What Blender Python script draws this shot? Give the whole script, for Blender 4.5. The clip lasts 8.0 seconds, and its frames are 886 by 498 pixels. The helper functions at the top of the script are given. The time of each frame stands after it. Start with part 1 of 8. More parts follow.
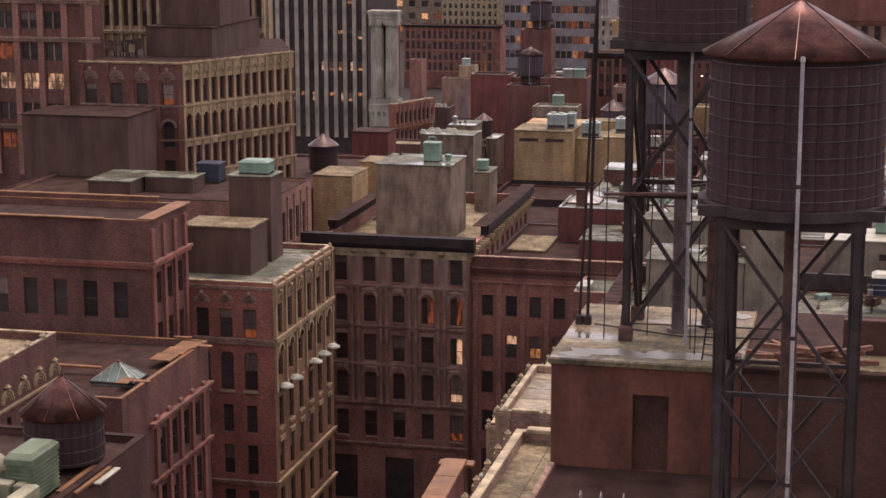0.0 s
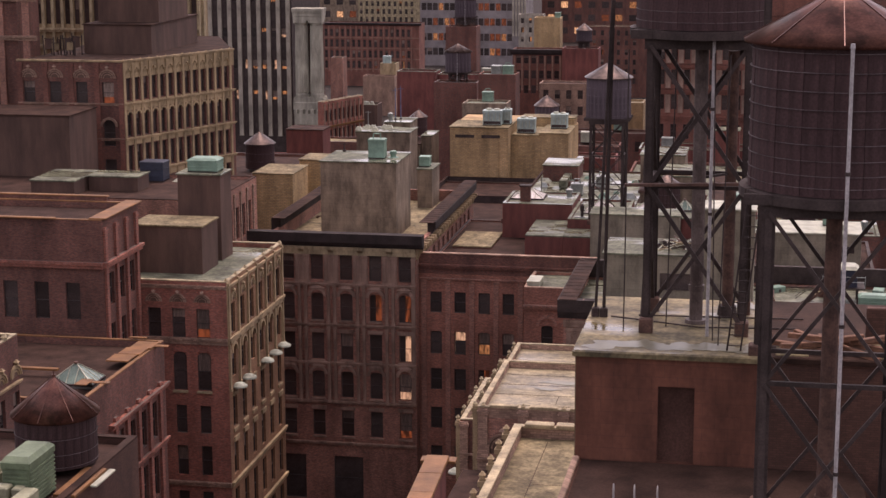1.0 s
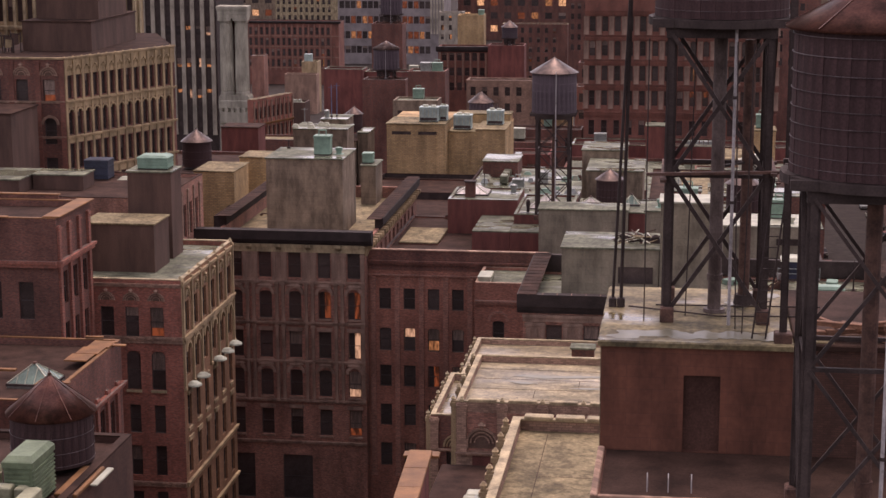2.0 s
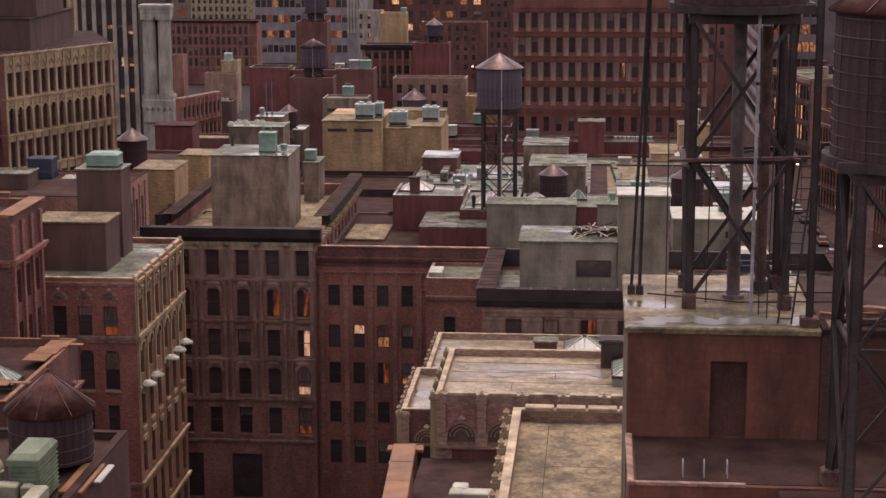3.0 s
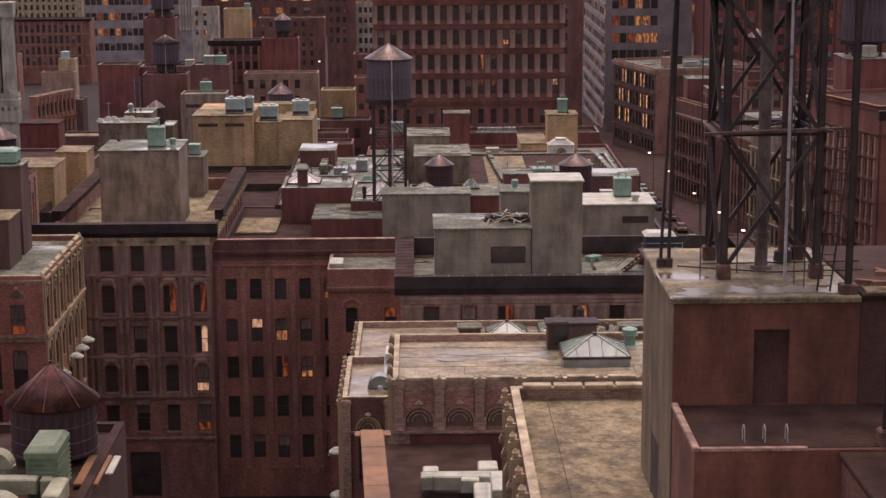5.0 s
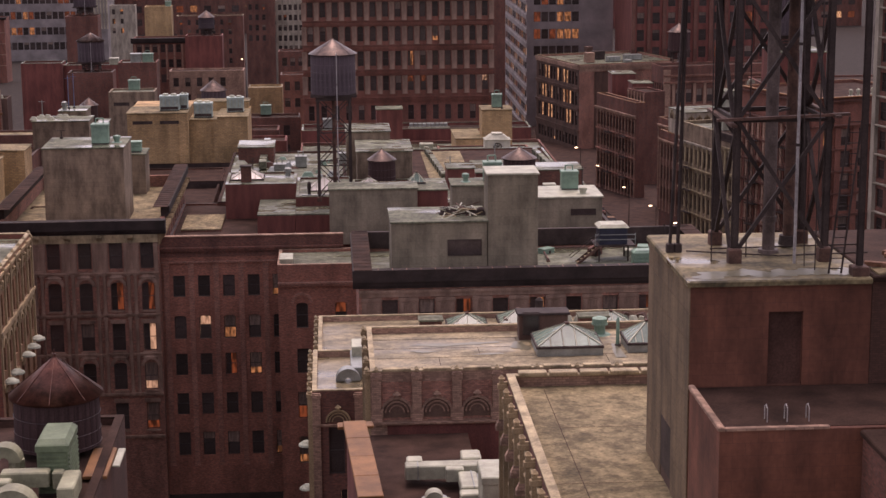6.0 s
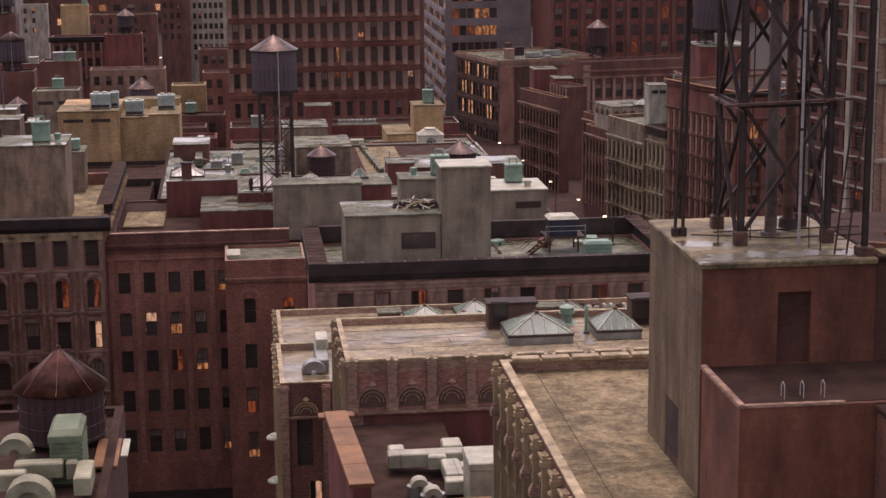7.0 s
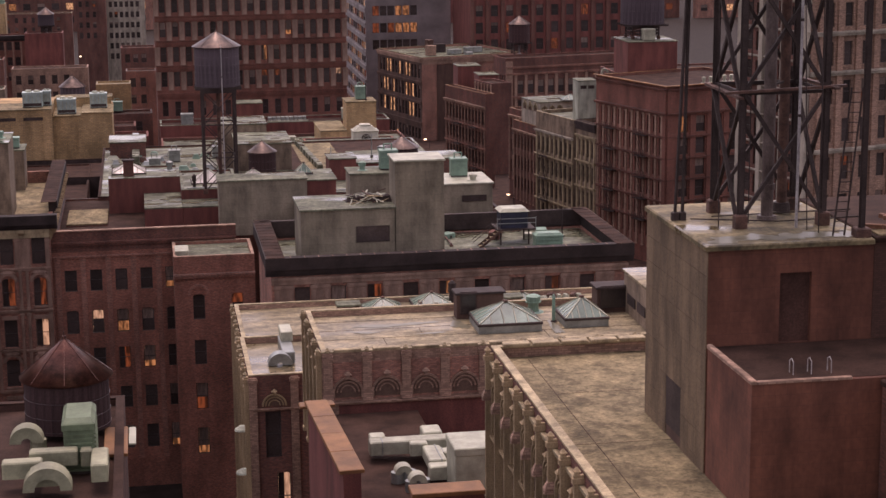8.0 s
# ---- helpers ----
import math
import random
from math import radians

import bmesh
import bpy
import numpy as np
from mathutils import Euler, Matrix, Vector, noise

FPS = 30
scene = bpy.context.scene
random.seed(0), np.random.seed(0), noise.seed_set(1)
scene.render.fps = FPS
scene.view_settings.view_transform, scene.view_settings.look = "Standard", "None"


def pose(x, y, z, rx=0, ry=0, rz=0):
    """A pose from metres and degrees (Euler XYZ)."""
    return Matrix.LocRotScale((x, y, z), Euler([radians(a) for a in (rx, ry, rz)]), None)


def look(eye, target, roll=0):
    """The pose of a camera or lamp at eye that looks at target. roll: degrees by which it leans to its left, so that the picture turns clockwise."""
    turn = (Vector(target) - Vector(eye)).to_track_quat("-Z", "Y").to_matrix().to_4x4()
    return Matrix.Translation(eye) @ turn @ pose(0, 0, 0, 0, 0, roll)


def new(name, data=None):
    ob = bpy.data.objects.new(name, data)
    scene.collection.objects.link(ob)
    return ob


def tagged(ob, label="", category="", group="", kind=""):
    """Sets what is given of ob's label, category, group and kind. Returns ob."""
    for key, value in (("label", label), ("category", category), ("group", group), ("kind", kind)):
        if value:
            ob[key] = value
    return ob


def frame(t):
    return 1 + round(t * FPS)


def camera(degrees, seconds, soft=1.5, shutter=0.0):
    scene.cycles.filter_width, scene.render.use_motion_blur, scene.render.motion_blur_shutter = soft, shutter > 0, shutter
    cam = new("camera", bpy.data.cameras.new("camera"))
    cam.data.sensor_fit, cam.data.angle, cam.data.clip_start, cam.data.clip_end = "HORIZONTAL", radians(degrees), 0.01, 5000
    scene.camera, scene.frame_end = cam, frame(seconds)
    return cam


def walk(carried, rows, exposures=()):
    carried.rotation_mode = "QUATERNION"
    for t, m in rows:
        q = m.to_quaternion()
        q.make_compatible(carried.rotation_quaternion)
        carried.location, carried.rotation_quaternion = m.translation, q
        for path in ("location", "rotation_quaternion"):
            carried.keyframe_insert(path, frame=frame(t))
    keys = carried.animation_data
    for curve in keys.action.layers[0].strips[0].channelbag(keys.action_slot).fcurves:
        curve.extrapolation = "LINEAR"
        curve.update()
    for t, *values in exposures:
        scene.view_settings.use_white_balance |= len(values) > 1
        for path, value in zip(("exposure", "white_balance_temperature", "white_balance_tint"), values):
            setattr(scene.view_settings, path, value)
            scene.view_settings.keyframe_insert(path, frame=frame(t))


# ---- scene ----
# camera and walk
cam = camera(27.45, 8.0)
PATH = [
    (0, pose(0.000, 0.000, 62.000, 78.620, 0.131, 13.350)),
    (0.5, pose(-1.771, 0.003, 61.860, 78.581, 0.219, 11.928)),
    (1, pose(-3.526, -0.104, 61.722, 78.556, 0.207, 10.524)),
    (1.5, pose(-5.262, -0.235, 61.590, 78.523, 0.181, 9.138)),
    (3, pose(-10.650, -0.462, 61.026, 78.471, 0.172, 4.895)),
    (3.5, pose(-12.407, -0.523, 60.856, 78.446, 0.208, 3.484)),
    (4, pose(-14.165, -0.672, 60.743, 78.401, 0.246, 2.066)),
    (4.5, pose(-15.930, -0.822, 60.602, 78.372, 0.313, 0.638)),
    (6, pose(-21.190, -1.521, 60.287, 78.246, 0.419, -3.622)),
    (6.5, pose(-22.933, -1.773, 60.172, 78.209, 0.484, -5.052)),
    (7, pose(-24.850, -2.188, 60.106, 78.158, 0.506, -6.589)),
    (7.5, pose(-26.660, -2.661, 60.069, 78.108, 0.517, -8.028)),
    (8, pose(-28.504, -3.186, 60.016, 78.074, 0.533, -9.480)),
]
walk(cam, PATH, [(0, 0.90, 6950, 31), (3.5, 0.75, 6950, 34), (8, 0.67, 6950, 35)])

# world, sun and sky: a dim overcast evening, brightest high ahead
W = bpy.data.worlds.new("overcast_sky")
W.use_nodes = True
scene.world = W
SKY = W.node_tree.nodes.new("ShaderNodeTexSky")
SKY.sky_type = "NISHITA"
SKY.sun_disc = False
SKY.sun_elevation = radians(70)
SKY.sun_rotation = radians(5)
SKY.air_density, SKY.dust_density, SKY.ozone_density = 1.0, 3.0, 1.0
CLOUD = W.node_tree.nodes.new("ShaderNodeHueSaturation")
CLOUD.inputs["Saturation"].default_value = 0.35
W.node_tree.links.new(SKY.outputs[0], CLOUD.inputs["Color"])
W.node_tree.links.new(CLOUD.outputs[0], W.node_tree.nodes["Background"].inputs[0])
W.node_tree.nodes["Background"].inputs[1].default_value = 0.17
sun_data = bpy.data.lights.new("sun", "SUN")
sun_data.energy, sun_data.angle, sun_data.color = 0.5, radians(12), (1.0, 0.86, 0.70)
sun = new("sun", sun_data)
sun.matrix_world = look((0, 0, 300), (-math.sin(radians(5)) * 100, -math.cos(radians(5)) * 100, 300 - math.tan(radians(70)) * 100))

# materials
def material(name, base, rough=0.8, metal=0.0, dark=0.6, scale=0.6, fine=14.0, bump=0.15, wet=0.0, stretch=(1, 1, 1), tint=None, vary=0.25, spec=0.35, grain=1.0, mottle=0.0):
    """A weathered surface: two scales of noise over a base colour, streaks by stretch, puddle gloss by wet."""
    m = bpy.data.materials.new(name)
    m.use_nodes = True
    nt = m.node_tree
    N, L = nt.nodes, nt.links
    bs = N["Principled BSDF"]
    tc = N.new("ShaderNodeTexCoord")
    mp = N.new("ShaderNodeMapping")
    mp.inputs["Scale"].default_value = stretch
    L.new(tc.outputs["Object"], mp.inputs[0])
    n1 = N.new("ShaderNodeTexNoise")
    n1.inputs["Scale"].default_value, n1.inputs["Detail"].default_value, n1.inputs["Roughness"].default_value = scale, 6, 0.62
    L.new(mp.outputs[0], n1.inputs["Vector"])
    n2 = N.new("ShaderNodeTexNoise")
    n2.inputs["Scale"].default_value, n2.inputs["Detail"].default_value = fine, 4
    L.new(tc.outputs["Object"], n2.inputs["Vector"])
    r1 = N.new("ShaderNodeMapRange")
    r1.inputs[1].default_value, r1.inputs[2].default_value = 0.36, 0.66
    L.new(n1.outputs[0], r1.inputs[0])
    mix = N.new("ShaderNodeMix")
    mix.data_type = "RGBA"
    mix.inputs[6].default_value = tuple(c * dark for c in base) + (1,)
    other = tint or tuple(min(1, c * 1.25) for c in base)
    mix.inputs[7].default_value = tuple(other) + (1,)
    L.new(r1.outputs[0], mix.inputs[0])
    info = N.new("ShaderNodeObjectInfo")
    ma = N.new("ShaderNodeMath")
    ma.operation = "MULTIPLY_ADD"
    L.new(info.outputs["Random"], ma.inputs[0])
    ma.inputs[1].default_value, ma.inputs[2].default_value = vary * 0.7, 1 - vary * 0.35
    mf = N.new("ShaderNodeMath")
    mf.operation = "MULTIPLY_ADD"
    L.new(n2.outputs[0], mf.inputs[0])
    mf.inputs[1].default_value, mf.inputs[2].default_value = 1.1 * grain, 1 - 0.55 * grain
    mm = N.new("ShaderNodeMath")
    mm.operation = "MULTIPLY"
    L.new(ma.outputs[0], mm.inputs[0])
    L.new(mf.outputs[0], mm.inputs[1])
    value = mm.outputs[0]
    if mottle:
        # blotches and worn patches of a few hand's widths
        n4 = N.new("ShaderNodeTexNoise")
        n4.inputs["Scale"].default_value, n4.inputs["Detail"].default_value, n4.inputs["Roughness"].default_value = mottle, 8, 0.7
        L.new(tc.outputs["Object"], n4.inputs["Vector"])
        r4 = N.new("ShaderNodeMapRange")
        r4.inputs[1].default_value, r4.inputs[2].default_value = 0.38, 0.6
        r4.inputs[3].default_value, r4.inputs[4].default_value = 0.62, 1.25
        L.new(n4.outputs[0], r4.inputs[0])
        m4 = N.new("ShaderNodeMath")
        m4.operation = "MULTIPLY"
        L.new(value, m4.inputs[0])
        L.new(r4.outputs[0], m4.inputs[1])
        value = m4.outputs[0]
    hv = N.new("ShaderNodeHueSaturation")
    L.new(value, hv.inputs["Value"])
    L.new(mix.outputs[2], hv.inputs["Color"])
    L.new(hv.outputs[0], bs.inputs["Base Color"])
    bs.inputs["Roughness"].default_value, bs.inputs["Metallic"].default_value = rough, metal
    bs.inputs["Specular IOR Level"].default_value = spec
    if wet:
        n3 = N.new("ShaderNodeTexNoise")
        n3.inputs["Scale"].default_value, n3.inputs["Detail"].default_value = wet, 3
        mw = N.new("ShaderNodeMapping")
        mw.inputs["Scale"].default_value = (0.45, 1, 1)
        L.new(tc.outputs["Object"], mw.inputs[0])
        L.new(mw.outputs[0], n3.inputs["Vector"])
        r3 = N.new("ShaderNodeMapRange")
        r3.inputs[1].default_value, r3.inputs[2].default_value = 0.47, 0.62
        r3.inputs[3].default_value, r3.inputs[4].default_value = rough, 0.1
        L.new(n3.outputs[0], r3.inputs[0])
        L.new(r3.outputs[0], bs.inputs["Roughness"])
    if bump:
        bp = N.new("ShaderNodeBump")
        bp.inputs["Strength"].default_value, bp.inputs["Distance"].default_value = bump, 0.03
        L.new(n2.outputs[0], bp.inputs["Height"])
        L.new(bp.outputs[0], bs.inputs["Normal"])
    return m


def masonry(name, base, mortar, bw=0.22, bh=0.075, rough=0.85, dark=0.62, joint=0.010, scale=0.35, spread=0.3):
    """Brick or block courses at true size on upright walls, with stains."""
    m = material(name, base, rough, dark=dark, scale=scale, fine=5, bump=0.0, stretch=(1, 1, 0.35), grain=0.5)
    nt = m.node_tree
    N, L = nt.nodes, nt.links
    bs = N["Principled BSDF"]
    tc = N.new("ShaderNodeTexCoord")
    sp = N.new("ShaderNodeSeparateXYZ")
    L.new(tc.outputs["Object"], sp.inputs[0])
    ad = N.new("ShaderNodeMath")
    L.new(sp.outputs[0], ad.inputs[0])
    L.new(sp.outputs[1], ad.inputs[1])
    cb = N.new("ShaderNodeCombineXYZ")
    L.new(ad.outputs[0], cb.inputs[0])
    L.new(sp.outputs[2], cb.inputs[1])
    br = N.new("ShaderNodeTexBrick")
    br.inputs["Scale"].default_value = 1.0
    br.inputs["Brick Width"].default_value, br.inputs["Row Height"].default_value = bw, bh
    br.inputs["Mortar Size"].default_value = joint
    br.inputs["Color1"].default_value, br.inputs["Color2"].default_value = (1 + spread, 1 + spread, 1 + spread, 1), (1 - spread * 1.1, 1 - spread * 1.1, 1 - spread * 1.1, 1)
    br.inputs["Mortar"].default_value = tuple(a / max(b, 1e-3) for a, b in zip(mortar, base)) + (1,)
    L.new(cb.outputs[0], br.inputs["Vector"])
    mu = N.new("ShaderNodeMix")
    mu.data_type, mu.blend_type = "RGBA", "MULTIPLY"
    mu.inputs[0].default_value = 1.0
    src = bs.inputs["Base Color"].links[0].from_socket
    L.new(src, mu.inputs[6])
    L.new(br.outputs[0], mu.inputs[7])
    L.new(mu.outputs[2], bs.inputs["Base Color"])
    bp = N.new("ShaderNodeBump")
    bp.inputs["Strength"].default_value, bp.inputs["Distance"].default_value = 0.4, 0.01
    bp.invert = True
    L.new(br.outputs["Fac"], bp.inputs["Height"])
    L.new(bp.outputs[0], bs.inputs["Normal"])
    return m


def glowing(name, colour, strength, scale=0.7):
    """A lit window seen from outside: curtains and lamps behind the pane, uneven."""
    m = bpy.data.materials.new(name)
    m.use_nodes = True
    N, L = m.node_tree.nodes, m.node_tree.links
    bs = N["Principled BSDF"]
    tc = N.new("ShaderNodeTexCoord")
    n1 = N.new("ShaderNodeTexNoise")
    n1.inputs["Scale"].default_value, n1.inputs["Detail"].default_value = scale, 2
    ob = N.new("ShaderNodeObjectInfo")
    va = N.new("ShaderNodeVectorMath")
    L.new(tc.outputs["Object"], va.inputs[0])
    L.new(ob.outputs["Location"], va.inputs[1])
    fold = N.new("ShaderNodeMapping")
    fold.inputs["Scale"].default_value = (4.0, 4.0, 1.2)
    L.new(va.outputs[0], fold.inputs[0])
    L.new(fold.outputs[0], n1.inputs["Vector"])
    r = N.new("ShaderNodeMapRange")
    r.inputs[1].default_value, r.inputs[2].default_value = 0.40, 0.62
    r.inputs[3].default_value, r.inputs[4].default_value = 0.12 * strength, strength
    L.new(n1.outputs[0], r.inputs[0])
    bs.inputs["Base Color"].default_value = (0.05, 0.03, 0.02, 1)
    bs.inputs["Roughness"].default_value = 0.2
    bs.inputs["Emission Color"].default_value = (*colour, 1)
    L.new(r.outputs[0], bs.inputs["Emission Strength"])
    return m


BROWN = masonry("brown_brick", (0.33, 0.145, 0.10), (0.13, 0.10, 0.085))
RED = masonry("red_brick", (0.31, 0.10, 0.066), (0.16, 0.11, 0.09))
PENTRED = masonry("painted_red_block", (0.15, 0.056, 0.034), (0.12, 0.047, 0.03), 0.8, 0.4, dark=0.5, scale=0.7, spread=0.05)
MAROON = material("maroon_render", (0.15, 0.05, 0.04), 0.85, stretch=(1, 1, 0.25))
DARKRED = masonry("dark_red_brick", (0.155, 0.058, 0.040), (0.10, 0.07, 0.06))
# Lighter copy of the dark red brick: brightness added for dim street fronts.
ROWRED = masonry("lightened_red_brick", (0.30, 0.112, 0.073), (0.15, 0.10, 0.08))
TAN = masonry("tan_brick", (0.46, 0.29, 0.135), (0.26, 0.20, 0.12), 0.5, 0.19, joint=0.03, dark=0.6, spread=0.16)
BUFF = material("buff_terracotta", (0.35, 0.25, 0.14), 0.8, dark=0.5, stretch=(1, 1, 0.3))
GREY = masonry("grey_block", (0.20, 0.168, 0.120), (0.165, 0.138, 0.10), 1.25, 0.62, joint=0.014, spread=0.08, dark=0.52, scale=0.5)
CEMENT = masonry("stained_cement", (0.225, 0.165, 0.115), (0.185, 0.135, 0.095), 0.9, 0.45, joint=0.016, dark=0.5, scale=0.8, spread=0.07)
PANEL = material("stained_brown_panel", (0.15, 0.102, 0.060), 0.8, dark=0.6, scale=0.9, stretch=(1, 1, 0.3))
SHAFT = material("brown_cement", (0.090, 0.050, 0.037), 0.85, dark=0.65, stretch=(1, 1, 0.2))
IRONDOOR = material("dark_hatch_panel", (0.085, 0.042, 0.032), 0.9, dark=0.6, spec=0.15)
PALESHAFT = material("stained_white_render", (0.36, 0.37, 0.29), 0.8, dark=0.55, scale=0.9, stretch=(1, 1, 0.3))
# Darkened red brick: the vignette at the view's edges is put into it.
DIMBRICK = masonry("dimmed_brick", (0.088, 0.040, 0.028), (0.065, 0.032, 0.022), spread=0.15)
# Ochre flank brick; the warmer light on that side is put into it.
FLANK = masonry("warm_flank_brick", (0.26, 0.13, 0.068), (0.17, 0.10, 0.06), spread=0.2)
CRIMSON = masonry("crimson_brick", (0.205, 0.075, 0.052), (0.12, 0.07, 0.055), spread=0.2)
# Dark tone painted as the shade inside blind arches.
ARCHSHADE = material("arch_shade_panel", (0.125, 0.075, 0.054), 0.9, dark=0.6)
STONE = material("pale_stone", (0.35, 0.275, 0.165), 0.75, dark=0.45, scale=1.2, stretch=(1, 1, 0.4))
BSTONE = masonry("brownstone", (0.30, 0.185, 0.13), (0.20, 0.12, 0.09), 0.3, 0.11, joint=0.012)
PIER = material("grey_stone_pier", (0.34, 0.295, 0.235), 0.8, dark=0.6, scale=0.7, stretch=(1, 1, 0.3), spec=0.15)
PALETEAL = material("pale_blue_grey_metal", (0.30, 0.37, 0.34), 0.45, dark=0.75, scale=0.9, grain=0.3)
HOOP = material("patchy_steel_hoop", (0.05, 0.036, 0.036), 0.55, dark=0.6, scale=0.7, tint=(0.15, 0.12, 0.12))
PENTROOF = material("dark_wet_roof", (0.165, 0.128, 0.066), 0.75, dark=0.45, scale=0.6, fine=6, wet=0.5, stretch=(0.6, 1.4, 1), mottle=1.5)
IRON = material("black_painted_metal", (0.052, 0.037, 0.033), 0.75, dark=0.6, scale=0.8, spec=0.2)
CORNICE = material("dark_cornice_metal", (0.032, 0.023, 0.021), 0.8, dark=0.6, spec=0.2)
COPPER = material("red_copper_sheet", (0.185, 0.082, 0.028), 0.65, dark=0.65, scale=0.7, grain=0.5)
ROOFPALE = material("pale_wet_roof", (0.225, 0.178, 0.105), 0.75, dark=0.45, scale=0.45, fine=6, wet=0.12, stretch=(0.5, 1.8, 1), mottle=1.8)
ROOFTAN = material("tan_roof_membrane", (0.225, 0.175, 0.098), 0.85, dark=0.45, scale=0.5, fine=7, bump=0.8, spec=0.2, mottle=2.6)
ROOFGREY = material("grey_roof_membrane", (0.135, 0.138, 0.092), 0.8, dark=0.42, scale=0.45, fine=5, wet=0.3, spec=0.3, mottle=2.2)
ROOFDARK = material("dark_tar_roof", (0.048, 0.026, 0.019), 0.9, dark=0.5, scale=0.6, spec=0.12)
TANKWOOD = material("weathered_tank_wood", (0.06, 0.033, 0.032), 0.85, dark=0.55, scale=1.0, stretch=(3, 3, 0.25), vary=0.12, spec=0.2)
TANKROOF = material("copper_tank_roof", (0.115, 0.045, 0.032), 0.36, metal=0.6, dark=0.4, scale=1.4, spec=0.5)
TANKGREY = material("weathered_tank_sheet", (0.10, 0.064, 0.052), 0.36, metal=0.6, dark=0.4, scale=1.4, spec=0.5)
TEAL = material("pale_green_metal", (0.165, 0.255, 0.19), 0.5, dark=0.75, scale=0.8, grain=0.3)
WHITEP = material("pale_painted_metal", (0.34, 0.335, 0.25), 0.5, dark=0.7, scale=0.9, grain=0.35)
GALV = material("galvanised_metal", (0.27, 0.285, 0.265), 0.42, metal=0.5, dark=0.7, scale=0.9, grain=0.35)
PIPE = material("grey_steel_pipe", (0.34, 0.31, 0.30), 0.45, dark=0.7, scale=2, stretch=(1, 1, 0.4))
RISER = material("worn_pinkish_primer", (0.10, 0.062, 0.052), 0.6, dark=0.5, scale=1.6, stretch=(1, 1, 0.5), tint=(0.17, 0.125, 0.11))
WATER = material("standing_water", (0.13, 0.115, 0.072), 0.36, dark=0.7, scale=0.8, bump=0.05, spec=0.5, grain=0.3)
BAULK = material("reddish_raw_timber", (0.20, 0.095, 0.055), 0.8, dark=0.5, scale=2.5, stretch=(0.4, 3, 3), vary=0.6)
TEMPLE = material("pale_temple_stone", (0.33, 0.305, 0.24), 0.8, dark=0.6, scale=0.5, stretch=(1, 1, 0.3), spec=0.15)
# Shaded olive copy of the white duct paint; corner dimness is in the colour.
DIMDUCT = material("dimmed_olive_duct", (0.24, 0.235, 0.15), 0.6, dark=0.6, scale=0.9, grain=0.35)
# Darker copy of the pale green metal, carrying the dim corner of the view.
DIMGREEN = material("dimmed_green_metal", (0.125, 0.165, 0.095), 0.6, dark=0.6, scale=0.8, grain=0.35)
OFFICE = material("violet_grey_cladding", (0.215, 0.185, 0.178), 0.7, dark=0.7, scale=0.15, grain=0.4)
RUST = material("rusty_steel", (0.10, 0.052, 0.038), 0.8, dark=0.5, scale=2)
GLASS = material("dark_window_glass", (0.05, 0.038, 0.035), 0.2, dark=0.7, bump=0.0, vary=1.2, spec=0.5)
CURTAIN = material("drawn_window_curtain", (0.17, 0.12, 0.095), 0.6, dark=0.5, scale=3.0, stretch=(4, 4, 0.3), vary=1.2)
# Skylight glass with the sky's reflection painted in as a pale colour.
BRIGHTGLASS = material("sky_bright_skylight_glass", (0.52, 0.46, 0.42), 0.3, dark=0.7, bump=0.0, scale=1.5)
SKYGLASS = material("green_skylight_glass", (0.125, 0.175, 0.14), 0.22, dark=0.7, bump=0.0)
FRAME = material("dark_window_frame", (0.045, 0.035, 0.032), 0.6)
CLOTH = material("white_painted_sheet", (0.50, 0.48, 0.38), 0.7, dark=0.7, grain=0.3)
ASPHALT = material("street_asphalt", (0.032, 0.024, 0.020), 0.9, spec=0.1)
GREYWOOD = material("silvery_tank_wood", (0.082, 0.062, 0.070), 0.8, dark=0.5, scale=1.0, stretch=(3, 3, 0.25), vary=0.15, spec=0.2)
PIERSTONE = material("pinkish_grey_pier_stone", (0.25, 0.165, 0.125), 0.8, dark=0.55, scale=0.8, stretch=(1, 1, 0.3), spec=0.15)
LIT_A = glowing("warm_lit_window", (1.0, 0.42, 0.16), 0.26)
LIT_B = glowing("orange_lit_window", (1.0, 0.24, 0.08), 0.11)
LIT_C = glowing("pale_lit_window", (1.0, 0.60, 0.36), 0.34)
LIT_D = glowing("bright_lit_window", (1.0, 0.55, 0.27), 0.6)
LAMPM = glowing("street_lamp_glow", (1.0, 0.75, 0.45), 5.0)

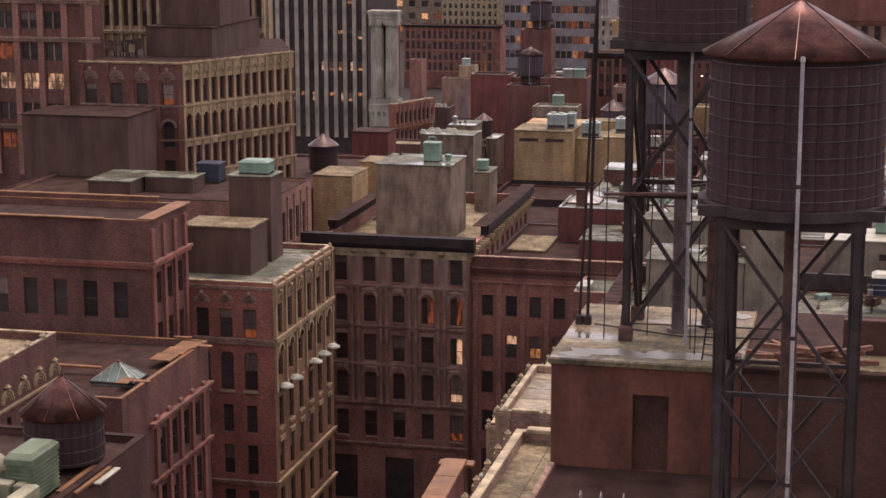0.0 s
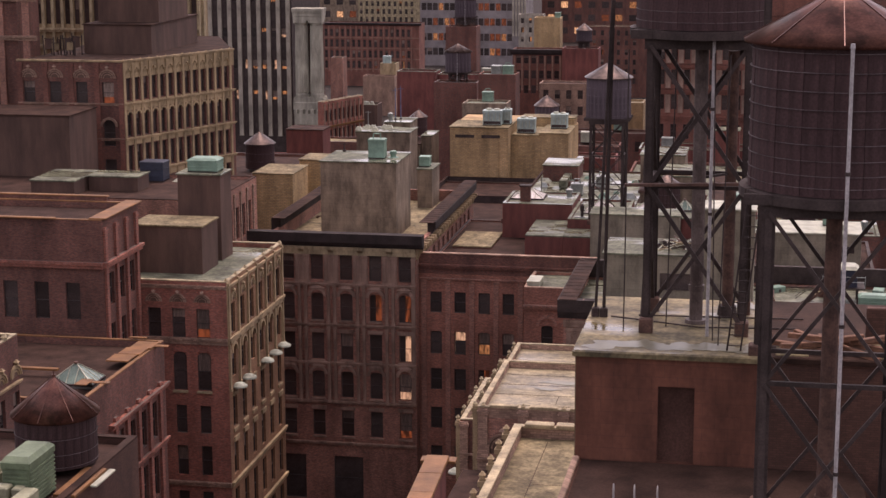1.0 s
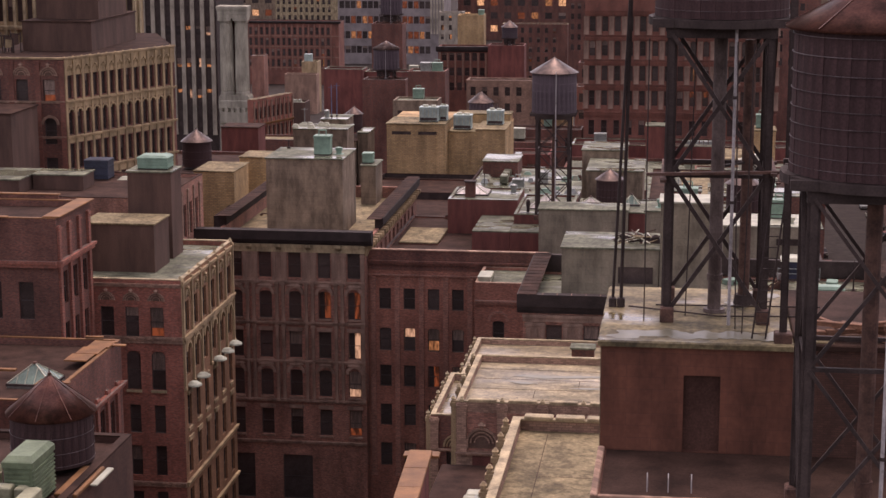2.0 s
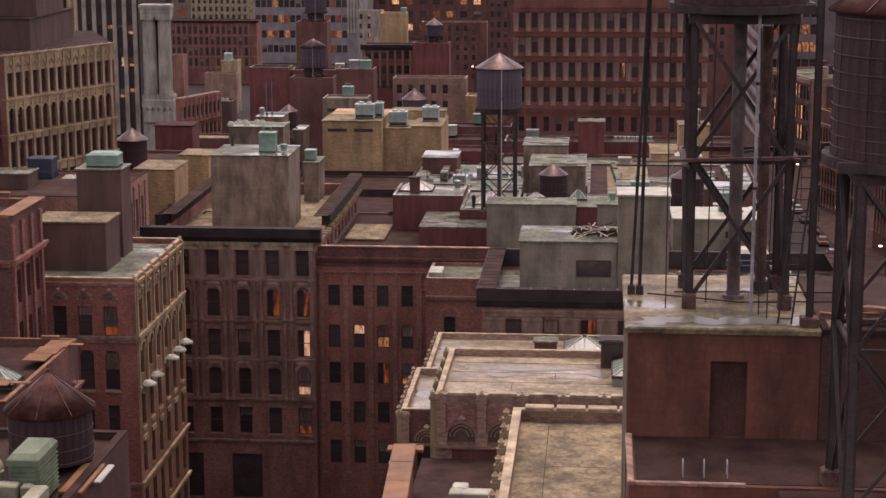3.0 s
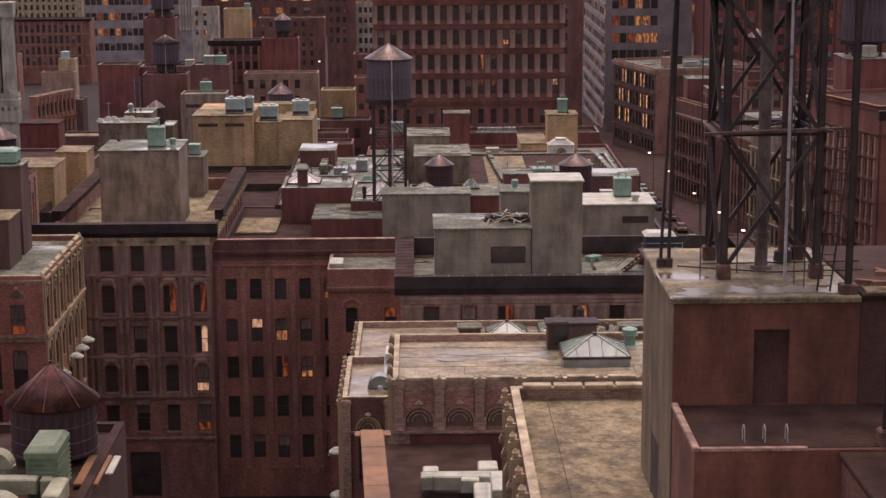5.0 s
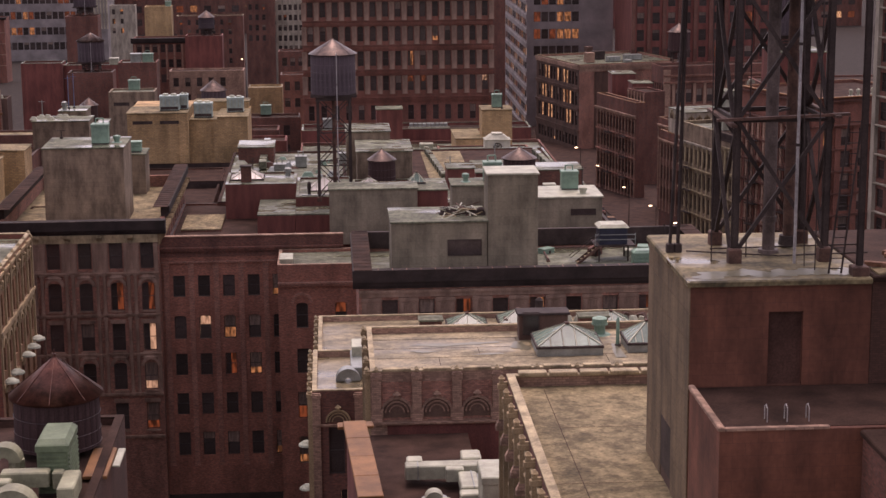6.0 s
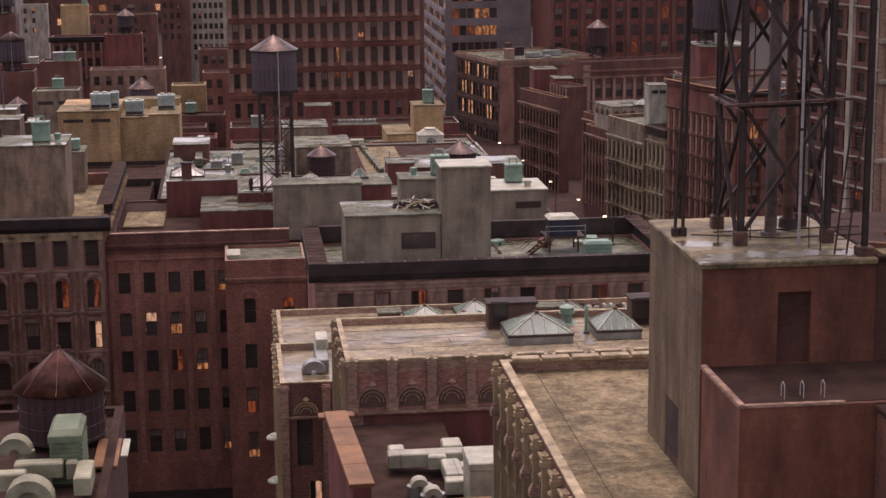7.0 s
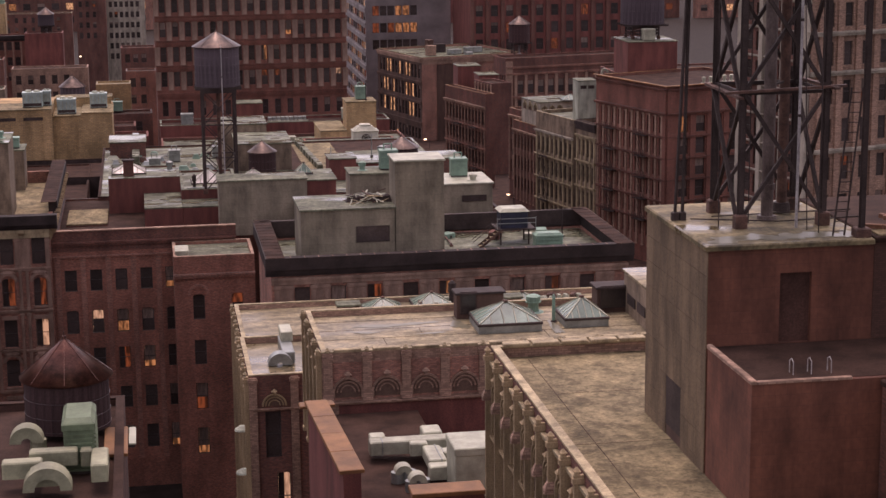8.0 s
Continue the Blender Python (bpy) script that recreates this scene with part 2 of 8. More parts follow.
# building kit
class Geo:
    """Collects vertices and faces of one part."""

    def __init__(self):
        self.v, self.f = [], []

    def add(self, verts, faces):
        k = len(self.v)
        self.v += [tuple(p) for p in verts]
        self.f += [tuple(i + k for i in q) for q in faces]
        return self

    def box(self, x0, y0, z0, x1, y1, z1):
        return self.add([(x0, y0, z0), (x1, y0, z0), (x1, y1, z0), (x0, y1, z0), (x0, y0, z1), (x1, y0, z1), (x1, y1, z1), (x0, y1, z1)],
                        [(0, 3, 2, 1), (4, 5, 6, 7), (0, 1, 5, 4), (1, 2, 6, 5), (2, 3, 7, 6), (3, 0, 4, 7)])

    def bbox(self, x0, y0, z0, x1, y1, z1, b=0.03):
        """A box with bevelled top and upright edges."""
        pts, faces = [], []
        rings = [(z0, 0, b), (z1 - b, 0, b), (z1, b, b)]
        for z, i, c in rings:
            a0, b0, a1, b1 = x0 + i, y0 + i, x1 - i, y1 - i
            pts += [(a0 + c, b0, z), (a1 - c, b0, z), (a1, b0 + c, z), (a1, b1 - c, z), (a1 - c, b1, z), (a0 + c, b1, z), (a0, b1 - c, z), (a0, b0 + c, z)]
        for r in range(2):
            for i in range(8):
                j = (i + 1) % 8
                faces.append((r * 8 + i, r * 8 + j, r * 8 + 8 + j, r * 8 + 8 + i))
        faces += [tuple(range(16, 24)), tuple(range(7, -1, -1))]
        return self.add(pts, faces)

    def cyl(self, x, y, z0, z1, r0, r1=None, n=20, caps=True):
        r1 = r0 if r1 is None else r1
        pts = []
        for z, r in ((z0, r0), (z1, r1)):
            pts += [(x + r * math.cos(2 * math.pi * i / n), y + r * math.sin(2 * math.pi * i / n), z) for i in range(n)]
        faces = [(i, (i + 1) % n, n + (i + 1) % n, n + i) for i in range(n)]
        if caps:
            faces += [tuple(range(n - 1, -1, -1)), tuple(range(n, 2 * n))]
        return self.add(pts, faces)

    def beam(self, p, q, w, h=None):
        """A square bar from p to q."""
        p, q = Vector(p), Vector(q)
        h = h or w
        d = (q - p).normalized()
        a = d.cross(Vector((0, 0, 1)))
        a = Vector((1, 0, 0)) if a.length < 1e-3 else a.normalized()
        b = d.cross(a).normalized()
        pts = []
        for c in (p, q):
            pts += [c + a * w / 2 + b * h / 2, c - a * w / 2 + b * h / 2, c - a * w / 2 - b * h / 2, c + a * w / 2 - b * h / 2]
        return self.add(pts, [(0, 1, 2, 3), (7, 6, 5, 4), (0, 4, 5, 1), (1, 5, 6, 2), (2, 6, 7, 3), (3, 7, 4, 0)])

    def tube(self, p, q, r, n=10):
        p, q = Vector(p), Vector(q)
        d = (q - p).normalized()
        a = d.cross(Vector((0, 0, 1)))
        a = Vector((1, 0, 0)) if a.length < 1e-3 else a.normalized()
        b = d.cross(a)
        pts = []
        for c in (p, q):
            pts += [c + (a * math.cos(2 * math.pi * i / n) + b * math.sin(2 * math.pi * i / n)) * r for i in range(n)]
        return self.add(pts, [(i, (i + 1) % n, n + (i + 1) % n, n + i) for i in range(n)] + [tuple(range(n - 1, -1, -1)), tuple(range(n, 2 * n))])

    def pyramid(self, x0, y0, x1, y1, z0, z1, top=0.0):
        cx, cy = (x0 + x1) / 2, (y0 + y1) / 2
        a, b = (x1 - x0) / 2 * top + 0.01, (y1 - y0) / 2 * top + 0.01
        return self.add([(x0, y0, z0), (x1, y0, z0), (x1, y1, z0), (x0, y1, z0), (cx - a, cy - b, z1), (cx + a, cy - b, z1), (cx + a, cy + b, z1), (cx - a, cy + b, z1)],
                        [(0, 3, 2, 1), (4, 5, 6, 7), (0, 1, 5, 4), (1, 2, 6, 5), (2, 3, 7, 6), (3, 0, 4, 7)])

    def arc(self, c, u, n_, r0, r1, depth, seg=10, a0=0.0, a1=math.pi):
        """A raised arch band round c in the plane of u and z, standing out along n_."""
        c, u, n_ = Vector(c), Vector(u), Vector(n_)
        up = Vector((0, 0, 1))
        pts, faces = [], []
        for i in range(seg + 1):
            a = a0 + (a1 - a0) * i / seg
            w = u * math.cos(a) + up * math.sin(a)
            pts += [c + w * r0, c + w * r1, c + w * r1 + n_ * depth, c + w * r0 + n_ * depth]
        for i in range(seg):
            k = i * 4
            for a, b in ((0, 1), (1, 2), (2, 3), (3, 0)):
                faces.append((k + a, k + b, k + 4 + b, k + 4 + a))
        return self.add(pts, faces + [(3, 2, 1, 0), tuple(seg * 4 + i for i in range(4))])

    def mesh(self, name):
        me = bpy.data.meshes.new(name)
        me.from_pydata(self.v, [], self.f)
        bm = bmesh.new()
        bm.from_mesh(me)
        bmesh.ops.remove_doubles(bm, verts=bm.verts, dist=0.0005)
        bmesh.ops.recalc_face_normals(bm, faces=bm.faces)
        bm.to_mesh(me)
        bm.free()
        return me


def thing(name, loc, label, category, group="", kind=""):
    ob = new(name)
    ob.empty_display_size = 0.3
    ob.location = loc
    return tagged(ob, label, category, group, kind)


def part(name, g, mat, parent=None, label="", loc=None, smooth=False):
    """Links a Geo, or a mesh that is already made, as one mesh object under its thing."""
    me = g.mesh(name) if isinstance(g, Geo) else g
    if mat and not me.materials:
        me.materials.append(mat)
    if smooth:
        me.shade_smooth()
    ob = new(name, me)
    if parent:
        ob.parent = parent
    if loc:
        ob.location = loc
    return tagged(ob, label)


def facade(g, o, u, length, height, holes, depth=0.28):
    """An upright wall face from o along u, with openings (a, b, c, d): u from a to b and height from c to d; the reveals go in by depth."""
    o, u = Vector(o), Vector(u).normalized()
    up = Vector((0, 0, 1))
    n = u.cross(up)
    us = sorted({0.0, length, *(q for h in holes for q in h[:2])})
    vs = sorted({0.0, height, *(q for h in holes for q in h[2:4])})

    def at(a, b, d=0.0):
        return o + u * a + up * b - n * d

    for i in range(len(us) - 1):
        for j in range(len(vs) - 1):
            mu, mv = (us[i] + us[i + 1]) / 2, (vs[j] + vs[j + 1]) / 2
            if not any(h[0] < mu < h[1] and h[2] < mv < h[3] for h in holes):
                g.add([at(us[i], vs[j]), at(us[i + 1], vs[j]), at(us[i + 1], vs[j + 1]), at(us[i], vs[j + 1])], [(0, 1, 2, 3)])
    for a, b, c, d in (h[:4] for h in holes):
        g.add([at(a, c), at(b, c), at(b, d), at(a, d), at(a, c, depth), at(b, c, depth), at(b, d, depth), at(a, d, depth)],
              [(0, 4, 5, 1), (1, 5, 6, 2), (2, 6, 7, 3), (3, 7, 4, 0)])
    return n


WINDOW_MESHES = {}


def window_mesh(w, h, arch, mat, wall=None, drawn=0.0):
    """The sash frame and the pane of a window w wide and h high, made once for each size."""
    key = (round(w, 2), round(h, 2), arch, mat.name, wall.name if wall and arch else "", drawn)
    if key not in WINDOW_MESHES:
        f = Geo()
        t = 0.07
        f.box(-w / 2, 0, 0, -w / 2 + t, 0.07, h).box(w / 2 - t, 0, 0, w / 2, 0.07, h).box(-w / 2 + t, 0, 0, w / 2 - t, 0.07, t)
        f.box(-w / 2 + t, 0, h - t, w / 2 - t, 0.07, h).box(-w / 2 + t, -0.02, h * 0.5 - 0.03, w / 2 - t, 0.05, h * 0.5 + 0.03)
        if arch:
            k = 8
            r = w / 2
            for s in (-1, 1):
                pts = [(s * w / 2, -0.12, h)] + [(s * r * math.cos(math.pi / 2 * i / k), -0.12, h - r * arch + r * arch * math.sin(math.pi / 2 * i / k)) for i in range(k + 1)]
                f.add(pts, [(0, i, i + 1) for i in range(1, k + 1)])
        p = Geo().add([(-w / 2 + t, 0.04, t), (w / 2 - t, 0.04, t), (w / 2 - t, 0.04, h - t), (-w / 2 + t, 0.04, h - t)], [(0, 1, 2, 3)])
        if drawn:
            zc = t + (h - 2 * t) * (1 - drawn)
            p = Geo().add([(-w / 2 + t, 0.04, t), (w / 2 - t, 0.04, t), (w / 2 - t, 0.04, zc), (-w / 2 + t, 0.04, zc), (w / 2 - t, 0.04, h - t), (-w / 2 + t, 0.04, h - t)], [(0, 1, 2, 3), (3, 2, 4, 5)])
        fm, pm = f.mesh("sash"), p.mesh("pane")
        fm.materials.append(FRAME)
        if arch:
            fm.materials.append(wall or BSTONE)
            for p_ in fm.polygons:
                p_.material_index = int(p_.center.y < -0.1)
        pm.materials.append(mat)
        if drawn:
            pm.materials.append(CURTAIN)
            for p_ in pm.polygons:
                p_.material_index = int(p_.center.z > zc - 0.01)
        WINDOW_MESHES[key] = (fm, pm)
    return WINDOW_MESHES[key]


def window(parent, pos, turn, w, h, arch=0.0, mat=None, wall=None):
    """A window in an opening of its building; pos is the middle of its sill on the reveal, turn its heading in degrees."""
    k = int(abs(pos[0] * 13.7 + pos[2] * 5.3 + pos[1] * 9.1) * 10) % 10
    drawn = (0.5, 0.3)[k] if k < 2 and (mat is None or mat is GLASS) else 0.0
    fm, pm = window_mesh(w, h, arch, mat or GLASS, wall, drawn)
    ob = new("window", fm)
    ob.parent = parent
    ob.matrix_basis = pose(*pos, 0, 0, turn)
    pa = new("pane", pm)
    pa.parent = ob
    if mat and mat is not GLASS and w < 1.6:
        # a blind or curtain darkens one sash of a lit window
        k = int(abs(pos[0] * 7 + pos[2] * 3 + pos[1])) % 4
        if h < 3.3:
            key = ("blind", round(w, 2), round(h, 2), k)
            if key not in WINDOW_MESHES:
                x0, x1, z0, z1 = ((-0.5, 0.5, 0.0, 0.6), (-0.5, 0.5, 0.45, 1.0), (-0.5, 0.0, 0.0, 1.0), (-0.5, 0.5, 0.3, 1.0))[k]
                me = Geo().box(w * x0 + (0.08 if x0 < 0 else 0), 0.018, max(0.07, h * z0), w * x1 - (0.08 if x1 > 0.4 else 0), 0.03, min(h - 0.07, h * z1)).mesh("blind")
                me.materials.append(CURTAIN if k % 2 else GLASS)
                WINDOW_MESHES[key] = me
            bl = new("blind", WINDOW_MESHES[key])
            bl.parent = ob
    return ob


def building(name, label, x0, x1, y0, y1, z1, mat, roof=None, front=(), right=(), left=(), parapet=0.5, cap=None, thick=0.3, base=0.0, lit=(), category="building", recess=0.28, facing=None, turned=0.0):
    """A block on the ground with window rows. front, right, left: rows of (first, step, count, width, sill, head, arch) along that face, in metres
    from its start and heights above the ground. lit: (face, row, column) -> material; facing: face -> its own wall material;
    turned: degrees by which the block is turned about its near left corner."""
    b = thing(name, (x0, y0, base), label, category)
    b.rotation_euler = (0, 0, radians(turned))
    facing = facing or {}
    lx, ly, h = x1 - x0, y1 - y0, z1 - base
    g = Geo()
    faces = {"front": ((0, 0, 0), (1, 0, 0), lx, 0, front), "right": ((lx, 0, 0), (0, 1, 0), ly, 90, right),
             "back": ((lx, ly, 0), (-1, 0, 0), lx, 180, ()), "left": ((0, ly, 0), (0, -1, 0), ly, -90, left)}
    lit = dict(lit)
    low = (16.0 if y0 < 480 else 52.0) if base == 0 else 0.0  # walls reach down below the sloping street
    for side, (o, u, length, turn, rows) in faces.items():
        holes, wins = [], []
        for r, (first, step, count, w, s, t, arch) in enumerate(rows):
            for c in range(count):
                m = first + step * c
                if m - w / 2 < 0.05 or m + w / 2 > length - 0.05:
                    continue
                holes.append((m - w / 2, m + w / 2, s - base + low, t - base + low))
                wins.append((m, w, s - base, t - base, arch, lit.get((side, r, c), GLASS)))
        fg = Geo() if side in facing else g
        n = facade(fg, Vector(o) - Vector((0, 0, low)), u, length, h + low, holes, recess)
        if side in facing:
            part("wall", fg, facing[side], b)
        for m, w, s, t, arch, mt in wins:
            pos = Vector(o) + Vector(u) * m - n * (recess - 0.08) + Vector((0, 0, s))
            window(b, pos, turn, w, t - s, arch, mt, facing.get(side, mat))
    part("wall", g, mat, b)
    d = parapet
    part("roof", Geo().box(thick, thick, h - d - 0.3, lx - thick, ly - thick, h - d), roof or ROOFDARK, b)
    if d > 0.02:
        pg = Geo()
        pg.box(0, 0, h, lx, thick, h + 0.08).box(0, ly - thick, h, lx, ly, h + 0.08).box(0, thick, h, thick, ly - thick, h + 0.08).box(lx - thick, thick, h, lx, ly - thick, h + 0.08)
        part("coping", pg, cap or mat, b)
        ig = Geo()
        ig.add([(thick, thick, h - d), (lx - thick, thick, h - d), (lx - thick, ly - thick, h - d), (thick, ly - thick, h - d),
                (thick, thick, h), (lx - thick, thick, h), (lx - thick, ly - thick, h), (thick, ly - thick, h)],
               [(0, 1, 5, 4), (1, 2, 6, 5), (2, 3, 7, 6), (3, 0, 4, 7)])
        part("parapet", ig, mat, b)
    else:
        part("coping", Geo().box(0, 0, h - 0.3, lx, thick, h + 0.02).box(0, ly - thick, h - 0.3, lx, ly, h + 0.02).box(0, thick, h - 0.3, thick, ly - thick, h + 0.02).box(lx - thick, thick, h - 0.3, lx, ly - thick, h + 0.02), cap or mat, b)
    return b


def cornice(b, lx, ly, h, over, high, mat, sides="frl", plates=0.0, rung=1.0, name="cornice", start=0.0):
    """A projecting cornice round the top of a building, with a moulded soffit, and sheet plates with seams on top of it."""
    runs = {"f": ((-over, -over), (lx + over, -over), (0, 1)), "r": ((lx + over, start - over), (lx + over, ly + over), (-1, 0)), "l": ((-over, start - over), (-over, ly + over), (1, 0)), "k": ((-over, ly + over), (lx + over, ly + over), (0, -1))}
    for s in sides:
        (ax, ay), (bx, by), (nx, ny) = runs[s]
        prof = [(0.0, high), (0.0, high * 0.35), (over * 0.35, high * 0.35), (over * 0.35, high * 0.15), (over * 0.65, high * 0.15), (over * 0.65, 0.0), (over + 0.35, 0.0), (over + 0.35, high)]
        e = 0.0 if s in "fk" else 0.35 + over
        run = Vector((bx - ax, by - ay, 0)).normalized()
        n_, k = Vector((nx, ny, 0)), len(prof)
        pts = [Vector((c[0], c[1], 0)) + run * (e * sg) + n_ * d + Vector((0, 0, h + q)) for c, sg in (((ax, ay), 1), ((bx, by), -1)) for d, q in prof]
        g = Geo().add(pts, [tuple(range(k)), tuple(range(2 * k - 1, k - 1, -1))] + [(j, (j + 1) % k, k + (j + 1) % k, k + j) for j in range(k)])
        part(name, g, mat, b)
        if plates:
            top = h + high
            n = max(1, round((math.hypot(bx - ax, by - ay)) / rung))
            for i in range(n):
                if s in "fk":
                    x0, x1 = ax + (bx - ax) * i / n, ax + (bx - ax) * (i + 1) / n
                    ys = sorted((ay + ny * 0.1, ay + ny * (plates)))
                    part("cornice_plate", Geo().box(x0 + 0.04, ys[0], top, x1 - 0.04, ys[1], top + 0.05), ROOFDARK, b)
                else:
                    y0, y1 = ay + (by - ay) * i / n, ay + (by - ay) * (i + 1) / n
                    xs = sorted((ax + nx * 0.1, ax + nx * plates))
                    part("cornice_plate", Geo().box(xs[0], y0 + 0.05, top, xs[1], y1 - 0.05, top + 0.05), ROOFDARK, b)


def brackets(b, o, u, n, count, step, z, size=(0.25, 0.5, 0.6), mat=None):
    """Scrolled brackets under a cornice."""
    o, u, n = Vector(o), Vector(u), Vector(n)
    w, d, hh = size
    for i in range(count):
        c = o + u * (step * i)
        prof = [(0, 0), (d, 0), (d, -hh * 0.3), (d * 0.5, -hh * 0.6), (d * 0.25, -hh), (0, -hh)]
        pts = [c + u * s * w / 2 + n * p + Vector((0, 0, z + q)) for s in (-1, 1) for p, q in prof]
        k = len(prof)
        part("bracket", Geo().add(pts, [tuple(range(k)), tuple(range(2 * k - 1, k - 1, -1))] + [(j, (j + 1) % k, k + (j + 1) % k, k + j) for j in range(k)]), mat or CORNICE, b)


def band(b, o, u, n, length, z0, z1, out, mat, name="belt_course"):
    """A straight moulding along a face."""
    o, u, n = Vector(o), Vector(u).normalized(), Vector(n)
    g = Geo()
    pts = [o + u * a + n * d + Vector((0, 0, z)) for z in (z0, z1) for a, d in ((0, -0.05), (length, -0.05), (length, out), (0, out))]
    g.add(pts, [(0, 1, 2, 3), (7, 6, 5, 4), (0, 4, 5, 1), (1, 5, 6, 2), (2, 6, 7, 3), (3, 7, 4, 0)])
    mid = z0 + (z1 - z0) * 0.6
    pts = [o + u * a + n * d + Vector((0, 0, z)) for z in (mid, z1 + 0.02) for a, d in ((-0.02, out - 0.01), (length + 0.02, out - 0.01), (length + 0.02, out * 1.5 + 0.02), (-0.02, out * 1.5 + 0.02))]
    g.add(pts, [(0, 1, 2, 3), (7, 6, 5, 4), (0, 4, 5, 1), (1, 5, 6, 2), (2, 6, 7, 3), (3, 7, 4, 0)])
    return part(name, g, mat, b)


def pilaster(b, mesh_key, pos, turn, w, h, d, mat, flutes=0):
    key = ("pil", round(w, 2), round(h, 2), round(d, 2), flutes, mat.name)
    if key not in WINDOW_MESHES:
        g = Geo().box(-w / 2, -d, 0, w / 2, 0.02, h).box(-w / 2 - 0.06, -d - 0.06, h - 0.3, w / 2 + 0.06, 0.02, h - 0.1).box(-w / 2 - 0.05, -d - 0.05, 0, w / 2 + 0.05, 0.02, 0.25)
        for i in range(flutes):
            x = -w / 2 + w * (i + 0.5) / flutes
            g.box(x - w * 0.28 / flutes, -d - 0.07, 0.35, x + w * 0.28 / flutes, -d, h - 0.4)
        me = g.mesh("pilaster")
        me.materials.append(mat)
        WINDOW_MESHES[key] = me
    ob = new("pilaster", WINDOW_MESHES[key])
    ob.parent = b
    ob.matrix_basis = pose(*pos, 0, 0, turn)
    return ob


def blind_arch(b, pos, turn, r, mat, key="blind_arch", stem=0.0):
    """A blind arch with two mouldings, a keystone, a little gabled hood and a dark fill painted as its shade."""
    k = (key, round(r, 2), round(stem, 2), mat.name)
    if k not in WINDOW_MESHES:
        g = Geo()
        g.arc((0, 0, stem), (1, 0, 0), (0, -1, 0), r * 0.86, r, 0.14, 14)
        g.arc((0, 0, stem), (1, 0, 0), (0, -1, 0), r * 0.66, r * 0.76, 0.10, 12)
        g.arc((0, 0, stem), (1, 0, 0), (0, -1, 0), r * 0.42, r * 0.5, 0.07, 10)
        if stem:
            for s in (-1, 1):
                g.box(s * r * 0.91 - 0.06, -0.14, 0, s * r * 0.91 + 0.06, 0, stem)
        k_ = min(1.0, r)
        g.bbox(-0.12 * k_, -0.24, stem + r * 0.95, 0.12 * k_, 0, stem + r * 0.95 + 0.24 * k_, 0.03)
        g.pyramid(-0.25 * k_, -0.28, 0.25 * k_, 0.05, stem + r * 0.95 + 0.24 * k_, stem + r * 0.95 + 0.48 * k_)
        # Flat dark fill behind the mouldings: recess shade put into the colour.
        n_ = len(g.f)
        g.add([(0, -0.02, stem)] + [(r * 0.86 * math.cos(math.pi * i / 14), -0.02, stem + r * 0.86 * math.sin(math.pi * i / 14)) for i in range(15)], [(0, i, i + 1) for i in range(1, 15)])
        if stem:
            g.add([(-r * 0.85, -0.02, 0), (r * 0.85, -0.02, 0), (r * 0.85, -0.02, stem), (-r * 0.85, -0.02, stem)], [(0, 1, 2, 3)])
        me = g.mesh("blind_arch")
        me.materials.append(mat)
        me.materials.append(ARCHSHADE)
        for p_ in me.polygons:
            p_.material_index = int(abs(p_.center.y + 0.02) < 0.004 and abs(p_.normal.y) > 0.9)
        WINDOW_MESHES[k] = me
    ob = new("blind_arch", WINDOW_MESHES[k])
    ob.parent = b
    ob.matrix_basis = pose(*pos, 0, 0, turn)
    return ob


def finial(b, pos, s=1.0, mat=None):
    k = ("finial", (mat or STONE).name)
    if k not in WINDOW_MESHES:
        g = Geo().bbox(-0.16, -0.16, 0, 0.16, 0.16, 0.22, 0.04).bbox(-0.24, -0.24, 0.22, 0.24, 0.24, 0.34, 0.05).pyramid(-0.18, -0.18, 0.18, 0.18, 0.34, 0.52, 0.3)
        me = g.mesh("finial")
        me.materials.append(mat or STONE)
        WINDOW_MESHES[k] = me
    ob = new("finial", WINDOW_MESHES[k])
    ob.parent = b
    ob.matrix_basis = pose(*pos) @ Matrix.Scale(s, 4)
    return ob


def bulkhead(name, label, x0, x1, y0, y1, z0, z1, mat, cap=None, category="roof bulkhead", over=0.12, door=None, vents=()):
    """A plain box on a roof with a slightly proud lid; doors and louvres sit in its front."""
    b = thing(name, (x0, y0, z0), label, category)
    lx, ly, h = x1 - x0, y1 - y0, z1 - z0
    part("wall", Geo().bbox(0, 0, -16.0 if z0 == 0 and y0 > 240 else 0, lx, ly, h - 0.14, 0.03), mat, b)
    part("lid", Geo().bbox(-over, -over, h - 0.14, lx + over, ly + over, h, 0.03), cap or ROOFGREY, b)
    for k, (u0, u1, w0, w1) in enumerate(vents):
        g = Geo().box(u0, -0.06, w0, u1, 0.0, w0 + 0.06).box(u0, -0.06, w1 - 0.06, u1, 0.0, w1).box(u0, -0.06, w0, u0 + 0.06, 0, w1).box(u1 - 0.06, -0.06, w0, u1, 0, w1)
        part("frame", g, IRON, b)
        part("opening", Geo().box(u0 + 0.06, -0.03, w0 + 0.06, u1 - 0.06, -0.004, w1 - 0.06), GLASS, b, "dark recessed opening")
    return b


